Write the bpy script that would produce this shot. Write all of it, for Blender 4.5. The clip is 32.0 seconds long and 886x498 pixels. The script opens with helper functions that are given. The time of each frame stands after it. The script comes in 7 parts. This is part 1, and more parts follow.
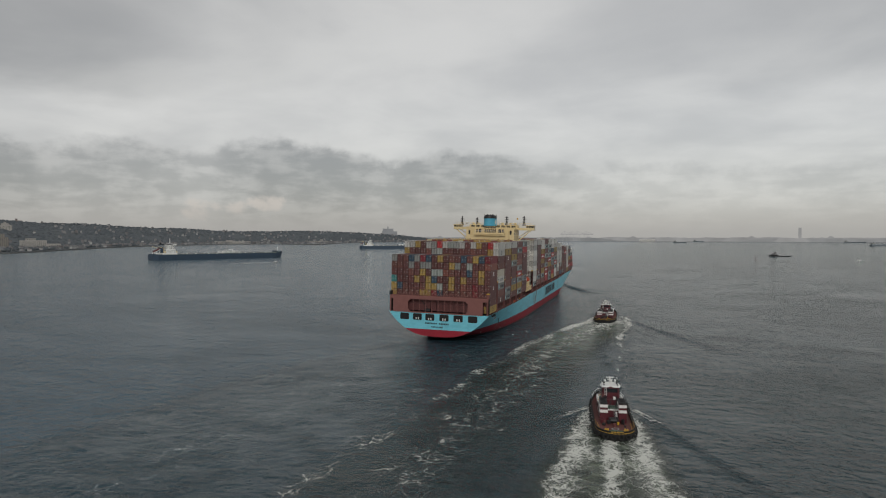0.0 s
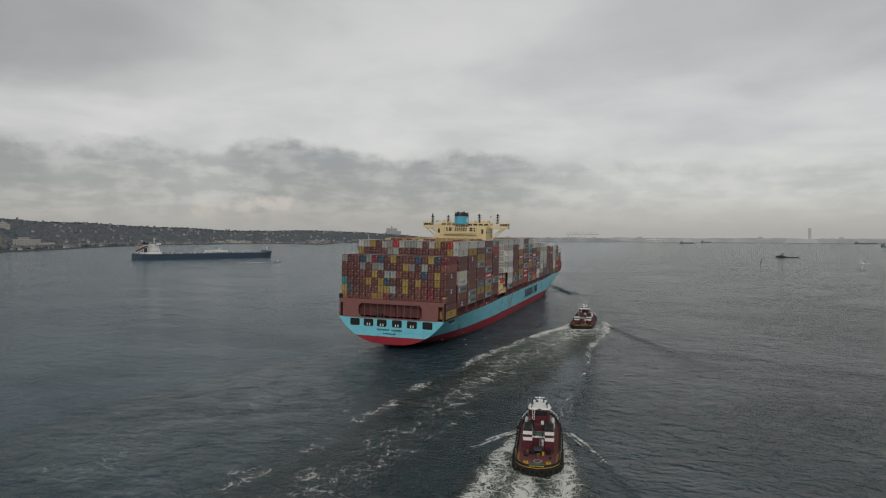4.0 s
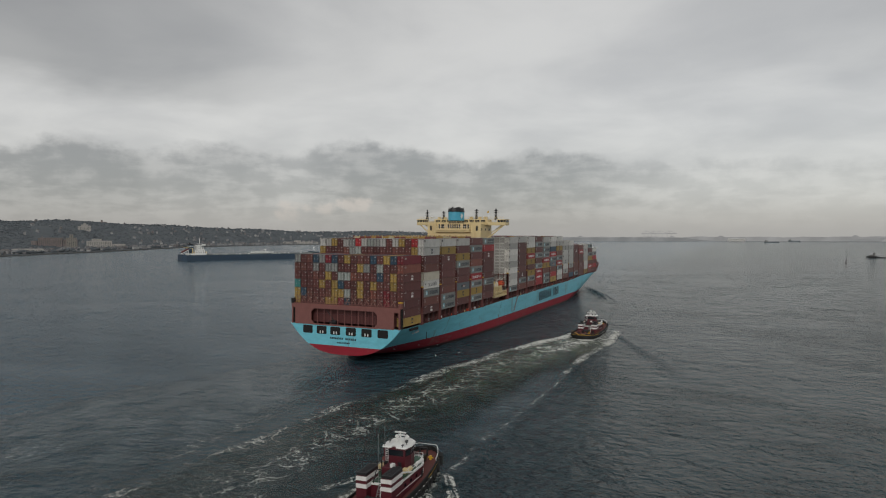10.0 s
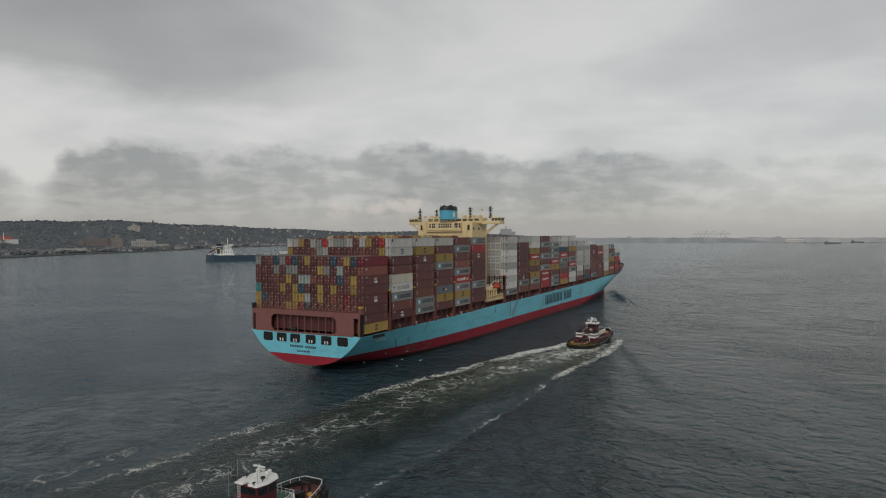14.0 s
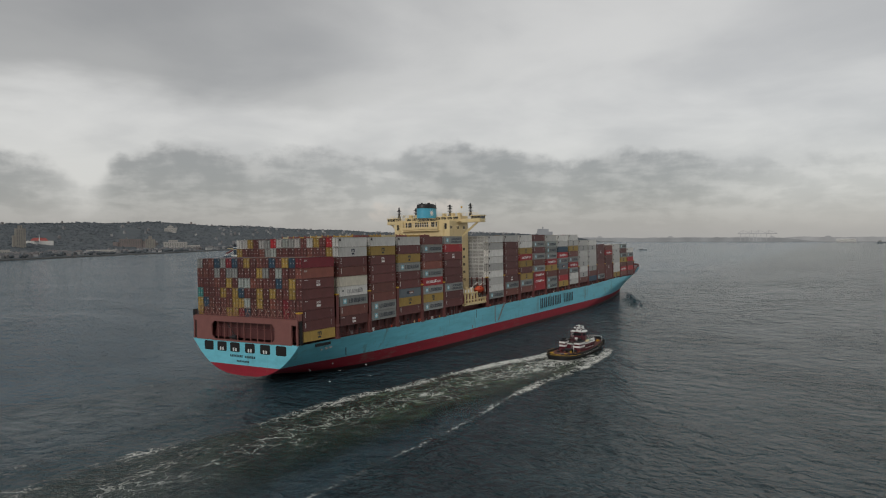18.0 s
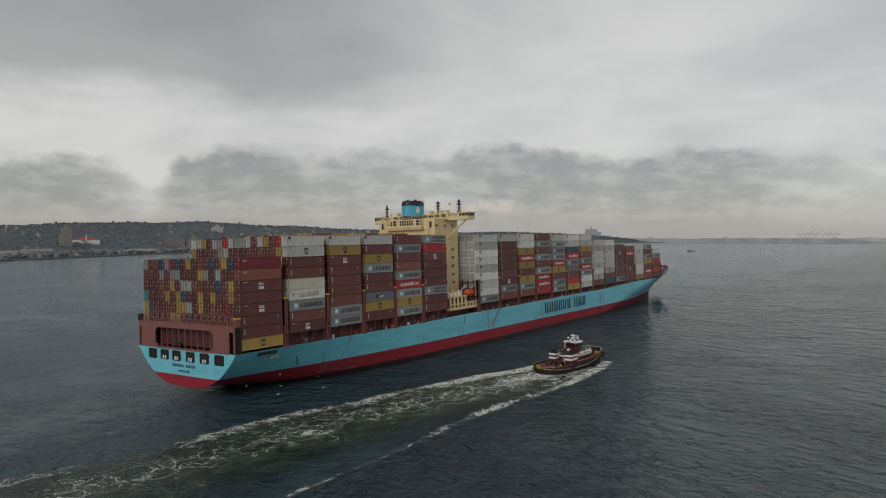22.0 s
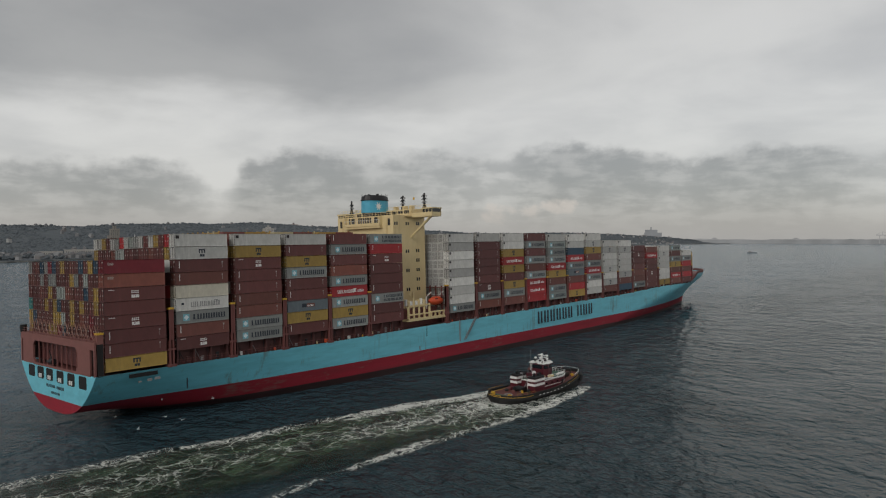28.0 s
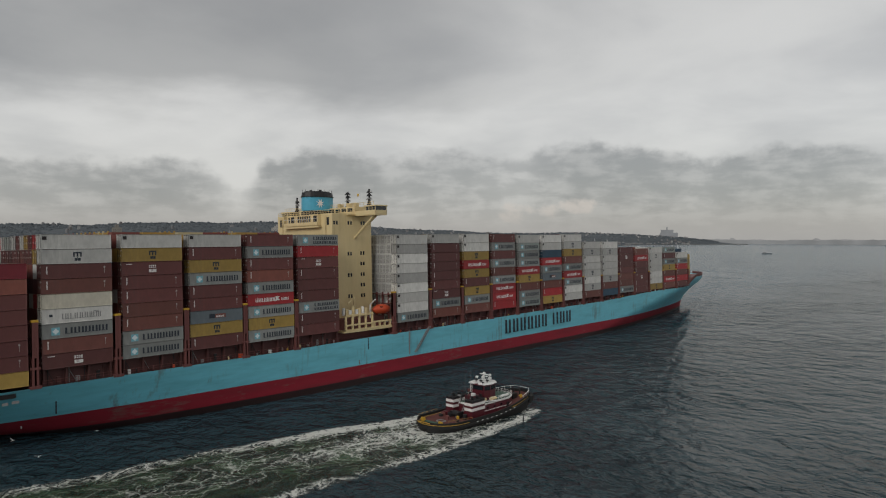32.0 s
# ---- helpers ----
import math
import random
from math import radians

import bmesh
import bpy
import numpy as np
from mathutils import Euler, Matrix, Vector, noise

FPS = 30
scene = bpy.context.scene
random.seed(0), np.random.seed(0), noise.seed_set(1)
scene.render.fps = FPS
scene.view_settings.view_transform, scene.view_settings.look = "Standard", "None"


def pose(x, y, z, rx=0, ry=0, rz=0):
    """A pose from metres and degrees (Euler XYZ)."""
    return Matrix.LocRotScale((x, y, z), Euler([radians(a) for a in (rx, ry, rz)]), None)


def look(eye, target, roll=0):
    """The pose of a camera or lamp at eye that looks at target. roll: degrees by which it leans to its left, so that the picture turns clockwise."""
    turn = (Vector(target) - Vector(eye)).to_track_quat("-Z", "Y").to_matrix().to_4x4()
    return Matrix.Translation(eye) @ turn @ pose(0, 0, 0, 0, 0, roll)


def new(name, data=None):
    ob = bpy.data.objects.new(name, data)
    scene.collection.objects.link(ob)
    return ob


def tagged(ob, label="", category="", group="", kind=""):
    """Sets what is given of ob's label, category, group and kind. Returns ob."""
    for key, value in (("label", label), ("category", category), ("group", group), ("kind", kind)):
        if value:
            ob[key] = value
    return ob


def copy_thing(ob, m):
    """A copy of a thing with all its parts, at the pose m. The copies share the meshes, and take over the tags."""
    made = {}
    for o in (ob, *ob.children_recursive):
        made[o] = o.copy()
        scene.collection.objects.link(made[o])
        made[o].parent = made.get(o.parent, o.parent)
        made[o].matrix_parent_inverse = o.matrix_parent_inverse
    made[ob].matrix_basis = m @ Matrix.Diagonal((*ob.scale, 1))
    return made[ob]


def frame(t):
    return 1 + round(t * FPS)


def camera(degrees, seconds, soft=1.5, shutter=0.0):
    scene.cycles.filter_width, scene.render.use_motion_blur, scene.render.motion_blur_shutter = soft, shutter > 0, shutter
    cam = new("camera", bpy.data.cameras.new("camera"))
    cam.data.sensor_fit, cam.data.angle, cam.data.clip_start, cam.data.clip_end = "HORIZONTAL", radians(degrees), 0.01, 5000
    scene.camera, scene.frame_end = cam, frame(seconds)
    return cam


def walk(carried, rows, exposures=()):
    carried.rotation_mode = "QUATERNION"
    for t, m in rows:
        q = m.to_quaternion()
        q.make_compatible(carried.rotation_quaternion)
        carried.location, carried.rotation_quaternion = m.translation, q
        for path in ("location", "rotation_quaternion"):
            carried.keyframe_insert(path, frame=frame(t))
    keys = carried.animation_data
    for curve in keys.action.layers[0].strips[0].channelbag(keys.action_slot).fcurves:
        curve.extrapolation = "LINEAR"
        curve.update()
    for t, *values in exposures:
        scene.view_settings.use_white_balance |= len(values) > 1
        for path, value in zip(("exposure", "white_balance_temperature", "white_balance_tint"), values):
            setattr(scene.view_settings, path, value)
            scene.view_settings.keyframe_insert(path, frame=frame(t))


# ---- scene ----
# ---- camera and its way ----
SPEED = 4.8            # metres a second that the ship makes along +y
PATH = [
    (0, (81.74, -266.80, 43.82), (53.23, -170.97, 41.78), 0.02),
    (1, (83.99, -254.92, 43.92), (55.29, -159.15, 41.88), 0.00),
    (2, (86.73, -243.01, 43.88), (58.05, -147.24, 41.85), 0.14),
    (3, (90.43, -231.01, 43.62), (61.56, -135.29, 41.59), 0.08),
    (5.5, (101.59, -200.42, 42.74), (69.13, -105.86, 40.71), 0.07),
    (6, (103.90, -194.29, 42.67), (70.14, -100.19, 40.67), -0.14),
    (7, (108.66, -182.19, 42.54), (73.20, -88.71, 40.51), -0.11),
    (8, (113.36, -170.30, 42.38), (76.29, -77.45, 40.37), -0.08),
    (9, (117.75, -158.56, 42.14), (79.12, -66.35, 40.13), -0.24),
    (10, (121.80, -146.92, 42.00), (81.66, -55.35, 40.00), -0.12),
    (11, (125.90, -134.90, 41.94), (84.22, -44.02, 39.96), -0.13),
    (12, (129.82, -122.82, 41.89), (86.57, -32.68, 39.93), -0.14),
    (13, (133.45, -110.79, 41.80), (88.26, -21.61, 39.87), -0.28),
    (14, (136.65, -98.75, 41.74), (89.91, -10.36, 39.81), -0.09),
    (16.5, (144.86, -68.10, 41.57), (94.74, 18.42, 39.69), -0.20),
    (17, (146.45, -61.91, 41.51), (95.71, 24.24, 39.62), -0.27),
    (18, (149.46, -49.42, 41.45), (97.48, 35.99, 39.60), -0.25),
    (19, (152.23, -36.97, 41.33), (98.90, 47.60, 39.48), -0.31),
    (20, (154.76, -24.64, 41.27), (99.85, 58.92, 39.44), -0.23),
    (21, (156.87, -12.20, 41.12), (100.29, 70.22, 39.33), -0.18),
    (22, (158.45, 0.63, 41.11), (100.24, 81.92, 39.30), -0.12),
    (23, (159.61, 13.22, 41.10), (100.09, 93.56, 39.30), -0.09),
    (24, (160.39, 25.90, 41.00), (99.62, 105.29, 39.24), -0.12),
    (25, (161.21, 38.62, 40.80), (99.26, 117.10, 39.08), -0.12),
    (27.5, (163.85, 70.05, 40.60), (99.07, 146.21, 38.96), -0.13),
    (28, (164.23, 76.26, 40.56), (98.93, 151.98, 38.91), -0.11),
    (28.5, (164.41, 82.36, 40.59), (98.33, 157.40, 38.96), -0.06),
    (29, (164.48, 88.58, 40.62), (97.64, 162.95, 38.98), -0.06),
    (30, (164.53, 101.22, 40.65), (97.60, 175.51, 38.98), 0.00),
    (31, (164.65, 113.79, 40.73), (97.65, 188.00, 39.04), -0.01),
    (32, (164.87, 126.51, 40.93), (97.64, 200.52, 39.22), 0.03),
]
HEEL = [
    (0, 1.16), (3, 1.18), (6, 1.01), (10, 0.57), (14, -0.17), (18, -1.07), (21, -1.60), (25, -1.96), (28, -1.77), (30, -1.59), (32, -1.46)
]
cam = camera(66.1, 32.0, soft=1.15)
walk(cam, [(t, look(eye, target, roll)) for t, eye, target, roll in PATH])

# ---- world, sun and exposure ----
scene.view_settings.exposure = 0.0


def node(tree, kind, **values):
    n = tree.nodes.new(kind)
    for key, value in values.items():
        if key in n.inputs:
            n.inputs[key].default_value = value
    return n


def calc(nt, op, a, b=None, c=None):
    """A math node; each value is a number or a socket."""
    n = node(nt, "ShaderNodeMath")
    n.operation = op
    for k, v in enumerate((a, b, c)):
        if isinstance(v, (int, float)):
            n.inputs[k].default_value = v
        elif v is not None:
            nt.links.new(v, n.inputs[k])
    return n.outputs[0]


def remap(nt, value, a, b, c=0.0, d=1.0, soft=True):
    n = node(nt, "ShaderNodeMapRange")
    n.interpolation_type = "SMOOTHSTEP" if soft else "LINEAR"
    for k, v in zip(("From Min", "From Max", "To Min", "To Max"), (a, b, c, d)):
        n.inputs[k].default_value = v
    nt.links.new(value, n.inputs["Value"])
    return n.outputs[0]


def blend(nt, fac, a, b):
    n = node(nt, "ShaderNodeMix")
    n.data_type = "RGBA"
    nt.links.new(fac, n.inputs[0])
    for k, v in ((6, a), (7, b)):
        if isinstance(v, tuple):
            n.inputs[k].default_value = (*v, 1)
        else:
            nt.links.new(v, n.inputs[k])
    return n.outputs[2]


def profile(nt, value, stops):
    """A smooth curve through stops of (0..1, 0..1)."""
    n = node(nt, "ShaderNodeValToRGB")
    n.color_ramp.interpolation = "EASE"
    els = n.color_ramp.elements
    while len(els) < len(stops):
        els.new(1.0)
    for e, (p, v) in zip(els, stops):
        e.position, e.color = p, (v, v, v, 1)
    nt.links.new(value, n.inputs[0])
    return n.outputs[0]


# the low cloud bank along the sky: compass bearing, height of its tops in degrees, how dark it is
BANK = [(-90, 5.5, 0.6), (-73, 5.8, 0.75), (-66, 6.3, 0.85), (-62, 5.8, 0.75), (-59, 4.2, 0.35), (-56.5, 6.6, 0.85), (-53, 7.3, 1.0), (-49.5, 7.2, 0.95), (-46.5, 6.9, 0.75),
        (-41, 7.4, 0.72), (-36, 6.9, 0.62), (-33, 7.4, 0.8), (-30, 7.8, 0.95), (-26, 7.4, 0.95), (-21.5, 6.1, 0.8), (-17, 6.9, 0.9), (-12, 6.9, 0.8), (-8, 5.9, 0.55),
        (-3, 5.7, 0.34), (10, 5.6, 0.3), (25, 5.4, 0.35), (50, 5.0, 0.4)]
# the high sheet: compass bearing, brightness
SHEET = [(-90, 0.60), (-70, 0.61), (-55, 0.63), (-45, 0.71), (-34, 0.92), (-22, 1.0), (-8, 1.0), (2, 0.93), (14, 0.82), (50, 0.80)]


def make_world():
    w = bpy.data.worlds.new("overcast_sky")
    scene.world = w
    w.use_nodes = True
    nt = w.node_tree
    nt.nodes.clear()
    link = nt.links.new
    out = node(nt, "ShaderNodeOutputWorld")
    sky = node(nt, "ShaderNodeTexSky")
    sky.sky_type, sky.sun_disc = "NISHITA", False
    sky.sun_elevation, sky.sun_rotation = radians(34), radians(200)
    blue = node(nt, "ShaderNodeBackground", Strength=0.012)
    link(sky.outputs[0], blue.inputs[0])
    tc = node(nt, "ShaderNodeTexCoord")
    sep = node(nt, "ShaderNodeSeparateXYZ")
    link(tc.outputs["Generated"], sep.inputs[0])
    az = calc(nt, "MULTIPLY", calc(nt, "ARCTAN2", sep.outputs[0], sep.outputs[1]), 57.2958)
    el = calc(nt, "MULTIPLY", calc(nt, "ARCSINE", sep.outputs[2]), 57.2958)
    u = calc(nt, "DIVIDE", calc(nt, "ADD", az, 90.0), 140.0)

    def puff(wide, high, detail, rough, seed, distort=0.0):
        at = node(nt, "ShaderNodeCombineXYZ")
        link(calc(nt, "DIVIDE", az, wide), at.inputs[0])
        link(calc(nt, "DIVIDE", el, high), at.inputs[1])
        at.inputs[2].default_value = seed
        n = node(nt, "ShaderNodeTexNoise", Scale=1.0, Detail=detail, Roughness=rough, Distortion=distort)
        link(at.outputs[0], n.inputs["Vector"])
        return calc(nt, "SUBTRACT", n.outputs[0], 0.5)
    # high sheet: the direction divided by its height lays the pattern out on a flat deck
    off = calc(nt, "ADD", calc(nt, "MAXIMUM", sep.outputs[2], 0.0), 0.2)
    deck = node(nt, "ShaderNodeVectorMath")
    deck.operation = "DIVIDE"
    comb = node(nt, "ShaderNodeCombineXYZ")
    for k in range(3):
        link(off, comb.inputs[k])
    link(tc.outputs["Generated"], deck.inputs[0])
    link(comb.outputs[0], deck.inputs[1])
    n1 = node(nt, "ShaderNodeTexNoise", Scale=1.35, Detail=7.0, Roughness=0.5, Distortion=0.25)
    link(deck.outputs[0], n1.inputs["Vector"])
    sheet = blend(nt, remap(nt, n1.outputs[0], 0.3, 0.68), (0.467, 0.462, 0.452), (0.613, 0.603, 0.58))
    side = profile(nt, u, [((p + 90) / 140, v) for p, v in SHEET])
    # the dark sheet stops above a paler gap over the bank
    edge = calc(nt, "ADD", el, calc(nt, "MULTIPLY", puff(16.0, 5.0, 5.0, 0.55, 4.0), 7.0))
    high = remap(nt, edge, 9.0, 12.5)
    dim = calc(nt, "ADD", calc(nt, "MULTIPLY", calc(nt, "SUBTRACT", side, 1.0), high), 1.0)
    gap = calc(nt, "MULTIPLY", remap(nt, el, 5.0, 9.0), remap(nt, el, 15.0, 10.0))
    dim = calc(nt, "MULTIPLY", dim, calc(nt, "ADD", 1.0, calc(nt, "MULTIPLY", gap, 0.06)))
    heavy = node(nt, "ShaderNodeVectorMath")
    heavy.operation = "SCALE"
    link(sheet, heavy.inputs[0])
    link(dim, heavy.inputs["Scale"])
    # low bank with billowing tops
    big, small = puff(5.0, 3.6, 8.0, 0.5, 1.0), puff(2.1, 1.6, 7.0, 0.55, 2.0)
    top = calc(nt, "MULTIPLY", profile(nt, u, [((p + 90) / 140, h / 10) for p, h, _ in BANK]), 10.0)
    dark = profile(nt, u, [((p + 90) / 140, v) for p, _, v in BANK])
    depth = calc(nt, "SUBTRACT", calc(nt, "ADD", calc(nt, "ADD", top, calc(nt, "MULTIPLY", big, 2.3)), calc(nt, "MULTIPLY", small, 1.7)), el)
    inside = remap(nt, depth, -0.3, 0.8)
    heart = calc(nt, "MULTIPLY", remap(nt, depth, 0.2, 1.7), remap(nt, depth, 5.4, 2.6))
    layer = puff(4.6, 1.15, 7.0, 0.55, 7.0, 0.3)
    lumps = calc(nt, "ADD", 0.72, calc(nt, "ADD", calc(nt, "MULTIPLY", small, 2.0), calc(nt, "MULTIPLY", layer, 2.6)))
    heart = calc(nt, "MINIMUM", calc(nt, "MAXIMUM", calc(nt, "MULTIPLY", calc(nt, "MULTIPLY", heart, dark), lumps), 0.0), 1.0)
    pale = blend(nt, remap(nt, calc(nt, "ADD", calc(nt, "MULTIPLY", small, 0.6), layer), -0.14, 0.14), (0.525, 0.516, 0.50), (0.375, 0.371, 0.364))
    dull = node(nt, "ShaderNodeVectorMath")
    dull.operation = "SCALE"
    link(pale, dull.inputs[0])
    link(remap(nt, dark, 0.3, 1.0, 1.0, 0.77), dull.inputs["Scale"])
    bank = blend(nt, heart, dull.outputs[0], (0.285, 0.285, 0.28))
    mixc = blend(nt, calc(nt, "MULTIPLY", inside, calc(nt, "MINIMUM", calc(nt, "ADD", dark, 0.15), 1.0)), heavy.outputs[0], bank)
    # two small sunlit puffs low over the shore
    spot = None
    for a, e, wa, we in ((-31.0, 2.7, 1.2, 0.7), (-35.5, 2.0, 2.6, 0.7)):
        d = calc(nt, "ADD", calc(nt, "POWER", calc(nt, "DIVIDE", calc(nt, "SUBTRACT", az, a), wa), 2.0), calc(nt, "POWER", calc(nt, "DIVIDE", calc(nt, "SUBTRACT", el, e), we), 2.0))
        f = remap(nt, calc(nt, "ADD", d, calc(nt, "MULTIPLY", small, 8.0)), 1.2, -0.6)
        spot = f if spot is None else calc(nt, "MAXIMUM", spot, f)
    mixc = blend(nt, calc(nt, "MULTIPLY", spot, 0.6), mixc, (0.60, 0.53, 0.48))
    # haze at the horizon
    hz = remap(nt, el, 0.0, 3.6, 0.9, 0.0)
    mixh = blend(nt, hz, mixc, (0.352, 0.342, 0.332))
    cloud = node(nt, "ShaderNodeBackground", Strength=0.97)
    link(mixh, cloud.inputs[0])
    both = node(nt, "ShaderNodeAddShader")
    link(blue.outputs[0], both.inputs[0])
    link(cloud.outputs[0], both.inputs[1])
    link(both.outputs[0], out.inputs[0])


make_world()
sun = new("sun", bpy.data.lights.new("sun", "SUN"))
sun.data.energy, sun.data.angle, sun.data.color = 1.15, radians(25), (1.0, 0.97, 0.92)
sun.matrix_world = look((150, -420, 300), (0, 60, 0))

# ---- materials ----
def material(name, color, rough=0.6, metal=0.0, grain=0.0, grain_scale=2.0, stain=0.0, stain_scale=0.25, stain_color=None,
             bump=0.0, vary=0.0, island=False, stretch=(1, 1, 1), streak=0.0, streak_color=(0.13, 0.06, 0.03), streak_size=(0.9, 0.9, 0.05)):
    """A procedural surface: base colour with fine grain, larger stains, relief and a random shift per object or island."""
    m = bpy.data.materials.new(name)
    m.use_nodes = True
    nt = m.node_tree
    link = nt.links.new
    b = nt.nodes["Principled BSDF"]
    b.inputs["Roughness"].default_value, b.inputs["Metallic"].default_value = rough, metal
    tc = node(nt, "ShaderNodeTexCoord")
    mp = node(nt, "ShaderNodeMapping")
    mp.inputs["Scale"].default_value = stretch
    link(tc.outputs["Object"], mp.inputs[0])
    last = None
    rgb = node(nt, "ShaderNodeRGB")
    rgb.outputs[0].default_value = (*color, 1)
    last = rgb.outputs[0]
    if vary:
        if island:
            src = node(nt, "ShaderNodeNewGeometry").outputs["Random Per Island"]
        else:
            src = node(nt, "ShaderNodeObjectInfo").outputs["Random"]
        mr = node(nt, "ShaderNodeMapRange")
        mr.inputs["To Min"].default_value, mr.inputs["To Max"].default_value = 1 - vary, 1 + vary
        link(src, mr.inputs[0])
        hsv = node(nt, "ShaderNodeHueSaturation")
        link(mr.outputs[0], hsv.inputs["Value"])
        link(last, hsv.inputs["Color"])
        last = hsv.outputs[0]
    if stain:
        n = node(nt, "ShaderNodeTexNoise", Scale=stain_scale, Detail=6.0, Roughness=0.6)
        link(mp.outputs[0], n.inputs["Vector"])
        mr = node(nt, "ShaderNodeMapRange")
        mr.inputs["From Min"].default_value, mr.inputs["From Max"].default_value = 0.48, 0.75
        mr.inputs["To Max"].default_value = stain
        link(n.outputs[0], mr.inputs[0])
        mx = node(nt, "ShaderNodeMix")
        mx.data_type = "RGBA"
        link(mr.outputs[0], mx.inputs[0])
        link(last, mx.inputs[6])
        mx.inputs[7].default_value = (*(stain_color or [c * 0.5 for c in color]), 1)
        last = mx.outputs[2]
    if streak:                                             # rust and dirt runs, broken up by a wider pattern
        sm = node(nt, "ShaderNodeMapping")
        sm.inputs["Scale"].default_value = streak_size
        link(tc.outputs["Object"], sm.inputs[0])
        n = node(nt, "ShaderNodeTexNoise", Scale=1.0, Detail=5.0, Roughness=0.7)
        link(sm.outputs[0], n.inputs["Vector"])
        n2 = node(nt, "ShaderNodeTexNoise", Scale=0.09, Detail=4.0, Roughness=0.6)
        link(tc.outputs["Object"], n2.inputs["Vector"])
        su = node(nt, "ShaderNodeMath")
        su.operation = "ADD"
        link(n.outputs[0], su.inputs[0])
        link(n2.outputs[0], su.inputs[1])
        mr = node(nt, "ShaderNodeMapRange")
        mr.inputs["From Min"].default_value, mr.inputs["From Max"].default_value = 1.08, 1.38
        mr.inputs["To Max"].default_value = streak
        link(su.outputs[0], mr.inputs[0])
        mx = node(nt, "ShaderNodeMix")
        mx.data_type = "RGBA"
        link(mr.outputs[0], mx.inputs[0])
        link(last, mx.inputs[6])
        mx.inputs[7].default_value = (*streak_color, 1)
        last = mx.outputs[2]
    if grain:
        n = node(nt, "ShaderNodeTexNoise", Scale=grain_scale, Detail=5.0, Roughness=0.65)
        link(mp.outputs[0], n.inputs["Vector"])
        mr = node(nt, "ShaderNodeMapRange")
        mr.inputs["From Min"].default_value, mr.inputs["From Max"].default_value = 0.3, 0.7
        mr.inputs["To Min"].default_value, mr.inputs["To Max"].default_value = 1 - grain, 1 + grain
        link(n.outputs[0], mr.inputs[0])
        hsv = node(nt, "ShaderNodeHueSaturation")
        link(mr.outputs[0], hsv.inputs["Value"])
        link(last, hsv.inputs["Color"])
        last = hsv.outputs[0]
    if bump:
        n = node(nt, "ShaderNodeTexNoise", Scale=grain_scale * 2, Detail=4.0)
        link(mp.outputs[0], n.inputs["Vector"])
        bp = node(nt, "ShaderNodeBump", Strength=bump, Distance=0.05)
        link(n.outputs[0], bp.inputs["Height"])
        link(bp.outputs[0], b.inputs["Normal"])
    link(last, b.inputs["Base Color"])
    return m


def paint(name, color, rough=0.55, vary=0.0):
    return material(name, color, rough, grain=0.10, grain_scale=0.9, stain=0.35, stain_scale=0.45, vary=vary)


HULL_BLUE = material("hull_blue", (0.165, 0.53, 0.64), 0.42, grain=0.07, grain_scale=0.5, stain=0.45, stain_scale=0.16,
                     stain_color=(0.08, 0.29, 0.36), stretch=(1, 0.35, 2.4), bump=0.04, streak=0.75)
BOOT_RED = material("boot_red", (0.27, 0.010, 0.025), 0.75, grain=0.15, grain_scale=0.4, stain=0.55, stain_scale=0.2,
                    stain_color=(0.10, 0.014, 0.018), stretch=(1, 0.3, 2.2),
                    streak=0.8, streak_color=(0.16, 0.12, 0.10), streak_size=(0.6, 0.22, 1.3))
# Added near-black hull band, so the red seems to end at dark water.
WATERLINE_DARK = material("weed_line", (0.026, 0.011, 0.011), 0.6, grain=0.3, grain_scale=0.5, stain=0.6, stain_scale=0.3, stain_color=(0.075, 0.009, 0.013), stretch=(1, 0.2, 1.5))
DECK_RED = paint("deck_red", (0.15, 0.050, 0.045), 0.65)
CREAM = material("cream_paint", (0.66, 0.53, 0.29), 0.5, grain=0.05, grain_scale=0.7, stain=0.3, stain_scale=0.22,
                 stain_color=(0.5, 0.36, 0.18), stretch=(1, 1, 0.3), streak=0.4, streak_color=(0.3, 0.17, 0.08))
FUNNEL_BLUE = paint("funnel_blue", (0.07, 0.36, 0.52), 0.4)
BLACK = paint("black_paint", (0.012, 0.012, 0.014), 0.5)
# Near-black: painted shade for openings, and plain colour of black fittings.
DARK = material("opening_shade_and_black", (0.008, 0.007, 0.007), 0.8)
GLASS = material("window_glass", (0.012, 0.016, 0.02), 0.08)
WHITE = paint("white_paint", (0.72, 0.72, 0.70), 0.45)
STEEL = paint("grey_steel", (0.22, 0.22, 0.22), 0.5)
NAVY = material("navy_lettering", (0.014, 0.022, 0.035), 0.5)
ORANGE = paint("lifeboat_orange", (0.55, 0.075, 0.025), 0.4)
YELLOW = paint("yellow_paint", (0.55, 0.33, 0.03), 0.5)
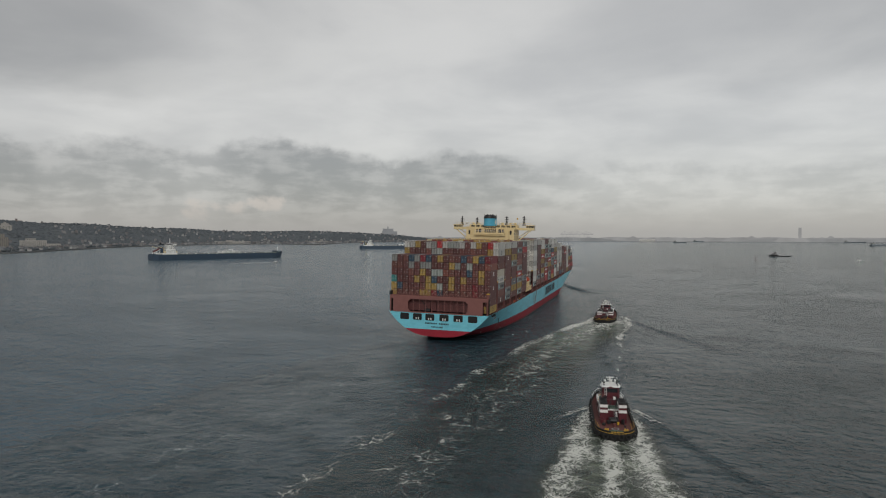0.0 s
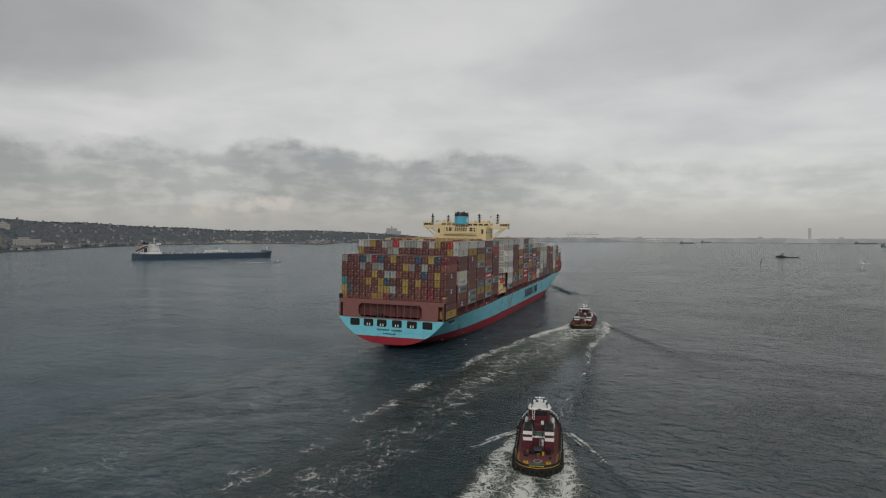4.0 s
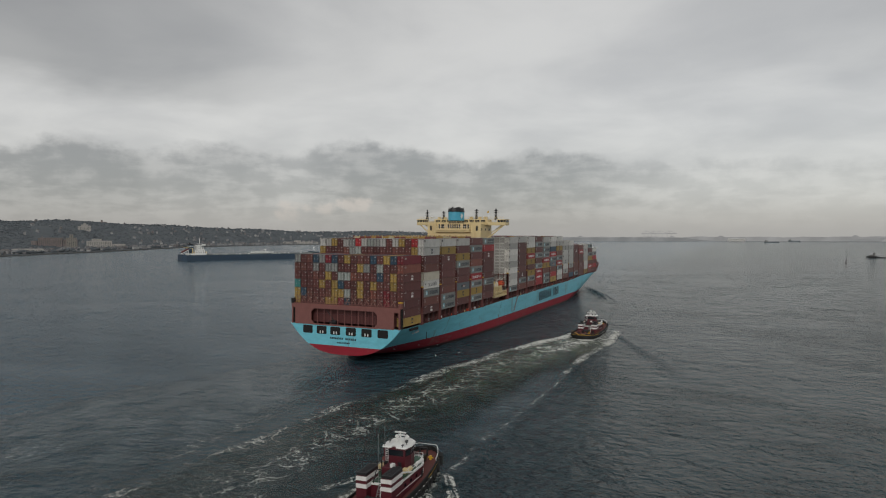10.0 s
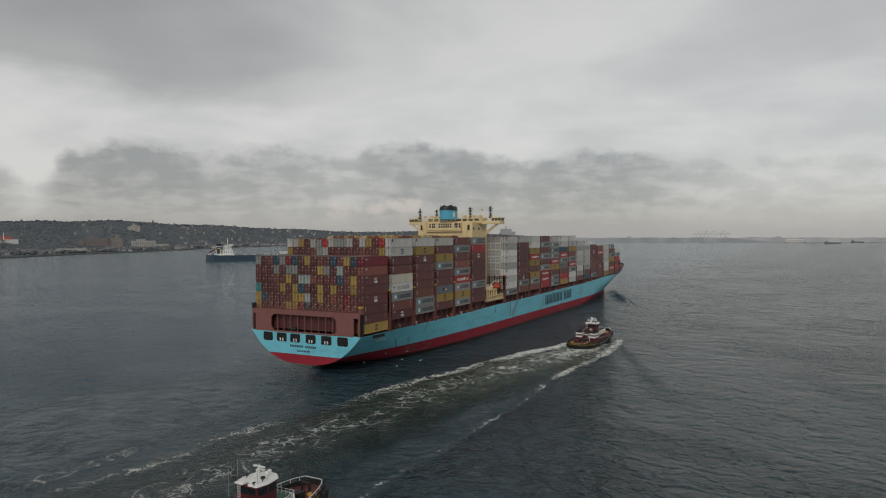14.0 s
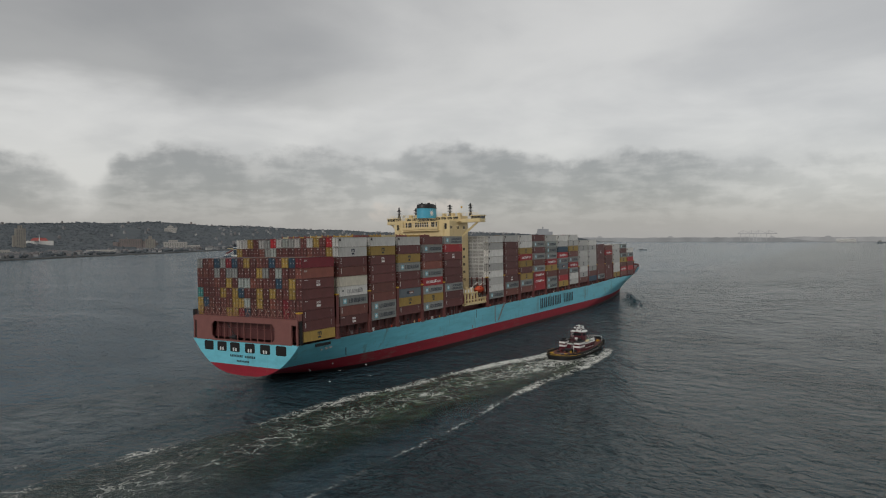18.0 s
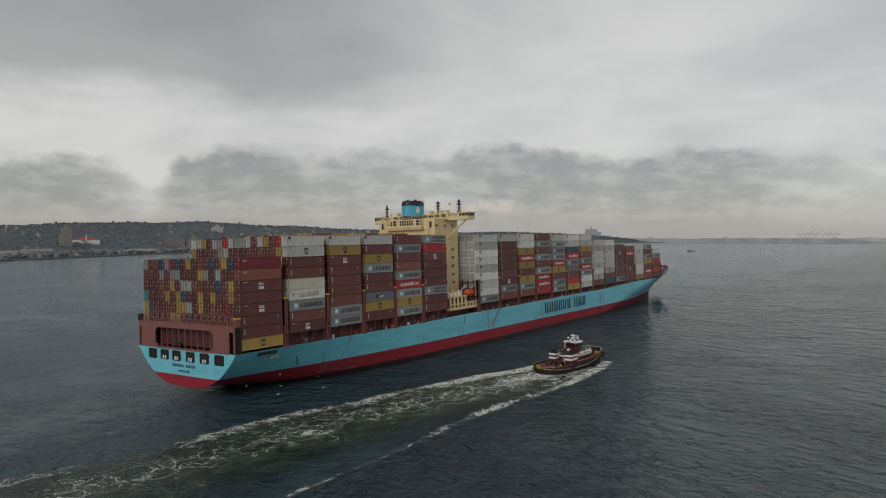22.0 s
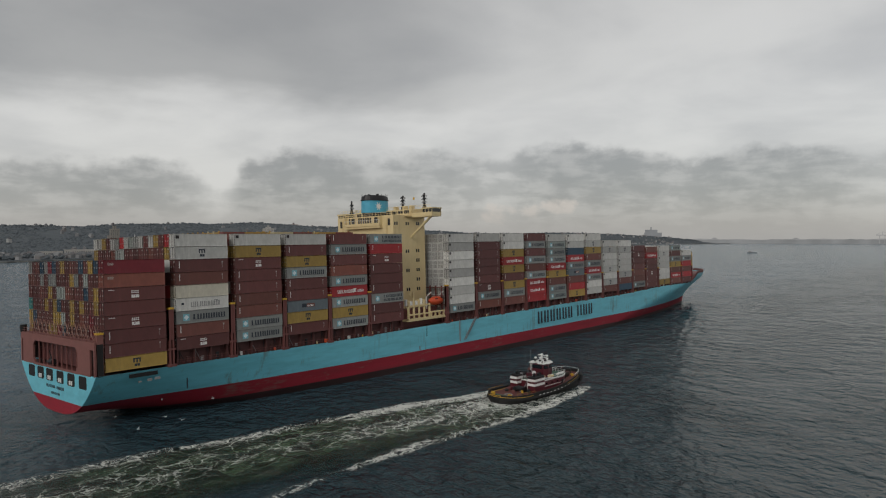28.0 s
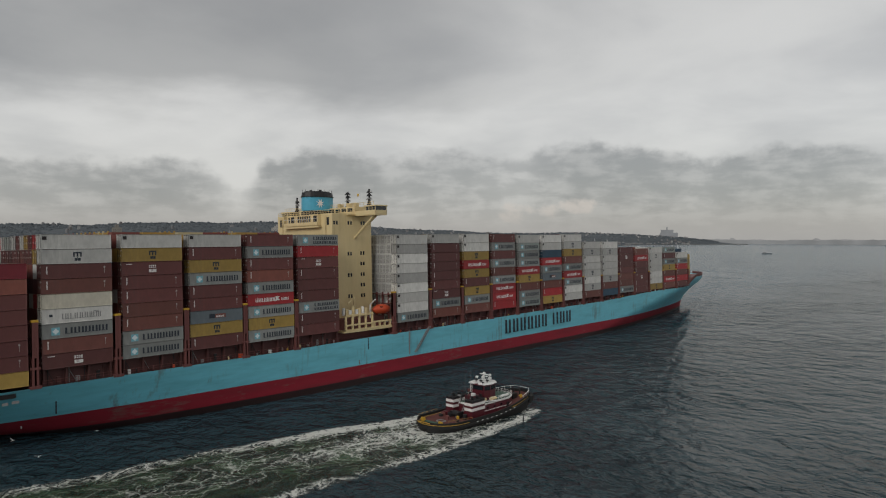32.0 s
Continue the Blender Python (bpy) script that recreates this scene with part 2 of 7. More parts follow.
BOX = {k: material("container_" + k, c, 0.55, grain=0.12, grain_scale=0.8, stain=0.4, stain_scale=0.5, vary=0.22,
                   stretch=(1, 1, 0.5), streak=0.55, streak_color=[0.5 * v + 0.02 for v in c], streak_size=(1.4, 1.4, 0.25)) for k, c in {
    "maroon": (0.118, 0.037, 0.034), "brown": (0.150, 0.052, 0.041), "dark": (0.096, 0.029, 0.028),
    "crimson": (0.19, 0.017, 0.027), "orange": (0.20, 0.064, 0.046), "yellow": (0.34, 0.225, 0.055),
    "grey": (0.235, 0.242, 0.232), "pale": (0.42, 0.415, 0.395), "white": (0.58, 0.57, 0.54), "cream": (0.60, 0.56, 0.46),
    "red": (0.34, 0.022, 0.027), "blue": (0.025, 0.062, 0.10), "teal": (0.05, 0.25, 0.24), "slate": (0.14, 0.17, 0.19),
    "sage": (0.28, 0.31, 0.29)}.items()}


def stuff_material(name, stops):
    m = bpy.data.materials.new(name)
    m.use_nodes = True
    nt = m.node_tree
    geo = node(nt, "ShaderNodeNewGeometry")
    ramp = node(nt, "ShaderNodeValToRGB")
    ramp.color_ramp.interpolation = "CONSTANT"
    els = ramp.color_ramp.elements
    while len(els) < len(stops):
        els.new(1.0)
    for e, (pos, col) in zip(els, stops):
        e.position, e.color = pos, (*col, 1)
    nt.links.new(geo.outputs["Random Per Island"], ramp.inputs[0])
    noise_ = node(nt, "ShaderNodeTexNoise", Scale=0.8, Detail=5.0)
    mr = node(nt, "ShaderNodeMapRange")
    mr.inputs["To Min"].default_value, mr.inputs["To Max"].default_value = 0.8, 1.2
    nt.links.new(noise_.outputs[0], mr.inputs[0])
    hsv = node(nt, "ShaderNodeHueSaturation")
    nt.links.new(mr.outputs[0], hsv.inputs["Value"])
    nt.links.new(ramp.outputs[0], hsv.inputs["Color"])
    b = nt.nodes["Principled BSDF"]
    b.inputs["Roughness"].default_value = 0.6
    nt.links.new(hsv.outputs[0], b.inputs["Base Color"])
    return m


# ---- building helpers ----
def finish(name, bm, mat, parent=None, label="", smooth=False):
    me = bpy.data.meshes.new(name)
    bm.to_mesh(me)
    bm.free()
    me.materials.append(mat)
    if smooth:
        me.polygons.foreach_set("use_smooth", [True] * len(me.polygons))
    ob = new(name, me)
    if parent:
        ob.parent = parent
    if label:
        tagged(ob, label)
    return ob


def part(name, bm, mat, parent, label="", smooth=False):
    return finish(name, bm, mat, parent, label, smooth)


def shared(name, me, parent, m):
    ob = new(name, me)
    ob.parent = parent
    ob.matrix_basis = m
    return ob


def thing(name, label, category, group="", kind="", m=None):
    e = new(name)
    tagged(e, label, category, group, kind)
    if m is not None:
        e.matrix_basis = m
    return e


def box(bm, x0, x1, y0, y1, z0, z1, bevel=0.0):
    vs = [bm.verts.new((x, y, z)) for x in (x0, x1) for y in (y0, y1) for z in (z0, z1)]
    quads = ((0, 1, 3, 2), (4, 6, 7, 5), (0, 4, 5, 1), (2, 3, 7, 6), (0, 2, 6, 4), (1, 5, 7, 3))
    fs = [bm.faces.new([vs[i] for i in q]) for q in quads]
    if bevel:
        edges = {e for f in fs for e in f.edges}
        bmesh.ops.bevel(bm, geom=list(edges), offset=bevel, segments=1, affect="EDGES")
    return bm


def boxes(*sizes, bevel=0.0):
    bm = bmesh.new()
    for s in sizes:
        box(bm, *s, bevel=0.0)
    if bevel:
        bmesh.ops.bevel(bm, geom=list(bm.edges), offset=bevel, segments=1, affect="EDGES")
    return bm


def tube(bm, a, b, r, n=8, r2=None):
    a, b = Vector(a), Vector(b)
    q = (b - a).to_track_quat("Z", "Y").to_matrix()
    r2 = r if r2 is None else r2
    ring = [[bm.verts.new(p + q @ Vector((rr * math.cos(6.28319 * k / n), rr * math.sin(6.28319 * k / n), 0))) for k in range(n)]
            for p, rr in ((a, r), (b, r2))]
    for k in range(n):
        bm.faces.new((ring[0][k], ring[0][(k + 1) % n], ring[1][(k + 1) % n], ring[1][k]))
    bm.faces.new(ring[0][::-1])
    bm.faces.new(ring[1])
    return bm


def tubes(*rods, n=6):
    bm = bmesh.new()
    for a, b, r in rods:
        tube(bm, a, b, r, n)
    return bm


def prism(bm, outline, z0, z1, top=None):
    """An upright solid over an outline of (x, y); top: another outline for its upper end."""
    lo = [bm.verts.new((x, y, z0)) for x, y in outline]
    hi = [bm.verts.new((x, y, z1)) for x, y in (top or outline)]
    n = len(lo)
    for k in range(n):
        bm.faces.new((lo[k], lo[(k + 1) % n], hi[(k + 1) % n], hi[k]))
    bm.faces.new(lo[::-1])
    bm.faces.new(hi)
    return bm


def clamp(x, a=0.0, b=1.0):
    return max(a, min(b, x))


def smooth(a, b, x):
    s = clamp((x - a) / (b - a))
    return s * s * (3 - 2 * s)

# ---- water ----
def water_bump(nt, layers, slack=1.0):
    """Ripples of several lengths, their crests drawn out across the wind; some patches lie calmer than others."""
    geo = node(nt, "ShaderNodeNewGeometry")
    turn = node(nt, "ShaderNodeMapping")
    turn.inputs["Rotation"].default_value = (0, 0, radians(12))
    nt.links.new(geo.outputs["Position"], turn.inputs[0])
    calm = node(nt, "ShaderNodeTexNoise", Scale=0.011, Detail=4.0, Roughness=0.6, Distortion=0.8)
    nt.links.new(turn.outputs[0], calm.inputs["Vector"])
    at = node(nt, "ShaderNodeSeparateXYZ")
    nt.links.new(geo.outputs["Position"], at.inputs[0])
    wind = remap(nt, at.outputs[0], -60.0, 240.0, 0.8, 1.35)       # fresher on the open side of the fairway
    gust = node(nt, "ShaderNodeTexNoise", Scale=0.045, Detail=5.0, Roughness=0.65, Distortion=0.6)
    long = node(nt, "ShaderNodeMapping")
    long.inputs["Scale"].default_value = (0.45, 1, 1)
    nt.links.new(turn.outputs[0], long.inputs[0])
    nt.links.new(long.outputs[0], gust.inputs["Vector"])
    wind = calc(nt, "MULTIPLY", wind, remap(nt, gust.outputs[0], 0.32, 0.68, 0.7, 1.25))
    force = calc(nt, "MULTIPLY", remap(nt, calm.outputs[0], 0.34, 0.62, 0.6 * slack, 1.0 * slack), wind)
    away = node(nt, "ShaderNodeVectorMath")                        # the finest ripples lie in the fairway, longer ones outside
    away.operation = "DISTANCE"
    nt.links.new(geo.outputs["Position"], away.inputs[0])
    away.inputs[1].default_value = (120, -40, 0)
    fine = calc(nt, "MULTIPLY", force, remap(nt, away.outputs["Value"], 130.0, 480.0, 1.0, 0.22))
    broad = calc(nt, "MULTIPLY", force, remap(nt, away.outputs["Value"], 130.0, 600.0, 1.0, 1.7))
    last = None
    for scale, dist, stretch in layers:
        mp = node(nt, "ShaderNodeMapping")
        mp.inputs["Scale"].default_value = stretch
        nt.links.new(turn.outputs[0], mp.inputs[0])
        n = node(nt, "ShaderNodeTexNoise", Scale=scale, Detail=3.0, Roughness=0.55, Distortion=0.5)
        nt.links.new(mp.outputs[0], n.inputs["Vector"])
        bp = node(nt, "ShaderNodeBump", Distance=dist)
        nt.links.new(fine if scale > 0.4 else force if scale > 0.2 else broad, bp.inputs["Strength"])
        nt.links.new(n.outputs[0], bp.inputs["Height"])
        if last:
            nt.links.new(last, bp.inputs["Normal"])
        last = bp.outputs[0]
    return last


RIPPLES = ((0.03, 2.6, (1, 0.7, 1)), (0.11, 4.2, (0.7, 1, 1)), (0.27, 3.8, (0.75, 1, 1)), (0.6, 1.7, (0.8, 1, 1)), (1.3, 0.6, (0.9, 1, 1)), (3.0, 0.15, (1, 1, 1)))


def water_material():
    m = bpy.data.materials.new("harbour_water")
    m.use_nodes = True
    nt = m.node_tree
    b = nt.nodes["Principled BSDF"]
    at = node(nt, "ShaderNodeSeparateXYZ")
    nt.links.new(node(nt, "ShaderNodeNewGeometry").outputs["Position"], at.inputs[0])
    nt.links.new(blend(nt, remap(nt, at.outputs[0], -60.0, 60.0), (0.043, 0.083, 0.113), (0.022, 0.044, 0.053)), b.inputs["Base Color"])   # bluer and paler towards -x, darker and greyer towards +x
    b.inputs["Roughness"].default_value = 0.12
    b.inputs["IOR"].default_value = 1.33
    b.inputs["Specular IOR Level"].default_value = 0.42
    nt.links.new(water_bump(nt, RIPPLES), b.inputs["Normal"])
    return m


WATER = water_material()


def make_water():
    bm = bmesh.new()
    n = 48
    rings = (0, 60, 200, 500, 1100, 2200, 3600, 6500)
    cx, cy = 60, 60
    prev = [bm.verts.new((cx, cy, 0))]
    for r in rings[1:]:
        ring = [bm.verts.new((cx + r * math.cos(6.28319 * k / n), cy + r * math.sin(6.28319 * k / n), 0)) for k in range(n)]
        for k in range(n):
            if len(prev) == 1:
                bm.faces.new((prev[0], ring[k], ring[(k + 1) % n]))
            else:
                bm.faces.new((prev[k], ring[k], ring[(k + 1) % n], prev[(k + 1) % n]))
        prev = ring
    tagged(finish("water", bm, WATER), "dark slate-grey harbour water with small wind ripples", "water", kind="structure")


make_water()


# ---- shore ----
HUB = (130.0, -60.0)


def polar(az, d):
    a = radians(az)
    return HUB[0] + d * math.sin(a), HUB[1] + d * math.cos(a)


def table(rows, az):
    return float(np.interp(az, [r[0] for r in rows], [r[1] for r in rows]))


COAST = [(-110, 1250), (-90, 1200), (-72, 1300), (-66, 1390), (-62, 1520), (-57, 1720), (-53, 1900), (-50, 2130), (-46, 2520), (-42, 2820), (-37, 3100),
         (-33, 3150), (-29.5, 2850), (-28, 3300), (-25, 3900), (-22, 4250), (-18, 4500)]
RIDGE = [(-110, 2400), (-75, 2600), (-61, 3000), (-52, 3900), (-40, 4250), (-30, 4450), (-18, 4620)]
CREST = [(-110, 80), (-74, 88), (-67, 94), (-61, 107), (-57, 118), (-53, 128), (-50, 118), (-47, 112), (-44, 100), (-40, 92), (-37, 80), (-35, 76), (-33, 78), (-30, 80),
         (-26, 74), (-23, 58), (-20, 40), (-18, 19)]
# Distance haze is mixed into the base colours of woods and slope.
WOOD = material("hazed_woodland", (0.082, 0.096, 0.108), 0.95, grain=0.15, grain_scale=0.05, vary=0.07, island=True, stain=0.5, stain_scale=0.012, stain_color=(0.102, 0.108, 0.108))
SLOPE = material("hazed_hill_slope", (0.074, 0.087, 0.097), 0.95, grain=0.15, grain_scale=0.02, stain=0.4, stain_scale=0.006, stain_color=(0.10, 0.108, 0.106))
STONE = material("sea_wall_stone", (0.10, 0.10, 0.095), 0.85, grain=0.25, grain_scale=0.05)


def land_height(az, d):
    c, r = table(COAST, az), table(RIDGE, az)
    s = clamp((d - c) / (r - c), 0, 1.3)
    h = 3 + (table(CREST, az) - 17) * smooth(0.12, 1.0, s) ** 1.2 + 5 * noise.noise((az * 0.25, d * 0.002, 1)) * smooth(0.1, 0.4, s)
    return h if s < 1 else h - (s - 1) * 150


def make_land():
    bm = bmesh.new()
    prev = None
    for i in range(187):
        az = -110 + i * 0.5
        c, r = table(COAST, az), table(RIDGE, az)
        jag = 14 * noise.noise((az * 1.7, 0, 5)) + 10 * noise.noise((az * 5.1, 0, 6))
        col = [bm.verts.new((*polar(az, c + jag), -1)), bm.verts.new((*polar(az, c + jag + 2), 2.4))]
        for k in range(1, 17):
            d = c + jag + (min(r + 120, 4780) - c) * k / 16
            col.append(bm.verts.new((*polar(az, d), land_height(az, d))))
        if prev:
            for a in range(len(col) - 1):
                bm.faces.new((prev[a], prev[a + 1], col[a + 1], col[a]))
        prev = col
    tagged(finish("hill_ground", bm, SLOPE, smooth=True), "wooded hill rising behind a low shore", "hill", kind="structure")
    bm = bmesh.new()
    prev = None
    for i in range(187):
        az = -110 + i * 0.5
        c = table(COAST, az) + 14 * noise.noise((az * 1.7, 0, 5)) + 10 * noise.noise((az * 5.1, 0, 6))
        v = [bm.verts.new((*polar(az, c - 1.5), -1)), bm.verts.new((*polar(az, c - 0.6), 2.2)), bm.verts.new((*polar(az, c + 3), 2.5))]
        if prev:
            for a in (0, 1):
                bm.faces.new((prev[a], prev[a + 1], v[a + 1], v[a]))
        prev = v
    tagged(finish("sea_wall", bm, STONE), "low grey stone sea wall along the shore", "sea wall", kind="structure")


make_land()


def crowns(places, name, mat, label):
    """Tree crowns as clumps of uneven many-sided lumps, in one mesh."""
    base = bmesh.new()
    bmesh.ops.create_icosphere(base, subdivisions=1, radius=1.0)
    vs = np.array([v.co[:] for v in base.verts])
    fs = np.array([[v.index for v in f.verts] for f in base.faces])
    base.free()
    rng = np.random.default_rng(4)
    verts, faces, count = [], [], 0
    for x, y, z, r in places:
        for k in range(2):
            o = rng.normal(0, 0.42, 3) * (r, r, 0.3 * r)
            q = vs * (1 + rng.uniform(-0.28, 0.28, (len(vs), 1))) * (r * rng.uniform(0.55, 0.9)) * (1, 1, rng.uniform(0.5, 0.8))
            faces.append(fs + count)
            count += len(vs)
            verts.append(q + (x, y, z) + o)
    me = bpy.data.meshes.new(name)
    me.from_pydata(np.concatenate(verts).tolist(), [], np.concatenate(faces).tolist())
    me.materials.append(mat)
    me.polygons.foreach_set("use_smooth", [True] * len(me.polygons))
    return tagged(new(name, me), label, "woods", kind="stuff")


def make_woods():
    rng = np.random.default_rng(11)
    near, hill = [], []
    while len(hill) < 15000:
        az = rng.uniform(-88, -19)
        c, r = table(COAST, az), table(RIDGE, az)
        s = rng.uniform(0.16, 1.02) ** 0.8
        d = c + (r - c) * s
        if noise.noise((az * 0.35, s * 3, 2)) < -0.42 and s < 0.85:
            continue
        R = rng.uniform(3.6, 7.5)
        x, y = polar(az, d)
        hill.append((x, y, land_height(az, d) - R * 0.12, R))
    for k in range(1500):                                  # along the crest
        az = -88 + 69 * k / 1500
        d = table(RIDGE, az) - rng.uniform(0, 60)
        R = rng.uniform(4, 8.5)
        x, y = polar(az, d)
        hill.append((x, y, land_height(az, d) + R * rng.uniform(0.1, 0.55), R))
    for k in range(1100):                                   # along the shore
        az = rng.uniform(-84, -44)
        d = table(COAST, az) + rng.uniform(35, 330)
        if noise.noise((az * 0.9, 0, 8)) < -0.12:
            continue
        R = rng.uniform(3.5, 7)
        x, y = polar(az, d)
        near.append((x, y, land_height(az, d) + R * 0.55, R))
    crowns(hill, "hill_woods", WOOD, "dense woods covering the hill, haze painted into their blue-grey")
    crowns(near, "shore_trees", WOOD, "trees in clumps along the shore, haze painted into their blue-grey")


make_woods()
# Wall and roof colours carry painted haze: greyed and turned towards blue.
HOUSES = stuff_material("far_houses", [(0, (0.26, 0.262, 0.265)), (0.25, (0.18, 0.18, 0.185)), (0.5, (0.28, 0.28, 0.278)), (0.65, (0.16, 0.15, 0.148)), (0.8, (0.24, 0.24, 0.24)), (0.92, (0.38, 0.38, 0.37))])
ROOFS = stuff_material("far_roofs", [(0, (0.11, 0.113, 0.118)), (0.4, (0.14, 0.13, 0.128)), (0.7, (0.18, 0.182, 0.185))])


def make_houses():
    rng = np.random.default_rng(21)
    walls, roofs = bmesh.new(), bmesh.new()
    for k in range(900):
        az = rng.uniform(-86, -21)
        low = rng.random() < 0.55
        c, r = table(COAST, az), table(RIDGE, az)
        s = rng.uniform(0.02, 0.22) if low else rng.uniform(0.25, 0.98)
        d = c + 15 + (r - c) * s
        x, y = polar(az, d)
        if not low and az < -50 and rng.random() < 0.8:
            continue
        z = land_height(az, d) + (0 if low else 3)
        w, l, h = rng.uniform(2.8, 4.6), rng.uniform(4, 11 if low else 6), rng.uniform(4, 6.5)
        m = pose(x, y, z, 0, 0, -az + rng.uniform(-50, 50))
        for bm_x, made in ((walls, box(bmesh.new(), -w, w, -l, l, -6, h)),
                           (roofs, prism(bmesh.new(), [(-w * 1.06, -l * 1.03), (w * 1.06, -l * 1.03), (w * 1.06, l * 1.03), (-w * 1.06, l * 1.03)], h + 0.02, h + (3.6 if w < 7 else 0.7),
                                         [(-0.3, -l), (0.3, -l), (0.3, l), (-0.3, l)] if w < 7 else None))):
            made.transform(m)
            me = bpy.data.meshes.new("tmp")
            made.to_mesh(me)
            made.free()
            bm_x.from_mesh(me)
            bpy.data.meshes.remove(me)
    tagged(finish("far_houses", walls, HOUSES), "scattered pale houses among the trees of the hillside", "houses", kind="stuff")
    tagged(finish("far_roofs", roofs, ROOFS), "dark pitched roofs of the hillside houses", "roofs", kind="stuff")


make_houses()
PALE = material("pale_concrete", (0.36, 0.345, 0.32), 0.8, grain=0.1, grain_scale=0.1)
BRICK = material("brown_brick", (0.175, 0.148, 0.14), 0.85, grain=0.15, grain_scale=0.1)
TAN = material("tan_brick", (0.225, 0.21, 0.185), 0.85, grain=0.12, grain_scale=0.1)
ROOF_RED = material("red_roof", (0.30, 0.07, 0.06), 0.6, grain=0.12, grain_scale=0.2)
PANE = material("far_window", (0.06, 0.065, 0.07), 0.3)


def make_building(name, label, az, d, turn, blocks, mat, storeys=3.6, gap=5.0, roof=None):
    """A flat-roofed building of blocks (x0, x1, y0, y1, height) with window rows on the side towards the water (-y)."""
    x, y = polar(az, d)
    b = thing(name, label, "building", m=pose(x, y, land_height(az, d) - 0.5, 0, 0, -az + turn))
    w = bpy.data.meshes.new("window")
    bm = box(bmesh.new(), -1.0, 1.0, -0.15, 0.1, 0, 1.7)
    bm.to_mesh(w)
    bm.free()
    w.materials.append(PANE)
    for x0, x1, y0, y1, h in blocks:
        wall = part("wall", boxes((x0, x1, y0, y1, -6, h)), mat, b)
        part("parapet", boxes((x0 - 0.4, x1 + 0.4, y0 - 0.4, y1 + 0.4, h, h + 0.9)), mat, wall)
        z = 1.6
        while z + 2.2 < h:
            n = int((x1 - x0 - 2) / gap)
            for k in range(n):
                shared("window", w, wall, pose(x0 + 1.5 + (k + 0.5) * (x1 - x0 - 3) / n, y0, z))
            z += storeys
    return b


make_building("hospital", "long pale concrete building with rows of windows", -52.2, 2271, 4, [(-36, 32, 0, 22, 24), (-22, 4, 4, 18, 30), (34, 70, 4, 22, 14)], PALE)
make_building("dome_hall", "pale hall with a stepped roof among trees", -52.76, 3127, 0, [(-24, 24, 0, 22, 18), (-12, 12, 3, 18, 25), (-4, 4, 6, 15, 31)], PALE)
make_building("school", "brown brick building with several wings", -55.2, 2330, -6, [(-44, 20, 0, 20, 27), (22, 60, 4, 24, 21), (-62, -46, -2, 16, 18)], BRICK)
make_building("water_tower_block", "tan brick block with white rooftop tank", -54.1, 2328, 0, [(-14, 14, 0, 18, 30), (-5, 5, 4, 12, 40)], TAN)
make_building("apartment_block", "tall tan brick apartment tower above the trees", -62.6, 2043, 8, [(-12, 11, 0, 20, 50), (-5, 4, 6, 16, 58), (-18, -12, 4, 18, 32)], TAN)
make_building("terrace", "white balconied terrace by the water", -64.9, 1690, 10, [(-6, 52, 0, 14, 13), (-52, -9, 2, 14, 10)], PALE, 3.2, 4.2)
make_building("waterside_shed", "low pale waterfront shed", -57.5, 1840, -10, [(-30, 34, 0, 16, 9)], PALE)
make_building("pier_terminal", "low grey terminal on a pier", -36.5, 3200, 0, [(-80, 80, 0, 24, 10), (-30, 0, 2, 20, 16)], PALE)
make_building("pier_shed", "low pier shed far along the shore", -29.3, 3330, 0, [(-46, 50, 0, 18, 8), (10, 22, 2, 12, 16)], PALE)


PALE_WALL = material("pale_wall", (0.52, 0.51, 0.49), 0.7, grain=0.1, grain_scale=0.1)


def make_red_roof_hall():
    x, y = polar(-61.5, 2180)
    b = thing("red_roofed_hall", "white hall with a red roof and a white spire", "building", m=pose(x, y, land_height(-61.5, 2180) + 1, 0, 0, 60))
    part("wall", boxes((-34, 34, 0, 16, -4, 9), (-48, -34, 2, 14, -4, 7)), PALE_WALL, b)
    part("roof", prism(bmesh.new(), [(-22, -1), (22, -1), (22, 17), (-22, 17)], 9.05, 17, [(-15, 6), (15, 6), (15, 10), (-15, 10)]), ROOF_RED, b, "red pitched roof")
    part("spire", prism(bmesh.new(), [(-2, -3), (2, -3), (2, 1), (-2, 1)], -4, 27, [(-0.3, -1.4), (0.3, -1.4), (0.3, -0.8), (-0.3, -0.8)]), WHITE, b)


make_red_roof_hall()


def make_ridge_tower():
    x, y = polar(-51.3, 4020)
    b = thing("ridge_tower", "small hilltop building with a tower on the ridge", "building", m=pose(x, y, land_height(-51.3, 4020) + 10, 0, 0, 50))
    part("hall", boxes((-40, 26, -8, 8, -14, 7)), BRICK, b)
    part("tower", boxes((-5, 5, -5, 5, -8, 17)), BRICK, b)


make_ridge_tower()

# ---- far low coast, its haze painted as glow ----
# Emission in place of real shading: gives far shapes the paleness of haze.
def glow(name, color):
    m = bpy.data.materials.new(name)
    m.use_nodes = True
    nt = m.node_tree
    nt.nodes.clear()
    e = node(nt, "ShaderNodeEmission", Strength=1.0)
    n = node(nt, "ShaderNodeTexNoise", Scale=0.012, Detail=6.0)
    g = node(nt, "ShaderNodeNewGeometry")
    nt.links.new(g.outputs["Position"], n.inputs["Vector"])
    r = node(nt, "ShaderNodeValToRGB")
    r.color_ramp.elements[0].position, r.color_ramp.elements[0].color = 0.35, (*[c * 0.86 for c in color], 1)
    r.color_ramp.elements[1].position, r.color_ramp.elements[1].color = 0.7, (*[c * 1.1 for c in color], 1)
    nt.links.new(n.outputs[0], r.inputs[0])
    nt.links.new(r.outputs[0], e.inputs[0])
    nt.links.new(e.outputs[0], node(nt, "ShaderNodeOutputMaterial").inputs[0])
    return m


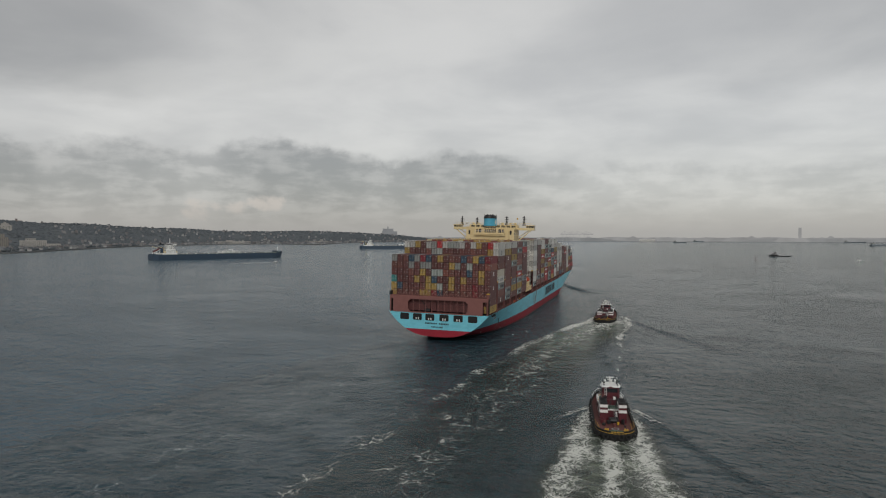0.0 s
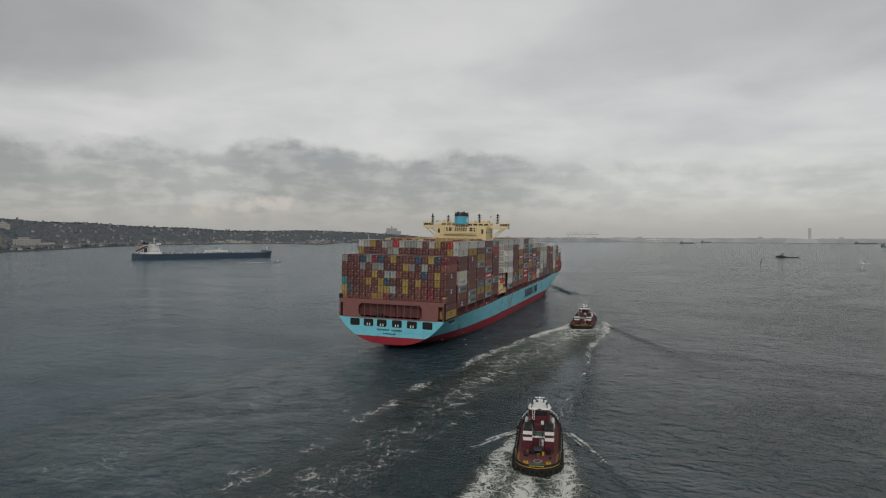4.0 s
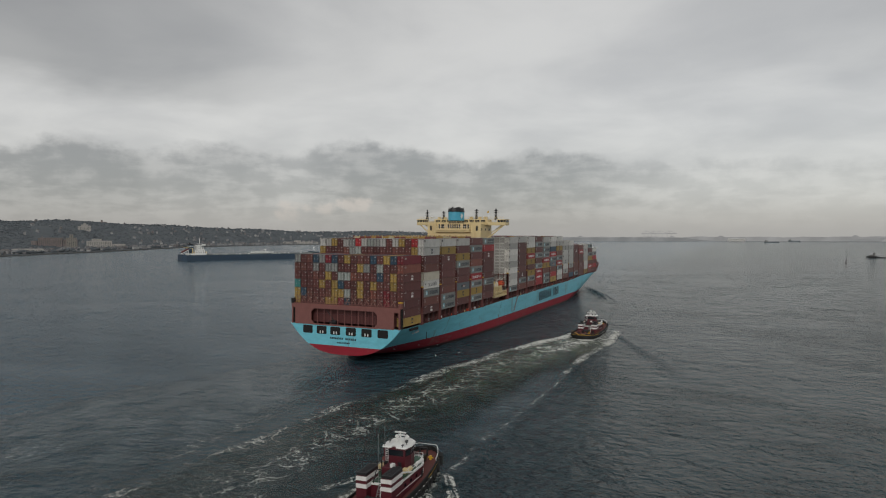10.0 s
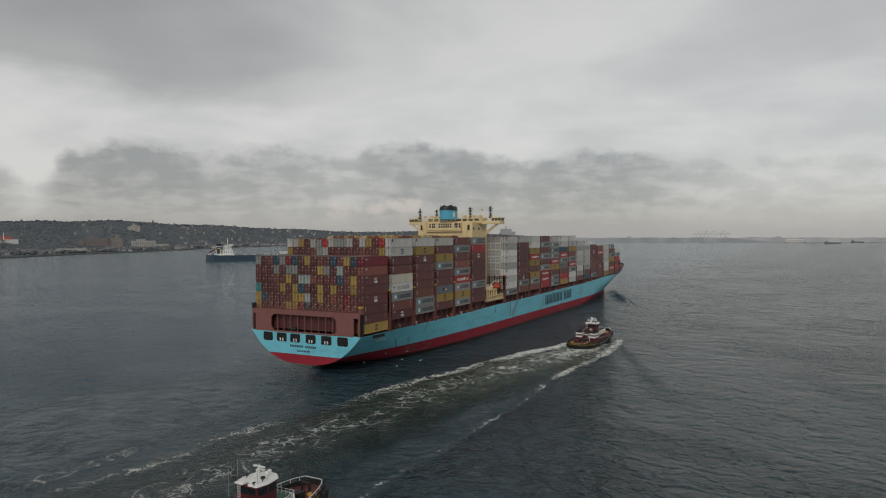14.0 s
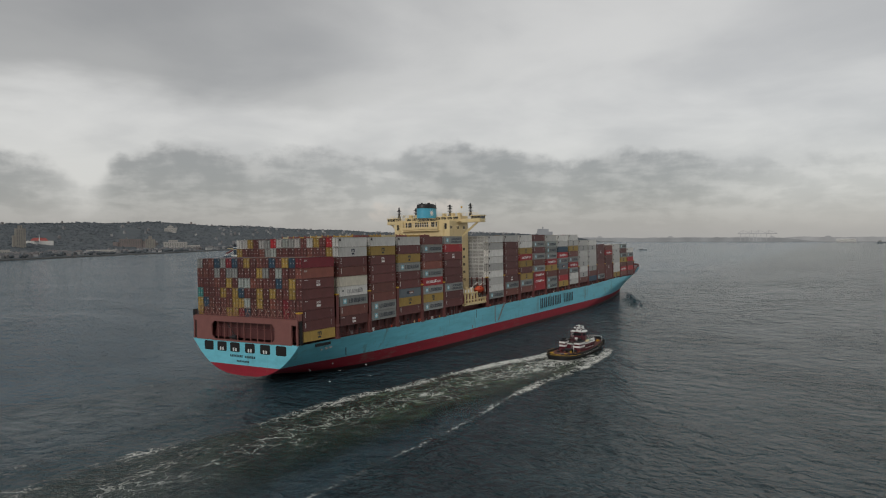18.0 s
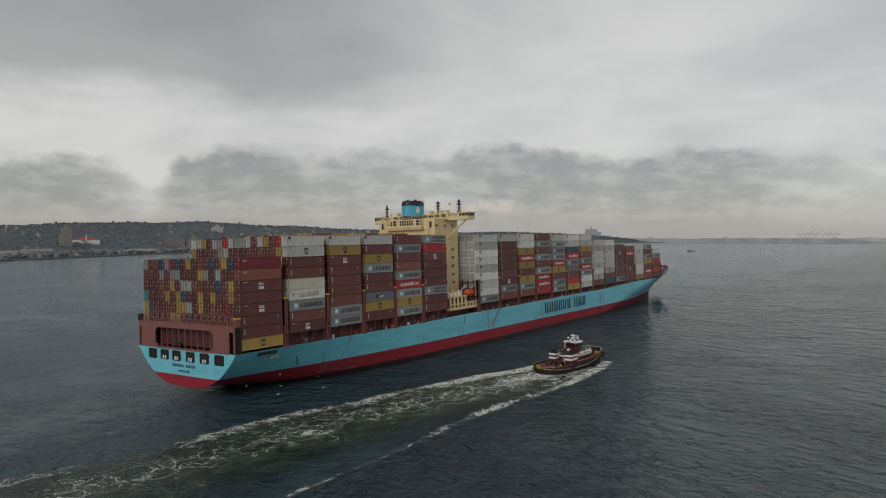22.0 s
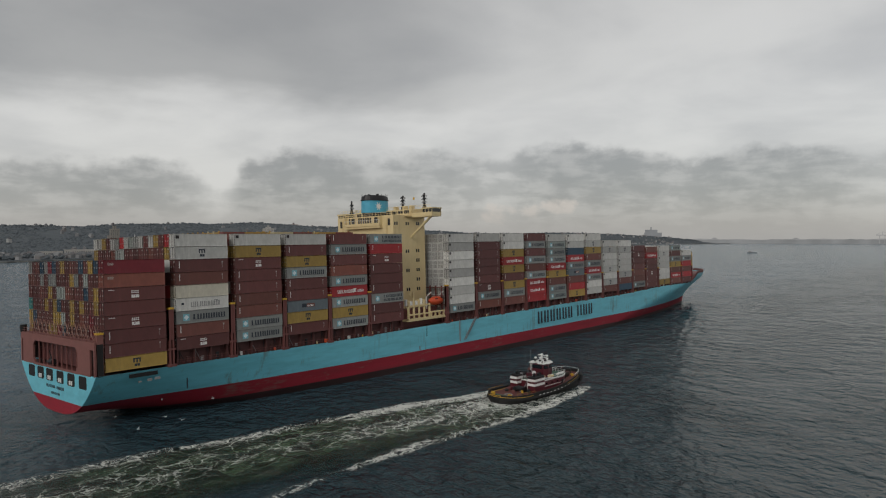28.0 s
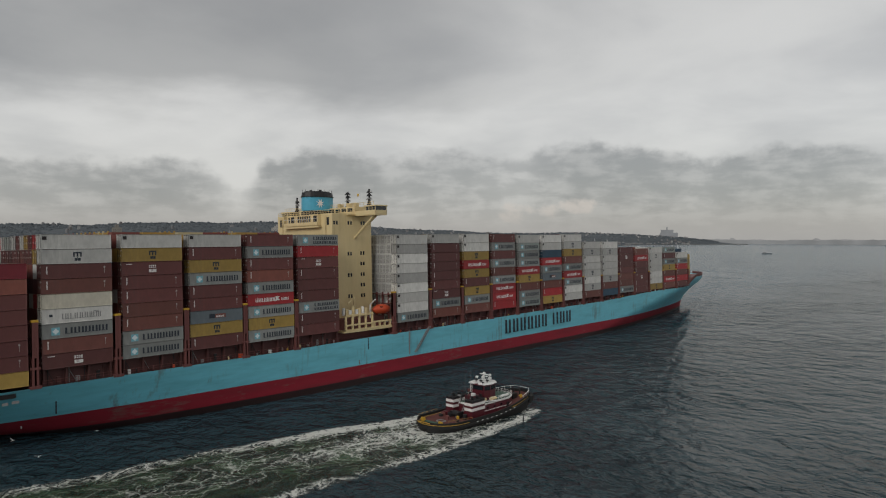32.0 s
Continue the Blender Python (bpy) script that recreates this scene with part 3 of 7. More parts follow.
def make_far_coast():
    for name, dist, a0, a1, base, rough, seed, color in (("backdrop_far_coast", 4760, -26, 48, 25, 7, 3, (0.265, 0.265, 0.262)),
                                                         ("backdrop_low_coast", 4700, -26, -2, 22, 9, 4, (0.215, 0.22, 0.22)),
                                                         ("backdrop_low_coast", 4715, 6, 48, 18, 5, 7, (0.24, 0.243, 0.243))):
        bm = bmesh.new()
        prev = None
        n = int((a1 - a0) * 6)
        for k in range(n + 1):
            az = a0 + (a1 - a0) * k / n
            f = min(smooth(a0, a0 + 3, az), smooth(a1, a1 - 3, az))
            z = 3 + f * (base + rough * noise.noise((az * 0.5, seed, 0)) + 0.45 * rough * noise.noise((az * 3.0, seed, 2)))
            if name.endswith("far_coast") and (k % 11 in (3, 4)) and noise.noise((az * 0.35, 5, 5)) > 0.05:
                z += 9
            v = (bm.verts.new((*polar(az, dist), -2)), bm.verts.new((*polar(az, dist), z)))
            if prev:
                bm.faces.new((prev[0], v[0], v[1], prev[1]))
            prev = v
        tagged(finish(name, bm, glow(name, color)), "strip of distant coast, self-lit grey standing for haze", "coast", kind="structure")
    x, y = polar(-22.6, 4560)
    t = thing("grain_terminal", "massive terminal building on the far shore, self-lit grey for haze", "building", m=pose(x, y, 0, 0, 0, 22))
    # terminal, monument and cranes glow in flat haze greys, though none is a lamp
    haze = glow("haze_glow_concrete", (0.20, 0.205, 0.21))
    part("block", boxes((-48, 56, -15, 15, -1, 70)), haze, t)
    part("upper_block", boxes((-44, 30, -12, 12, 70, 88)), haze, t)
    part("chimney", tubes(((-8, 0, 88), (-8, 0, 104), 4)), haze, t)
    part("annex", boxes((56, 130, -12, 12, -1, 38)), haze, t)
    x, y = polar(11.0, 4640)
    m = thing("far_monument", "tower on the far shore, self-lit pale grey for haze", "tower", m=pose(x, y, 0, 0, 0, -11))
    mist = glow("haze_glow_grey", (0.285, 0.284, 0.28))
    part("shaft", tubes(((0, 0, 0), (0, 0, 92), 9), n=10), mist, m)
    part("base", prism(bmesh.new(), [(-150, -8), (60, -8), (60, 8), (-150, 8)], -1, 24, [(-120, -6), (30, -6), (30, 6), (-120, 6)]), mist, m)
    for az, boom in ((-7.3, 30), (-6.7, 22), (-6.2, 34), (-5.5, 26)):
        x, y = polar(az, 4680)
        c = thing("gantry_crane", "quayside gantry crane, self-lit pale grey for haze", "crane", "cranes on the far quay", m=pose(x, y, 0, 0, 0, -az))
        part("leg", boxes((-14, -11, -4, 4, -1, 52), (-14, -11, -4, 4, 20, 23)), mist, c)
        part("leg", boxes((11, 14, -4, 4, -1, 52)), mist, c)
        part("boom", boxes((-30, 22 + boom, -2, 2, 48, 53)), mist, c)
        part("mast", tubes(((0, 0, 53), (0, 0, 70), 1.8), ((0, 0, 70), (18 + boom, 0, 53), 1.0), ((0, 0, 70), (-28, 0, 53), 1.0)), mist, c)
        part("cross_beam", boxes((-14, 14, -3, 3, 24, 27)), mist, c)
    x, y = polar(-0.45, 4640)
    w = thing("far_shed", "long white shed on the distant low shore", "building", m=pose(x, y, 0, 0, 0, 2))
    part("wall", boxes((-50, 50, -10, 10, -1, 13)), PALE_WALL, w)
    part("roof", prism(bmesh.new(), [(-52, -12), (52, -12), (52, 12), (-52, 12)], 13, 18, [(-50, -1), (50, -1), (50, 1), (-50, 1)]), PALE_WALL, w)


make_far_coast()


# ---- wave trains raised by the vessels ----
def make_swell(start, turn, length, crests, wave, amp, label):
    """Long low crests side by side, fading out at both ends and sides; runs along +y from start."""
    nx, ny = crests * 10, 46
    width = crests * wave
    verts, faces = [], []
    for i in range(ny + 1):
        for k in range(nx + 1):
            u, v = i / ny, k / nx
            x, y = (v - 0.5) * width, u * length
            fade = smooth(0, 0.06, u) * smooth(1, 0.2, u) * smooth(0, 0.16, v) * smooth(1, 0.6, v)
            bent = x + 3.0 * noise.noise((y * 0.03, x * 0.05, length)) + width * 0.35 * u * u
            verts.append((bent, y, 0.012 + amp * fade * (0.55 + 0.45 * math.sin(6.28319 * crests * v))))
    for i in range(ny):
        for k in range(nx):
            a = i * (nx + 1) + k
            faces.append((a, a + 1, a + nx + 2, a + nx + 1))
    me = bpy.data.meshes.new("bow_wave")
    me.from_pydata(verts, [], faces)
    me.polygons.foreach_set("use_smooth", [True] * len(me.polygons))
    me.materials.append(WATER)
    ob = new("bow_wave", me)
    ob.matrix_basis = pose(start[0], start[1], 0, 0, 0, turn)
    return tagged(ob, label, "wave", kind="stuff")

def make_wavelets(side, label, start=(0, 9, 352), step=(2.3, 6.6), count=16, steep=0.55, reach=9, thick=2.6):
    """Short steep crests one behind the other along the line that the bow wave draws, in one sheet."""
    verts, faces = [], []
    for k in range(count):
        x0, y0 = start[0] + side * (start[1] + step[0] * k), start[2] - step[1] * k
        a = radians(side * (34 + 0.6 * k))
        size, amp = reach * (1 + 0.1 * k) * (1 + 0.2 * noise.noise((k * 1.7, start[2], 1))), steep * (1 - k / (count + 1))
        base = len(verts)
        for i in range(13):
            for j in range(9):
                u, v = i / 6 - 1, j / 4 - 1
                px, py = v * thick, u * size
                z = 0.012 + 0.002 * k + amp * math.exp(-(1.9 * v) ** 2) * (1 - u * u) ** 2
                verts.append((x0 + px * math.cos(a) + py * math.sin(a), y0 - px * math.sin(a) * side * side + py * -abs(math.cos(a)), z))
        for i in range(12):
            for j in range(8):
                q = base + i * 9 + j
                faces.append((q, q + 1, q + 10, q + 9) if side < 0 else (q, q + 9, q + 10, q + 1))
    me = bpy.data.meshes.new("bow_wavelets")
    me.from_pydata(verts, [], faces)
    me.validate()
    me.polygons.foreach_set("use_smooth", [True] * len(me.polygons))
    me.materials.append(WATER)
    return tagged(new("bow_wavelets", me), label, "wave", kind="stuff")


# ---- container ship ----
ship = thing("container_ship", "huge light-blue container ship with red boot-topping, stacked high with containers", "ship")
BEAM = 21.4


def ship_top(y):
    return 11.75 + 0.6 * smooth(60, 110, y) + 0.9 * smooth(110, 215, y) + 1.6 * smooth(220, 290, y) + 4.6 * smooth(316, 334, y)


def ship_end(z):
    return 360 + 13 * clamp(z / 19, 0, 1.1) ** 1.3


def ship_half(y, z):
    top = ship_top(y)
    s = smooth(0, 95, y)
    z0 = 1.9 - 9 * smooth(0, 55, y)
    if z <= z0:
        return 0.0
    b = BEAM * clamp((z - z0) / (top - z0)) ** (0.356 * (1 - s) + 0.03 * s)
    k = clamp(z / 17)
    run, power = 125 - 84 * k, 0.85 - 0.43 * k
    u = clamp((ship_end(z) - y) / (1.1 * run))
    return b * (1 - (1 - u) ** 1.4) ** (1.15 * power) if u > 0 else 0.0


def hull_strip(levels, mat, name, label):
    bm = bmesh.new()
    ny = 110
    for side in (1, -1):
        grid = []
        for i in range(ny + 1):
            u = i / ny
            u = u + 0.12 * u * (1 - u)
            col = []
            for f in levels:
                y = u * 369
                for _ in range(4):
                    z = f if f <= 4.9 else 4.9 + (f - 4.9) / 100 * (ship_top(y) - 4.9)
                    y = u * ship_end(z)
                z = max(z, 1.9 - 9 * smooth(0, 55, y))
                col.append(bm.verts.new((side * ship_half(y, z), y, z)))
            grid.append(col)
        for i in range(ny):
            for k in range(len(levels) - 1):
                q = (grid[i][k], grid[i + 1][k], grid[i + 1][k + 1], grid[i][k + 1])
                bm.faces.new(q if side > 0 else q[::-1])
        mid = [bm.verts.new((0, 0, v.co.z)) for v in grid[0]]
        for k in range(len(levels) - 1):
            q = (mid[k], grid[0][k], grid[0][k + 1], mid[k + 1])
            bm.faces.new(q if side > 0 else q[::-1])
    bmesh.ops.remove_doubles(bm, verts=bm.verts, dist=0.002)
    for f in bm.faces:
        f.smooth = True
    for e in bm.edges:                                     # the transom keeps its hard edge
        if len(e.link_faces) == 2 and e.calc_face_angle(0) > 0.6:
            e.smooth = False
    return part(name, bm, mat, ship, label)


def make_hull():
    hull_strip([-3, -1, 0.5, 1.25], WATERLINE_DARK, "weed_line", "added dark band low on the hull, coloured to pass as dark water")
    hull_strip([1.25, 1.6, 1.9, 2.05, 2.3, 2.6, 3.0, 3.5, 4.1, 4.9], BOOT_RED, "boot_topping", "weathered red boot-topping paint")
    side = hull_strip([4.9, 10, 18, 28, 40, 54, 68, 82, 93, 105], HULL_BLUE, "topside", "light-blue painted steel hull side")
    bm = bmesh.new()
    a = None
    for i in range(121):
        y = i / 120 * 371
        z = ship_top(y) - 0.25
        b = max(ship_half(y, z), 0.05) - 0.04
        c = (bm.verts.new((-b, y, z)), bm.verts.new((b, y, z)))
        if a:
            bm.faces.new((a[0], a[1], c[1], c[0]))
        a = c
    part("main_deck", bm, DECK_RED, ship, "red-brown steel deck")
    # mooring ports in the stern, dark panels painted as their inner shade, with their bitts
    for x in (-14.4, -8.8, -3.4, 2.7, 8.7, 14.8):
        bm = bmesh.new()
        prism(bm, [(x + 1.95 * sx, 9.9 + 1.1 * sz) if c else (x + 1.55 * sx, 9.9 + 1.35 * sz)
                   for sx, sz, c in ((1, -1, 1), (1, 1, 1), (1, 1, 0), (-1, 1, 0), (-1, 1, 1), (-1, -1, 1), (-1, -1, 0), (1, -1, 0))], -0.03, 0.4)
        bmesh.ops.transform(bm, matrix=Matrix(((1, 0, 0, 0), (0, 0, 1, 0), (0, 1, 0, 0), (0, 0, 0, 1))), verts=bm.verts)
        port = part("mooring_port", bm, DARK, ship, "mooring port drawn as a dark panel for its inner shade")
        if abs(x) < 12:
            for dx in (-0.5, 0.5):
                part("bitt", tubes(((x + dx, -0.06, 8.8), (x + dx, -0.06, 9.7), 0.22)), WHITE, port)
    for x0, n, step, z0, z1 in ((-5.4, 8, 0.66, 7.1, 7.75), (0.6, 6, 0.72, 7.05, 7.7), (-2.7, 8, 0.65, 5.75, 6.25)):
        bm = boxes(*[(x0 + k * step, x0 + k * step + 0.68 * step, -0.03, 0.05, z0, z1) for k in range(n)], (x0, x0 + (n - 0.3) * step, -0.028, 0.05, z0, z0 + 0.08))
        part("stern_lettering", bm, NAVY, ship, "row of plain dark bars")
    # long side port aft, a dark panel painted as its inner shade, with rollers
    bm = boxes((21.0, 21.46, 6.9, 12.9, 10.45, 11.25))
    slot = part("side_port", bm, DARK, ship, "long mooring slot drawn as a dark panel for its inner shade")
    for a, b, c, d in ((8.6, 9.3, 9.3, 9.6), (10.6, 11.6, 9.3, 9.8), (12.2, 13.4, 9.4, 9.9)):
        part("fairlead", boxes((21.3, 21.52, a, b, c, d)), STEEL, slot)
    # block lettering along the side
    y = 163.4
    for name, strokes in (("a", 2), ("b", 2), ("c", 2), ("d", 2), ("e", 2), ("f", 2), ("", 0), ("g", 1), ("h", 1), ("i", 2), ("j", 2)):
        if not strokes:
            y += 2.6
            continue
        z0, z1 = 6.75 + (y - 163) * 0.012, 11.45 + (y - 163) * 0.005
        if strokes == 2:
            bm = boxes((21.36, 21.425, y, y + 1.1, z0, z1), (21.36, 21.425, y + 2.1, y + 3.2, z0, z1), (21.36, 21.424, y + 1.1, y + 2.1, z0, z0 + 0.15))
        else:
            bm = boxes((21.36, 21.425, y + 0.2, y + 1.25, z0, z1))
        part("side_lettering", bm, NAVY, ship, "plain dark navy bars")
        y += 4.55 if strokes == 2 else 2.6
    # pilot ladder pipe and accommodation ladder
    part("scupper_pipe", boxes((21.3, 21.52, 116.0, 116.25, 5.6, 12.6)), STEEL, ship)
    bm = bmesh.new()
    for k in (0, 0.9):
        tube(bm, (21.6, 124.3 + k, 12.9), (21.6, 118.1 + k, 6.0), 0.13, 6)
    for k in range(22):
        f = k / 21
        box(bm, 21.45, 21.75, 124.3 - 6.2 * f, 125.2 - 6.2 * f, 12.85 - 6.9 * f, 12.95 - 6.9 * f)
    part("gangway", bm, STEEL, ship, "stowed accommodation ladder against the hull")
    # rubbed black marks
    for y, z, h in ((19.6, 6.2, 2.4), (13.6, 4.6, 0.4), (96.5, 5.2, 1.2), (99.8, 9.0, 3.2)):
        bm = boxes((21.2, 21.41, y, y + 0.22, z, z + h))
        part("rub_mark", bm, NAVY if h > 2 else STEEL, ship)


make_hull()


LASHING = material("lashing_rods", (0.30, 0.17, 0.13), 0.6, grain=0.2, grain_scale=2)


def make_stern_house():
    """Red-brown mooring deck above the stern."""
    poop = paint("poop_red", (0.205, 0.082, 0.072), 0.65)
    p = part("poop_wall", boxes((-19.6, -13.0, -0.12, 0.3, 11.6, 17.1), (12.6, 18.9, -0.12, 0.3, 11.6, 17.1), (-21.0, 21.1, -0.12, 0.3, 17.1, 18.7),
                                (-21.0, 21.1, 0.3, 1.7, 18.3, 18.62)), poop, ship, "red-brown steel poop front with a wide opening")
    for x, s in ((-13.0, 1), (12.6, -1)):
        for z, w in ((17.1, -1), (11.95, 1)):
            bm = bmesh.new()
            prism(bm, [(x, z), (x + s * 1.1, z), (x, z + w * 1.1)], -0.11, 0.28)
            bmesh.ops.transform(bm, matrix=Matrix(((1, 0, 0, 0), (0, 0, 1, 0), (0, 1, 0, 0), (0, 0, 0, 1))), verts=bm.verts)
            part("corner_gusset", bm, poop, p)
    for k in range(9):
        x = -10.8 + k * 2.7
        part("stanchion", boxes((x - 0.11, x + 0.11, 0.35, 0.6, 11.6, 17.2)), poop, ship)
    part("sill", boxes((-13.0, 12.6, -0.12, 0.3, 11.5, 11.95)), poop, p)
    for x in (-20.75, 20.85):
        part("corner_post", boxes((x - 0.22, x + 0.22, -0.1, 0.35, 11.6, 17.1)), poop, ship)
        # solid dark block painted as the shade in the gap
        bm = boxes((x - 0.5, x + 0.5, 0.4, 1.6, 11.6, 18.3))
        part("recess", bm, DARK, ship, "dark block standing for the shaded gap beside the poop front")
    bm = bmesh.new()
    for k in range(24):
        x = -20.6 + k * 41.4 / 23
        tube(bm, (x, 0.0, 18.6), (x, 0.0, 19.75), 0.05, 5)
    for z in (19.15, 19.75):
        tube(bm, (-20.7, 0, z), (20.9, 0, z), 0.05, 5)
    part("stern_rail", bm, poop, ship)
    for x in (-20.7, ):
        bm = bmesh.new()
        tube(bm, (x, 0.4, 18.6), (x, 0.4, 20.3), 0.75, 10)
        part("vent_head", bm, DARK, ship)
    part("side_tower", boxes((20.3, 21.3, 0.4, 1.7, 11.7, 20.2)), poop, ship)
    part("tower_cap", boxes((20.2, 21.4, 0.3, 1.75, 20.2, 20.6)), YELLOW, ship, "yellow painted cap")
    for k in range(16):                                    # crossed lashing rods on the aft stacks
        x = -19.9 + k * 2.51
        bm = tubes(((x - 1.0, 1.72, 18.7), (x + 1.0, 1.78, 21.8), 0.07), ((x + 1.0, 1.72, 18.7), (x - 1.0, 1.78, 21.8), 0.07), n=4)
        part("lashing_rods", bm, LASHING, ship)
    # mooring winch glimpsed inside
    bm = bmesh.new()
    tube(bm, (-6, 1.0, 12.6), (-3.5, 1.0, 12.6), 0.7, 12)
    tube(bm, (-7.2, 0.9, 16.4), (-4.2, 0.9, 12.9), 0.12, 6)
    part("winch", bm, BLACK, ship)


make_stern_house()

# ---- cargo ----
TIER, LONG, WIDE, PITCH = 2.895, 13.1, 2.39, 2.51
KIND = {"c": ("crimson", "id"), "o": ("orange", "id"), "m": ("maroon", "id"), "b": ("brown", "id"), "d": ("dark", "id"), "y": ("yellow", "block"),
        "g": ("grey", "brand"), "p": ("pale", "fan"), "P": ("pale", "block"), "w": ("white", "fan"), "z": ("white", "thin"), "r": ("red", "light"),
        "R": ("red", "id"), "u": ("blue", ""), "t": ("teal", ""), "s": ("slate", "flag"), "e": ("sage", "brand"), "k": ("cream", ""),
        "x": ("maroon", "small"), "G": ("grey", "double"), "C": ("crimson", "corner"), "O": ("orange", "corner"), "n": ("maroon", "")}
WORD = {"crimson": "crimson", "orange": "faded orange-red", "maroon": "dark maroon", "brown": "red-brown", "dark": "very dark maroon",
        "yellow": "mustard-yellow", "grey": "light grey", "pale": "off-white", "white": "white", "cream": "cream", "red": "bright red",
        "blue": "dark blue", "teal": "teal", "slate": "slate-grey", "sage": "greenish grey"}
# first metre, height of the lowest tier, tiers, columns, colours of the outer stack from the top down
BAYS = [(1.95, 12.35, 17, "COxnxdmy"), (17.5, 14.95, 17, "pPmbkzgbx"), (32.6, 15.0, 17, "pyxmmbbgg"), (47.4, 15.05, 17, "pmygmmsym"),
        (62.1, 15.1, 17, "mgmogrgyg"), (76.7, 15.1, 17, "GRxmnmGmm"), (111.6, 15.3, 17, "ppwwpwwwg"), (126.7, 15.45, 17, "pmmmmmxgo"),
        (142.0, 15.55, 17, "wwyrymygb"), (157.0, 15.6, 17, "mgmgbgrrR"), (172.2, 15.35, 17, "peggrybge"), (187.4, 15.4, 17, "wwurgsbRy"),
        (202.5, 15.65, 17, "wPybgrgww"), (217.6, 15.6, 17, "wPwpPwPb"), (232.7, 15.55, 17, "wPwwwPbu"), (247.5, 15.85, 17, "dxmmbbg"),
        (262.4, 15.05, 17, "brmmxmm"), (277.6, 15.6, 17, "wPwwwwy"), (292.7, 15.55, 17, "emgybrb"), (308.0, 15.6, 17, "wgRbRm"),
        (323.0, 17.2, 13, "yyyyg")]
STERN_ROWS = ["gmbugcumymbmumyu", "bbmgmggmmmygmemm", "mdmbmymeeobmmuby", "tmmmymyumdymybmy", "yubdmbyyemymomcm", "ymmmmyycummdbmcm"]
SECOND_ROWS = ["pPympgrpegpmpymr", "ymdmbgemmdmmbmmy"]


def container_mesh(color):
    """One steel box with recessed panels, corner castings, and doors with rods and labels on its after end."""
    e, w = -LONG / 2, WIDE / 2
    bm = box(bmesh.new(), -w, w, e, LONG / 2, 0, TIER - 0.07)
    bm.normal_update()
    walls = [f for f in bm.faces if abs(f.normal.z) < 0.5]
    bmesh.ops.inset_individual(bm, faces=walls, thickness=0.14, depth=-0.07)
    k0 = len(bm.faces)
    for x in (-0.82, -0.3, 0.3, 0.82):                      # lock rods
        box(bm, x - 0.03, x + 0.03, e + 0.01, e + 0.08, 0.16, TIER - 0.24)
    k1 = len(bm.faces)
    box(bm, -0.04, 0.04, e + 0.03, e + 0.075, 0.14, TIER - 0.2)
    for x in (-1, 1):
        for z in (0.0, TIER - 0.27):                        # castings
            box(bm, x * w - 0.02 - (0.2 if x > 0 else 0), x * w + 0.02 + (0.2 if x < 0 else 0), e - 0.02, e + 0.2, z, z + 0.2)
    g = w - 0.13
    for x0, x1, z0, z1 in ((-g, g, 0.13, 0.2), (-g, g, TIER - 0.27, TIER - 0.2), (-g, 0.07 - g, 0.2, TIER - 0.27), (g - 0.07, g, 0.2, TIER - 0.27)):
        box(bm, x0, x1, e + 0.03, e + 0.076, z0, z1)
    k2 = len(bm.faces)
    box(bm, 0.46, 0.92, e + 0.03, e + 0.085, TIER - 0.72, TIER - 0.42)
    box(bm, -0.62, -0.46, e + 0.03, e + 0.085, 1.1, 1.45)
    box(bm, 0.46, 0.62, e + 0.03, e + 0.085, 1.1, 1.45)
    bm.faces.ensure_lookup_table()
    for k, f in enumerate(bm.faces):
        f.material_index = 0 if k < k1 or k1 + 6 <= k < k1 + 30 else 1 if k < k2 else 2
    me = bpy.data.meshes.new("container")
    bm.to_mesh(me)
    bm.free()
    for m in (BOX[color], SEAM, LABEL):
        me.materials.append(m)
    return me


SEAM = material("dark_seam", (0.02, 0.015, 0.015), 0.7)
LABEL = material("pale_label", (0.38, 0.37, 0.35), 0.6)
BOX_MESH = {k: container_mesh(k) for k in BOX}


def mark_mesh(name, mat, rects, proud=0.0):
    bm = bmesh.new()
    for k, (y0, y1, z0, z1) in enumerate(rects):
        box(bm, 1.12, 1.145 + proud + 0.0015 * k, y0, y1, z0, z1)
    me = bpy.data.meshes.new(name)
    bm.to_mesh(me)
    bm.free()
    me.materials.append(mat)
    return me


BADGE_BLUE = material("badge_blue", (0.16, 0.40, 0.47), 0.5)
BADGE_PALE = material("badge_pale", (0.62, 0.70, 0.72), 0.5)


def glyph_row(y0, widths, gap, z0, z1, stroke):
    """A word as plain bars: two uprights a place joined by a thin foot line, or one where the place is narrow."""
    rects, y = [], y0
    for w in widths:
        rects += [(y, y + stroke, z0, z1), (y + w - stroke, y + w, z0, z1)] if w > 2.2 * stroke else [(y, y + stroke, z0, z1)]
        y += w + gap
    return rects + [(y0, y - gap, z0, z0 + 0.08)]


def star(y, z, r):
    """A plain pale rosette built of crossed bars."""
    k = 0.32 * r
    return [(y - r, y + r, z - k, z + k), (y - k, y + k, z - r, z + r), (y - 0.62 * r, y + 0.62 * r, z - 0.62 * r, z + 0.62 * r)]


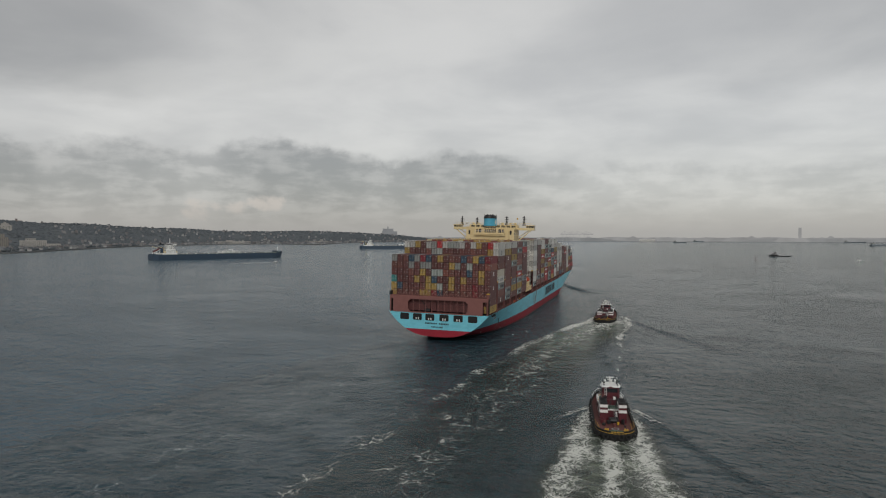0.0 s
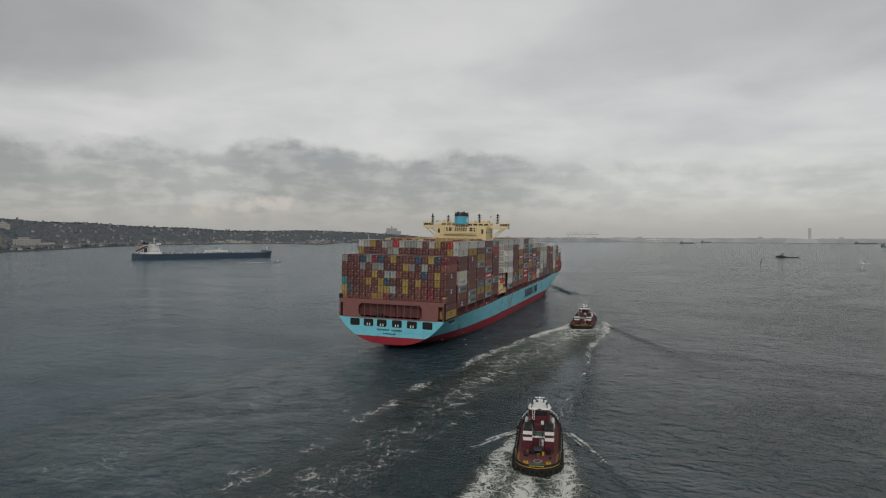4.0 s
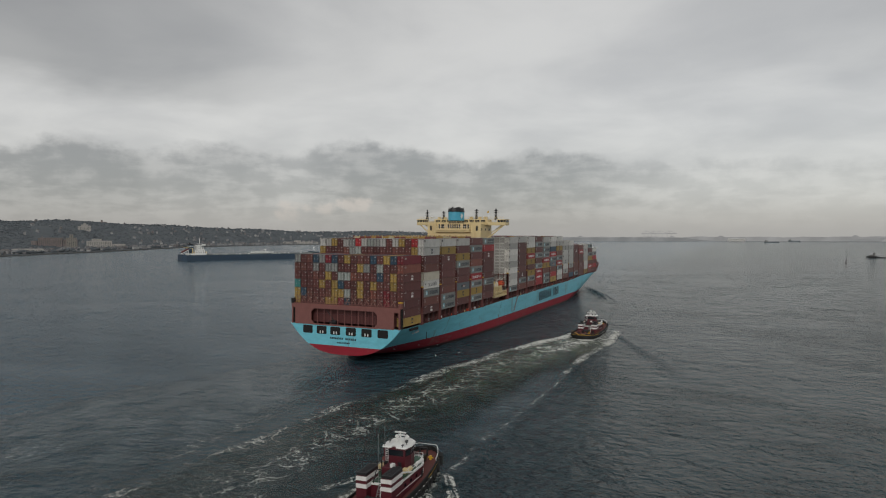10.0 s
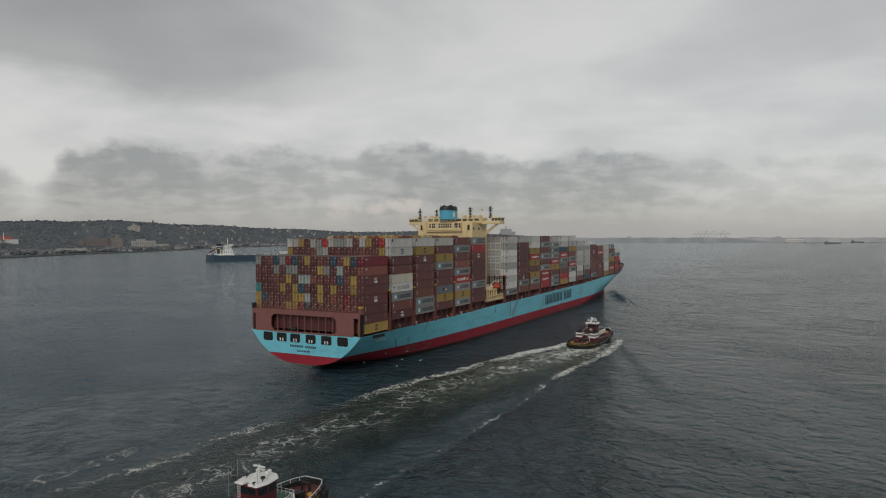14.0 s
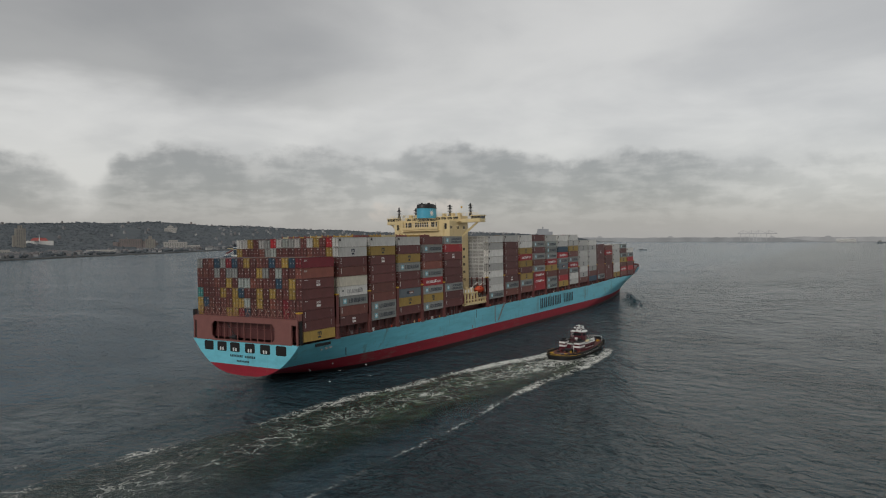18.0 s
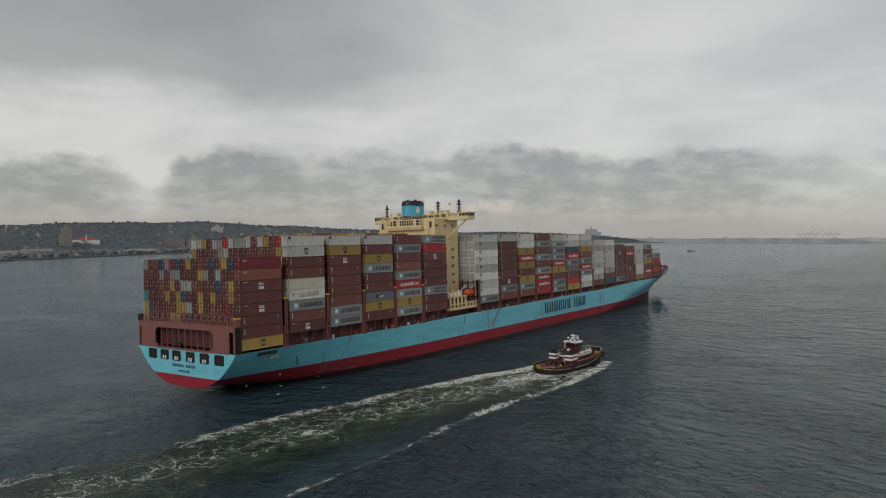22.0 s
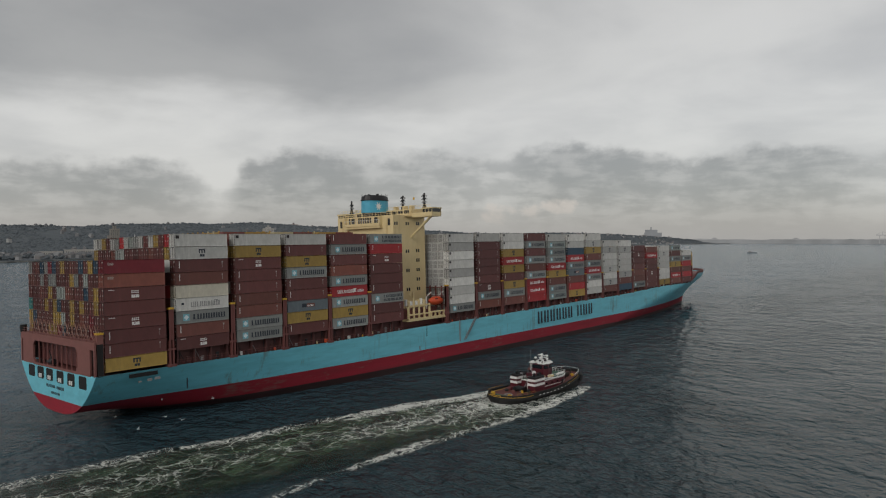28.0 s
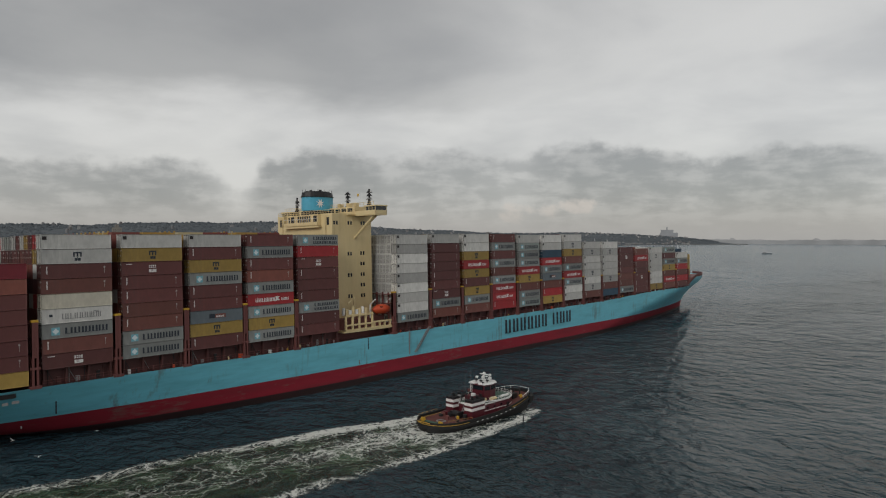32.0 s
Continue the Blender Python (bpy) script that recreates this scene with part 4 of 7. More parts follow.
WIDE_WORD = (1.35, 1.1, 0.95, 1.0, 0.95, 1.05)
MARKS = {
    "fan": [("fan_grille", mark_mesh("fan_grille", SEAM, [(-6.2, -5.4, 1.75, 2.45)]))],
    "id": [("markings", mark_mesh("markings", WHITE, [(-5.6, -5.4, 0.9 + 0.26 * k, 1.08 + 0.26 * k) for k in range(6)] + [(-5.53, -5.47, 0.9, 2.3)])),
           ("data_plate", mark_mesh("data_plate", LABEL, [(5.0, 5.3, 1.9, 2.2), (5.12, 5.18, 0.8, 2.0)]))],
    "brand": [("badge", mark_mesh("badge", BADGE_BLUE, [(-4.85, -3.35, 0.6, 2.1)])), ("rosette", mark_mesh("rosette", BADGE_PALE, star(-4.1, 1.35, 0.55), 0.012)),
              ("lettering", mark_mesh("lettering", NAVY, glyph_row(-2.4, WIDE_WORD, 0.32, 0.75, 1.95, 0.36)))],
    "double": [("badge", mark_mesh("badge", BADGE_BLUE, [(-4.85, -3.35, 0.6, 2.1)])), ("rosette", mark_mesh("rosette", BADGE_PALE, star(-4.1, 1.35, 0.55), 0.012)),
               ("lettering", mark_mesh("lettering", NAVY, glyph_row(-1.6, WIDE_WORD, 0.24, 1.5, 2.3, 0.34))),
               ("lower_lettering", mark_mesh("lower_lettering", NAVY, glyph_row(-1.6, (0.95, 0.85, 0.95, 0.8, 1.05, 1.0, 0.9), 0.2, 0.45, 1.15, 0.3)))],
    "block": [("emblem", mark_mesh("emblem", NAVY, [(-0.8, -0.5, 1.3, 2.15), (-0.15, 0.15, 1.3, 2.0), (0.5, 0.8, 1.3, 2.15), (-0.8, 0.8, 1.95, 2.25), (-0.55, -0.05, 0.5, 1.05), (0.1, 0.6, 0.5, 1.05), (-0.04, 0.04, 0.6, 1.4)]))],
    "thin": [("lettering", mark_mesh("lettering", STEEL, glyph_row(-2.9, (0.75, 0.3, 0.95, 0.75, 0.7, 0.3, 0.5, 0.7, 0.5), 0.22, 0.75, 1.85, 0.17))),
             ("emblem", mark_mesh("emblem", STEEL, [(2.9, 3.9, 1.9, 2.05), (3.3, 3.9, 1.6, 1.75)])), ("data_plate", mark_mesh("data_plate", NAVY, [(-5.2, -4.6, 1.3, 1.8)]))],
    "light": [("lettering", mark_mesh("lettering", WHITE, glyph_row(-4.4, (0.7, 0.65, 0.85, 0.6, 0.6, 0.65, 0.65), 0.2, 0.85, 1.75, 0.2))), ("sweep", mark_mesh("sweep", WHITE, [(1.2, 2.4, 1.7, 1.95), (1.5, 2.1, 1.2, 1.75), (1.2, 2.4, 0.95, 1.25)])),
              ("end_lettering", mark_mesh("end_lettering", WHITE, glyph_row(2.9, (0.6, 0.55, 0.6), 0.2, 0.95, 1.65, 0.18)))],
    "flag": [("emblem", mark_mesh("emblem", NAVY, [(-1.9, -0.5, 0.95, 1.95)])), ("stripe", mark_mesh("stripe", BOX["orange"], [(-0.45, 2.2, 1.0, 1.9)])),
             ("lettering", mark_mesh("lettering", WHITE, glyph_row(-0.2, (0.4, 0.4, 0.4, 0.4), 0.12, 1.15, 1.55, 0.12), 0.012))],
    "small": [("emblem", mark_mesh("emblem", WHITE, [(-0.8, -0.35, 0.55, 1.2), (-0.25, -0.05, 0.55, 1.2), (0.05, 0.8, 0.55, 1.2), (-0.8, 0.8, 0.55, 0.68)])),
              ("dots", mark_mesh("dots", WHITE, [(-0.8 + 0.42 * k, -0.54 + 0.42 * k, z, z + 0.24) for k in range(4) for z in (1.5, 1.85)] + [(-0.6, 0.7, 1.6, 1.64), (-0.6, 0.7, 1.95, 1.99), (-0.62, -0.58, 1.6, 1.95)])),
              ("markings", mark_mesh("markings", WHITE, [(-5.6, -4.3, 2.3, 2.42)]))],
    "corner": [("lettering", mark_mesh("lettering", LABEL, glyph_row(-5.6, (0.3, 0.3, 0.3), 0.12, 1.75, 2.25, 0.1)))],
}


CARGO = []                                             # everything lying on the ship, with its place on board


def put_container(code, x, y, z, marked):
    color, mark = KIND[code]
    place = pose(x + random.uniform(-0.02, 0.02), y + LONG / 2 + random.uniform(-0.06, 0.06), z)
    c = new("container", BOX_MESH[color])
    tagged(c, WORD[color] + " steel shipping container stacked on the ship", "container", "containers on the ship")
    CARGO.append((c, place))
    if marked and mark:
        for name, me in MARKS[mark]:
            shared(name, me, c, pose(0, 0, 0))


MIXED = stuff_material("mixed_containers", [(0, (0.095, 0.024, 0.024)), (0.30, (0.155, 0.04, 0.03)), (0.52, (0.07, 0.02, 0.02)), (0.62, (0.33, 0.205, 0.045)),
                                           (0.74, (0.27, 0.29, 0.29)), (0.83, (0.5, 0.5, 0.48)), (0.90, (0.03, 0.09, 0.16)), (0.95, (0.3, 0.03, 0.03))])
REEFER = stuff_material("white_reefers", [(0, (0.5, 0.5, 0.48)), (0.4, (0.56, 0.56, 0.54)), (0.7, (0.44, 0.44, 0.43))])


RACKS = stuff_material("folded_racks", [(0, (0.33, 0.205, 0.045)), (0.5, (0.16, 0.045, 0.035)), (0.75, (0.42, 0.36, 0.22))])


def make_cargo():
    rest, reefers, ends, low, racks = [bmesh.new() for _ in range(5)]
    for b, (y, z, cols, codes) in enumerate(BAYS):
        n = len(codes)
        bm = reefers if b == 6 else low if b == 0 else rest
        for c in range(cols):
            x = (c - (cols - 1) / 2) * PITCH
            for k in range(n):
                zz = z + (n - 1 - k) * TIER
                if c == cols - 1:
                    put_container(codes[k], x, y, zz, True)
                elif b == 0 and k < 6:
                    put_container(STERN_ROWS[k][c], x, y, zz, False)
                elif b == 1 and k < 2:
                    put_container(SECOND_ROWS[k][c], x, y, zz - (0.25 if c in (4, 5) else 0), False)
                else:
                    box(bm, x - 1.19, x + 1.19, y + 0.05, y + LONG - 0.05, zz, zz + TIER - 0.07)
                    if b == 6:
                        box(ends, x - 1.02, x + 1.02, y + 0.03, y + 0.2, zz + 0.2, zz + TIER - 0.35)
                        for dx in (-0.62, -0.05, 0.5):
                            box(reefers, x + dx, x + dx + 0.12, y - 0.04, y + 0.1, zz + 0.1, zz + TIER - 0.2)
                        box(reefers, x - 1.0, x + 1.0, y - 0.03, y + 0.1, zz + 1.3, zz + 1.42)
    for b in (2, 3, 4):                                    # flat racks lying folded on top of the inner stacks
        y, z, _, codes = BAYS[b]
        for c in range(2, 15):
            x, zz = (c - 8) * PITCH, z + len(codes) * TIER - 0.06
            for k in range(2):
                box(racks, x - 1.15, x + 1.15, y + 0.2 + 6.5 * k, y + 6.1 + 6.5 * k, zz, zz + 0.62)
            for e in (0.1, LONG - 0.4):
                box(racks, x - 1.15, x - 0.8, y + e, y + e + 0.3, zz, zz + 0.95)
    for name, bm, mat, label in (("lower_cargo", low, BOX["dark"], "dark maroon cargo stowed behind the poop opening"),
                                 ("folded_racks", racks, RACKS, "folded mustard and maroon flat racks on the stacks"),
                                 ("inner_cargo", rest, MIXED, "mass of mixed cargo stacked behind the outer row"),
                                 ("inner_reefer_cargo", reefers, REEFER, "white refrigerated cargo stacked behind the outer row"),
                                 ("reefer_machinery", ends, SLATE_END, "grey machinery panels on the white stacks")):
        CARGO.append((tagged(finish(name, bm, mat, None, label), "", "cargo", kind="stuff"), pose(0, 0, 0)))


SLATE_END = material("reefer_end", (0.25, 0.245, 0.235), 0.6, grain=0.2, grain_scale=3)
make_cargo()


def make_lashing_bridge(y, inner=True):
    """Red-brown steel bridge between two bays, with yellow-topped side posts."""
    w = 0.55
    top = 24.3
    zt = ship_top(y)
    bm = boxes((-21.3, 21.3, y - 0.5, y + 0.5, 17.9, 18.15), (-21.3, 21.3, y - 0.5, y + 0.5, 20.9, 21.1), (-21.3, 21.3, y - 0.5, y + 0.5, 23.6, 23.8))
    for k in range(1, 17):
        x = -21.3 + k * PITCH
        box(bm, x - 0.1, x + 0.1, y - 0.3, y + 0.3, zt, 24.3)
    br = part("lashing_bridge", bm, DECK_RED, ship, "red-brown lashing bridge between container bays")
    for x in (-21.0, 21.0):
        bm = boxes((x - 0.45, x + 0.42, y - w, y - w + 0.35, zt - 0.2, 24.2), (x - 0.45, x + 0.42, y + w - 0.35, y + w, zt - 0.2, 24.2),
                   (x - 0.4, x + 0.36, y - w, y + w, 17.4, 24.2), (x - 0.6, x + 0.45, y - 1.05, y + 1.05, zt - 0.2, zt + 0.35),
                   (x - 0.5, x + 0.44, y - 0.9, y + 0.9, 15.2, 15.6))
        post = part("side_post", bm, DECK_RED, br)
        shared("post_cap", CAP_MESH, br, pose(x, y, 24.2))


bm_ = boxes((-0.5, 0.48, -0.62, 0.62, 0, 0.4))
CAP_MESH = bpy.data.meshes.new("post_cap")
bm_.to_mesh(CAP_MESH)
bm_.free()
CAP_MESH.materials.append(YELLOW)
for (y0, *_), (y1, *_) in zip(BAYS, BAYS[1:]):
    if y1 - y0 < 20:
        make_lashing_bridge((y0 + LONG + y1) / 2)
make_lashing_bridge(110.3)


# Darker copy of DECK_RED: the shade beneath the stacks is in its colour.
DECK_SHADED = paint("shaded_deck_red", (0.075, 0.026, 0.024), 0.7)


def make_deck_edge():
    """Hatch coamings, pedestals under the outer stacks and the rail along the side."""
    for b, (y, z, cols, codes) in enumerate(BAYS[1:20]):
        zt = ship_top(y + 6)
        part("hatch_coaming", boxes((-19.9, 19.9, y - 0.2, y + LONG + 0.2, zt - 0.4, z - 0.06)), DECK_SHADED, ship)
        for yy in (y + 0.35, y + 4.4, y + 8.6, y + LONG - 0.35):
            part("pedestal", boxes((19.85, 20.9, yy - 0.16, yy + 0.16, zt - 0.35, z - 0.02)), DECK_SHADED, ship)
        rng = random.Random(int(y))
        for k in range(7):                                 # lockers, pipes and lashing gear against the coaming
            yy, h = y + 0.8 + k * 1.75 + rng.uniform(0, 0.8), rng.uniform(0.4, 1.6)
            bm = boxes((19.88, 20.0 + rng.uniform(0.1, 0.5), yy, yy + rng.uniform(0.2, 0.9), zt + 0.1, zt + 0.1 + h)) if k % 2 else tubes(((20.1, yy, zt), (20.1, yy, z - 0.2), 0.07), ((20.1, yy, z - 0.6), (20.1, yy + 1.2, zt + 0.3), 0.06))
            part("deck_gear", bm, rng.choice((DECK_SHADED, BLACK, BLACK, STEEL)), ship)
        part("deck_rail", tubes(((21.15, y, zt + 1.1), (21.15, y + LONG, zt + 1.1), 0.045), ((21.15, y, zt + 0.6), (21.15, y + LONG, zt + 0.6), 0.035),
                                *[((21.15, y + k * 1.6, zt - 0.1), (21.15, y + k * 1.6, zt + 1.1), 0.04) for k in range(9)], n=4), DECK_RED, ship)
    random.seed(5)
    for k in range(34):
        y = random.uniform(18, 300)
        if 90 < y < 111:
            continue
        zt = ship_top(y)
        m = random.choice((WHITE, STEEL, ORANGE, YELLOW, CREAM))
        s = random.uniform(0.2, 0.42)
        bm = bmesh.new()
        if random.random() < 0.5:
            tube(bm, (20.6, y, zt), (20.6, y, zt + 2.2 * s), s * 0.8, 8)
        else:
            box(bm, 20.3, 20.3 + 2 * s, y, y + 2 * s, zt, zt + 2.4 * s, bevel=0.05)
        part("deck_fitting", bm, m, ship)


make_deck_edge()


def make_house():
    part("accommodation_block", boxes((-13.2, 13.2, 94.3, 109.0, 12.0, 47.5)), CREAM, ship, "cream-painted accommodation tower")
    part("lower_house", boxes((-18.5, 17.0, 91.6, 110, 11.8, 17.5)), DECK_RED, ship)
    # window pairs on the side
    for y, zs in ((99.8, (35.9, 29.7, 23.6)), (104.6, (36.0, 32.9, 29.8, 26.7, 23.6)), (94.8, (44.8,)), (100.0, (44.8,)), (104.9, (44.8,))):
        for z in zs:
            for dy in (0, 0.95):
                w = part("window", boxes((13.17, 13.23, y + dy, y + dy + 0.6, z - 0.55, z + 0.5)), GLASS, ship)
    for z in (22.0, 25.1, 28.2, 31.3, 34.4, 37.5, 40.6, 43.4):    # deck edges
        part("deck_seam", boxes((13.18, 13.26, 94.3, 109.0, z - 0.06, z + 0.06)), CREAM, ship)
    # balcony block on the aft face
    bal = part("aft_balcony", boxes((-8.6, 8.6, 93.0, 94.3, 43.6, 44.0), (-8.4, 8.4, 93.0, 93.12, 44.3, 45.2), (-8.4, -8.28, 93.0, 94.3, 44.3, 47.4),
                                    (8.28, 8.4, 93.0, 94.3, 44.3, 47.4)), CREAM, ship)
    for x in (-7.2, -5.9, -5.1, -2.6, -1.5, -0.4, 0.7, 1.8, 2.9, 5.1, 5.9, 7.2):
        part("vent_slot", boxes((x - 0.36, x + 0.36, 94.24, 94.36, 44.4, 47.1)), BLACK, bal, "dark louvred slot")
    part("balcony_rail", tubes(*[((-8.2 + k * 1.17, 93.06, 45.2), (-8.2 + k * 1.17, 93.06, 46.2), 0.04) for k in range(15)],
                               ((-8.3, 93.06, 46.2), (8.3, 93.06, 46.2), 0.05), n=4), WHITE, bal)
    # bridge deck with covered wings
    part("bridge_deck", boxes((-22.6, 22.6, 102.4, 106.7, 46.75, 47.1), (-14, 14, 99.5, 109.2, 47.0, 47.3)), CREAM, ship)
    part("wheelhouse", boxes((-13.5, 13.5, 102.6, 108.6, 47.3, 49.6)), CREAM, ship)
    for s in (-1, 1):
        x0, x1 = (13.5, 22.6) if s > 0 else (-22.6, -13.5)
        e0, e1 = (18.4, 22.6) if s > 0 else (-22.6, -18.4)
        part("wing_bulwark", boxes((x0, x1, 102.4, 102.55, 47.1, 48.2), (x0, x1, 106.55, 106.7, 47.1, 48.2)), CREAM, ship)
        cab = part("wing_cab", boxes((e0, e1, 102.3, 106.8, 47.0, 48.15), (e0 - 0.2, e1 + 0.2, 102.1, 107.0, 49.25, 49.6),
                                     *[(x - 0.07, x + 0.07, yy, yy + 0.12, 48.1, 49.3) for x in (e0 + 0.07, (2 * e0 + e1) / 3, (e0 + 2 * e1) / 3, e1 - 0.07) for yy in (102.35, 106.6)]), CREAM, ship)
        part("cab_glass", boxes((e0 + 0.1, e1 - 0.1, 102.45, 106.65, 48.1, 49.3)), GLASS, cab)
        part("wing_strut", tubes(((s * 13.2, 102.4, 40.3), (s * 21.0, 103.4, 46.8), 0.34), ((s * 13.2, 105.6, 42.6), (s * 19.5, 105.6, 46.8), 0.22)), CREAM, ship)
        part("wing_rail", tubes(*[((x0 + k * 1.0, 102.48, 48.2), (x0 + k * 1.0, 102.48, 49.3), 0.05) for k in range(6)], ((x0, 102.48, 49.3), (x1, 102.48, 49.3), 0.06),
                                ((x0, 102.48, 48.75), (x1, 102.48, 48.75), 0.05), n=4), CREAM, ship)
    for k in range(9):
        x = -12.6 + k * 2.85
        part("bridge_window", boxes((x, x + 2.2, 102.54, 102.63, 48.2, 49.2)), GLASS, ship)
    part("roof_rail", tubes(*[((-21.5 + k * 1.43, 102.8, 49.6), (-21.5 + k * 1.43, 102.8, 50.6), 0.05) for k in range(31)],
                            ((-21.5, 102.8, 50.6), (21.5, 102.8, 50.6), 0.055), ((-21.5, 102.8, 50.1), (21.5, 102.8, 50.1), 0.045), n=4), CREAM, ship)
    # funnel, an upright oval
    def oval(rx, ry, cy=100.4, n=28):
        return [(-1.25 + rx * math.cos(6.28319 * k / n), cy + ry * math.sin(6.28319 * k / n)) for k in range(n)]
    part("funnel_base", prism(bmesh.new(), oval(3.2, 5.0), 47.3, 49.0), BLACK, ship)
    fun = part("funnel", prism(bmesh.new(), oval(3.5, 5.4), 48.9, 52.95, oval(3.4, 5.3)), FUNNEL_BLUE, ship, "light-blue oval funnel with black top", smooth=False)
    part("funnel_top", prism(bmesh.new(), oval(3.55, 5.45), 52.95, 54.4, oval(3.35, 5.1)), BLACK, fun)
    part("funnel_lip", prism(bmesh.new(), oval(2.7, 4.3), 54.4, 54.75), BLACK, fun)
    bm = bmesh.new()
    prism(bm, [((1.45 if k % 2 else 0.55) * math.cos(0.3927 * k), (1.45 if k % 2 else 0.55) * math.sin(0.3927 * k)) for k in range(16)], 0, 0.12)
    bmesh.ops.transform(bm, matrix=pose(2.06, 98.9, 51.0, 90, 0, 84), verts=bm.verts)
    part("funnel_emblem", bm, WHITE, fun, "plain white shape")
    for x, y, r in ((-2.6, 99, 0.4), (0, 100.5, 0.45), (-1.5, 102, 0.35)):
        part("uptake_pipe", tubes(((x, y, 54.6), (x, y, 55.3), r), n=10), BLACK, fun)
    for x in (-11.5, -8.5, 5.0, 9.2, 12.2):                # fan housings and lockers on the monkey island
        part("roof_locker", boxes((x - 0.6, x + 0.6, 103.4, 105.0, 49.6, 50.6 + 0.2 * (x > 0)), bevel=0.08), CREAM, ship)
    for s in (-1, 1):
        part("aft_ladder", tubes(*[((s * 10.6 - 0.3, 94.2, 38 + 0.45 * k), (s * 10.6 + 0.3, 94.2, 38 + 0.45 * k), 0.05) for k in range(20)],
                                 ((s * 10.6 - 0.3, 94.15, 37.6), (s * 10.6 - 0.3, 94.15, 47), 0.06), ((s * 10.6 + 0.3, 94.15, 37.6), (s * 10.6 + 0.3, 94.15, 47), 0.06), n=4), CREAM, ship)
        part("upper_rail", tubes(*[((s * 13.1, 94.6 + 1.1 * k, 47.4), (s * 13.1, 94.6 + 1.1 * k, 48.5), 0.05) for k in range(8)], ((s * 13.1, 94.6, 48.5), (s * 13.1, 102.3, 48.5), 0.06),
                                 ((s * 13.1, 94.6, 47.95), (s * 13.1, 102.3, 47.95), 0.05), n=4), CREAM, ship)
    part("aft_rail", tubes(*[((-13 + 1.3 * k, 94.4, 47.4), (-13 + 1.3 * k, 94.4, 48.5), 0.05) for k in range(21)], ((-13, 94.4, 48.5), (13, 94.4, 48.5), 0.06), ((-13, 94.4, 47.95), (13, 94.4, 47.95), 0.05), n=4), CREAM, ship)
    for x in (-11.4, 11.4):
        part("balcony_door", boxes((x - 0.5, x + 0.5, 94.22, 94.34, 44.2, 46.4)), BLACK, bal)
    part("funnel_ring", prism(bmesh.new(), oval(3.7, 5.6), 53.0, 53.15), BLACK, fun)
    part("funnel_rail", tubes(*[((-1.25 + 3.3 * math.cos(0.449 * k), 100.4 + 5.0 * math.sin(0.449 * k), 54.4), (-1.25 + 3.3 * math.cos(0.449 * k), 100.4 + 5.0 * math.sin(0.449 * k), 55.2), 0.05) for k in range(14)], n=4), BLACK, fun)
    # masts with radars
    for x, h, arms in ((-18.6, 54.3, 1), (-9.9, 53.6, 1), (6.9, 54.4, 2), (16.6, 54.6, 2)):
        m = part("mast", tubes(((x, 105.5, 49.2), (x, 105.5, h), 0.3), ((x - 0.8, 105.5, 49.3), (x, 105.5, 52.4), 0.16), ((x + 0.8, 105.5, 49.3), (x, 105.5, 52.4), 0.16),
                               ((x, 104.6, 49.3), (x, 105.5, 52.4), 0.16), n=8), BLACK, ship, "dark steel mast")
        for a in range(arms + 1):
            z = 51.5 + a * 1.0
            part("yard", boxes((x - 1.1, x + 1.1, 105.3, 105.7, z, z + 0.2), (x - 0.45, x + 0.45, 105.1, 105.9, z + 0.2, z + 0.6)), BLACK if a else STEEL, m)
        part("lamp", tubes(((x + 0.6, 105.5, h - 1.2), (x + 0.6, 105.5, h - 0.6), 0.2), n=6), WHITE, m)
    part("flag_staff", tubes(((13.6, 104.2, 49.3), (13.6, 104.2, 53.6), 0.06), n=5), WHITE, ship)
    part("flag", boxes((12.75, 13.55, 104.17, 104.23, 52.6, 53.4)), YELLOW, ship, "small yellow flag")
    for x, y in ((-15.5, 104.4), (10.6, 105.6), (3.5, 105.8)):
        bm = bmesh.new()
        bmesh.ops.create_icosphere(bm, subdivisions=2, radius=0.62, matrix=pose(x, y, 50.5))
        tube(bm, (x, y, 49.2), (x, y, 50.2), 0.12, 6)
        part("satellite_dome", bm, WHITE, ship, smooth=True)
    # cream boat platform and lifeboat at the foot of the tower
    for y in (92.6, 95.0, 97.4, 99.8, 102.2):
        part("platform_post", boxes((20.3, 20.9, y - 0.2, y + 0.2, 14.6, 19.2)), CREAM, ship)
    for y in (103, 105, 107, 109):
        part("platform_post", boxes((20.3, 20.9, y - 0.15, y + 0.15, 14.6, 16.6)), CREAM, ship)
    for y0, y1, z in ((92.4, 102.4, 14.8), (92.4, 102.4, 16.2), (92.4, 102.4, 18.9), (102.4, 109.4, 14.8), (102.4, 109.4, 16.4)):
        part("platform_beam", boxes((20.28, 20.95, y0, y1, z - 0.2, z + 0.2)), CREAM, ship)
    part("platform_floor", boxes((14, 20.9, 91.8, 109.6, 14.2, 14.6)), CREAM, ship)
    bm = bmesh.new()
    n = 14
    prev = None
    for k in range(n + 1):
        f = k / n * 2 - 1
        w = 1.45 * math.sqrt(max(0.02, 1 - abs(f) ** 2.6))
        y = 107.6 + f * 3.4
        ring = [bm.verts.new((18.6 + w * math.cos(a), y, 19.6 + (1.15 if math.sin(a) > 0 else 1.35) * w / 1.45 * math.sin(a) * (1.25 if abs(f) < 0.5 and math.sin(a) > 0.8 else 1)))
                for a in [6.28319 * j / 10 for j in range(10)]]
        if prev:
            for j in range(10):
                bm.faces.new((prev[j], prev[(j + 1) % 10], ring[(j + 1) % 10], ring[j]))
        else:
            bm.faces.new(ring)
        prev = ring
    bm.faces.new(prev[::-1])
    boat = part("lifeboat", bm, ORANGE, ship, "orange enclosed lifeboat in its davits", smooth=True)
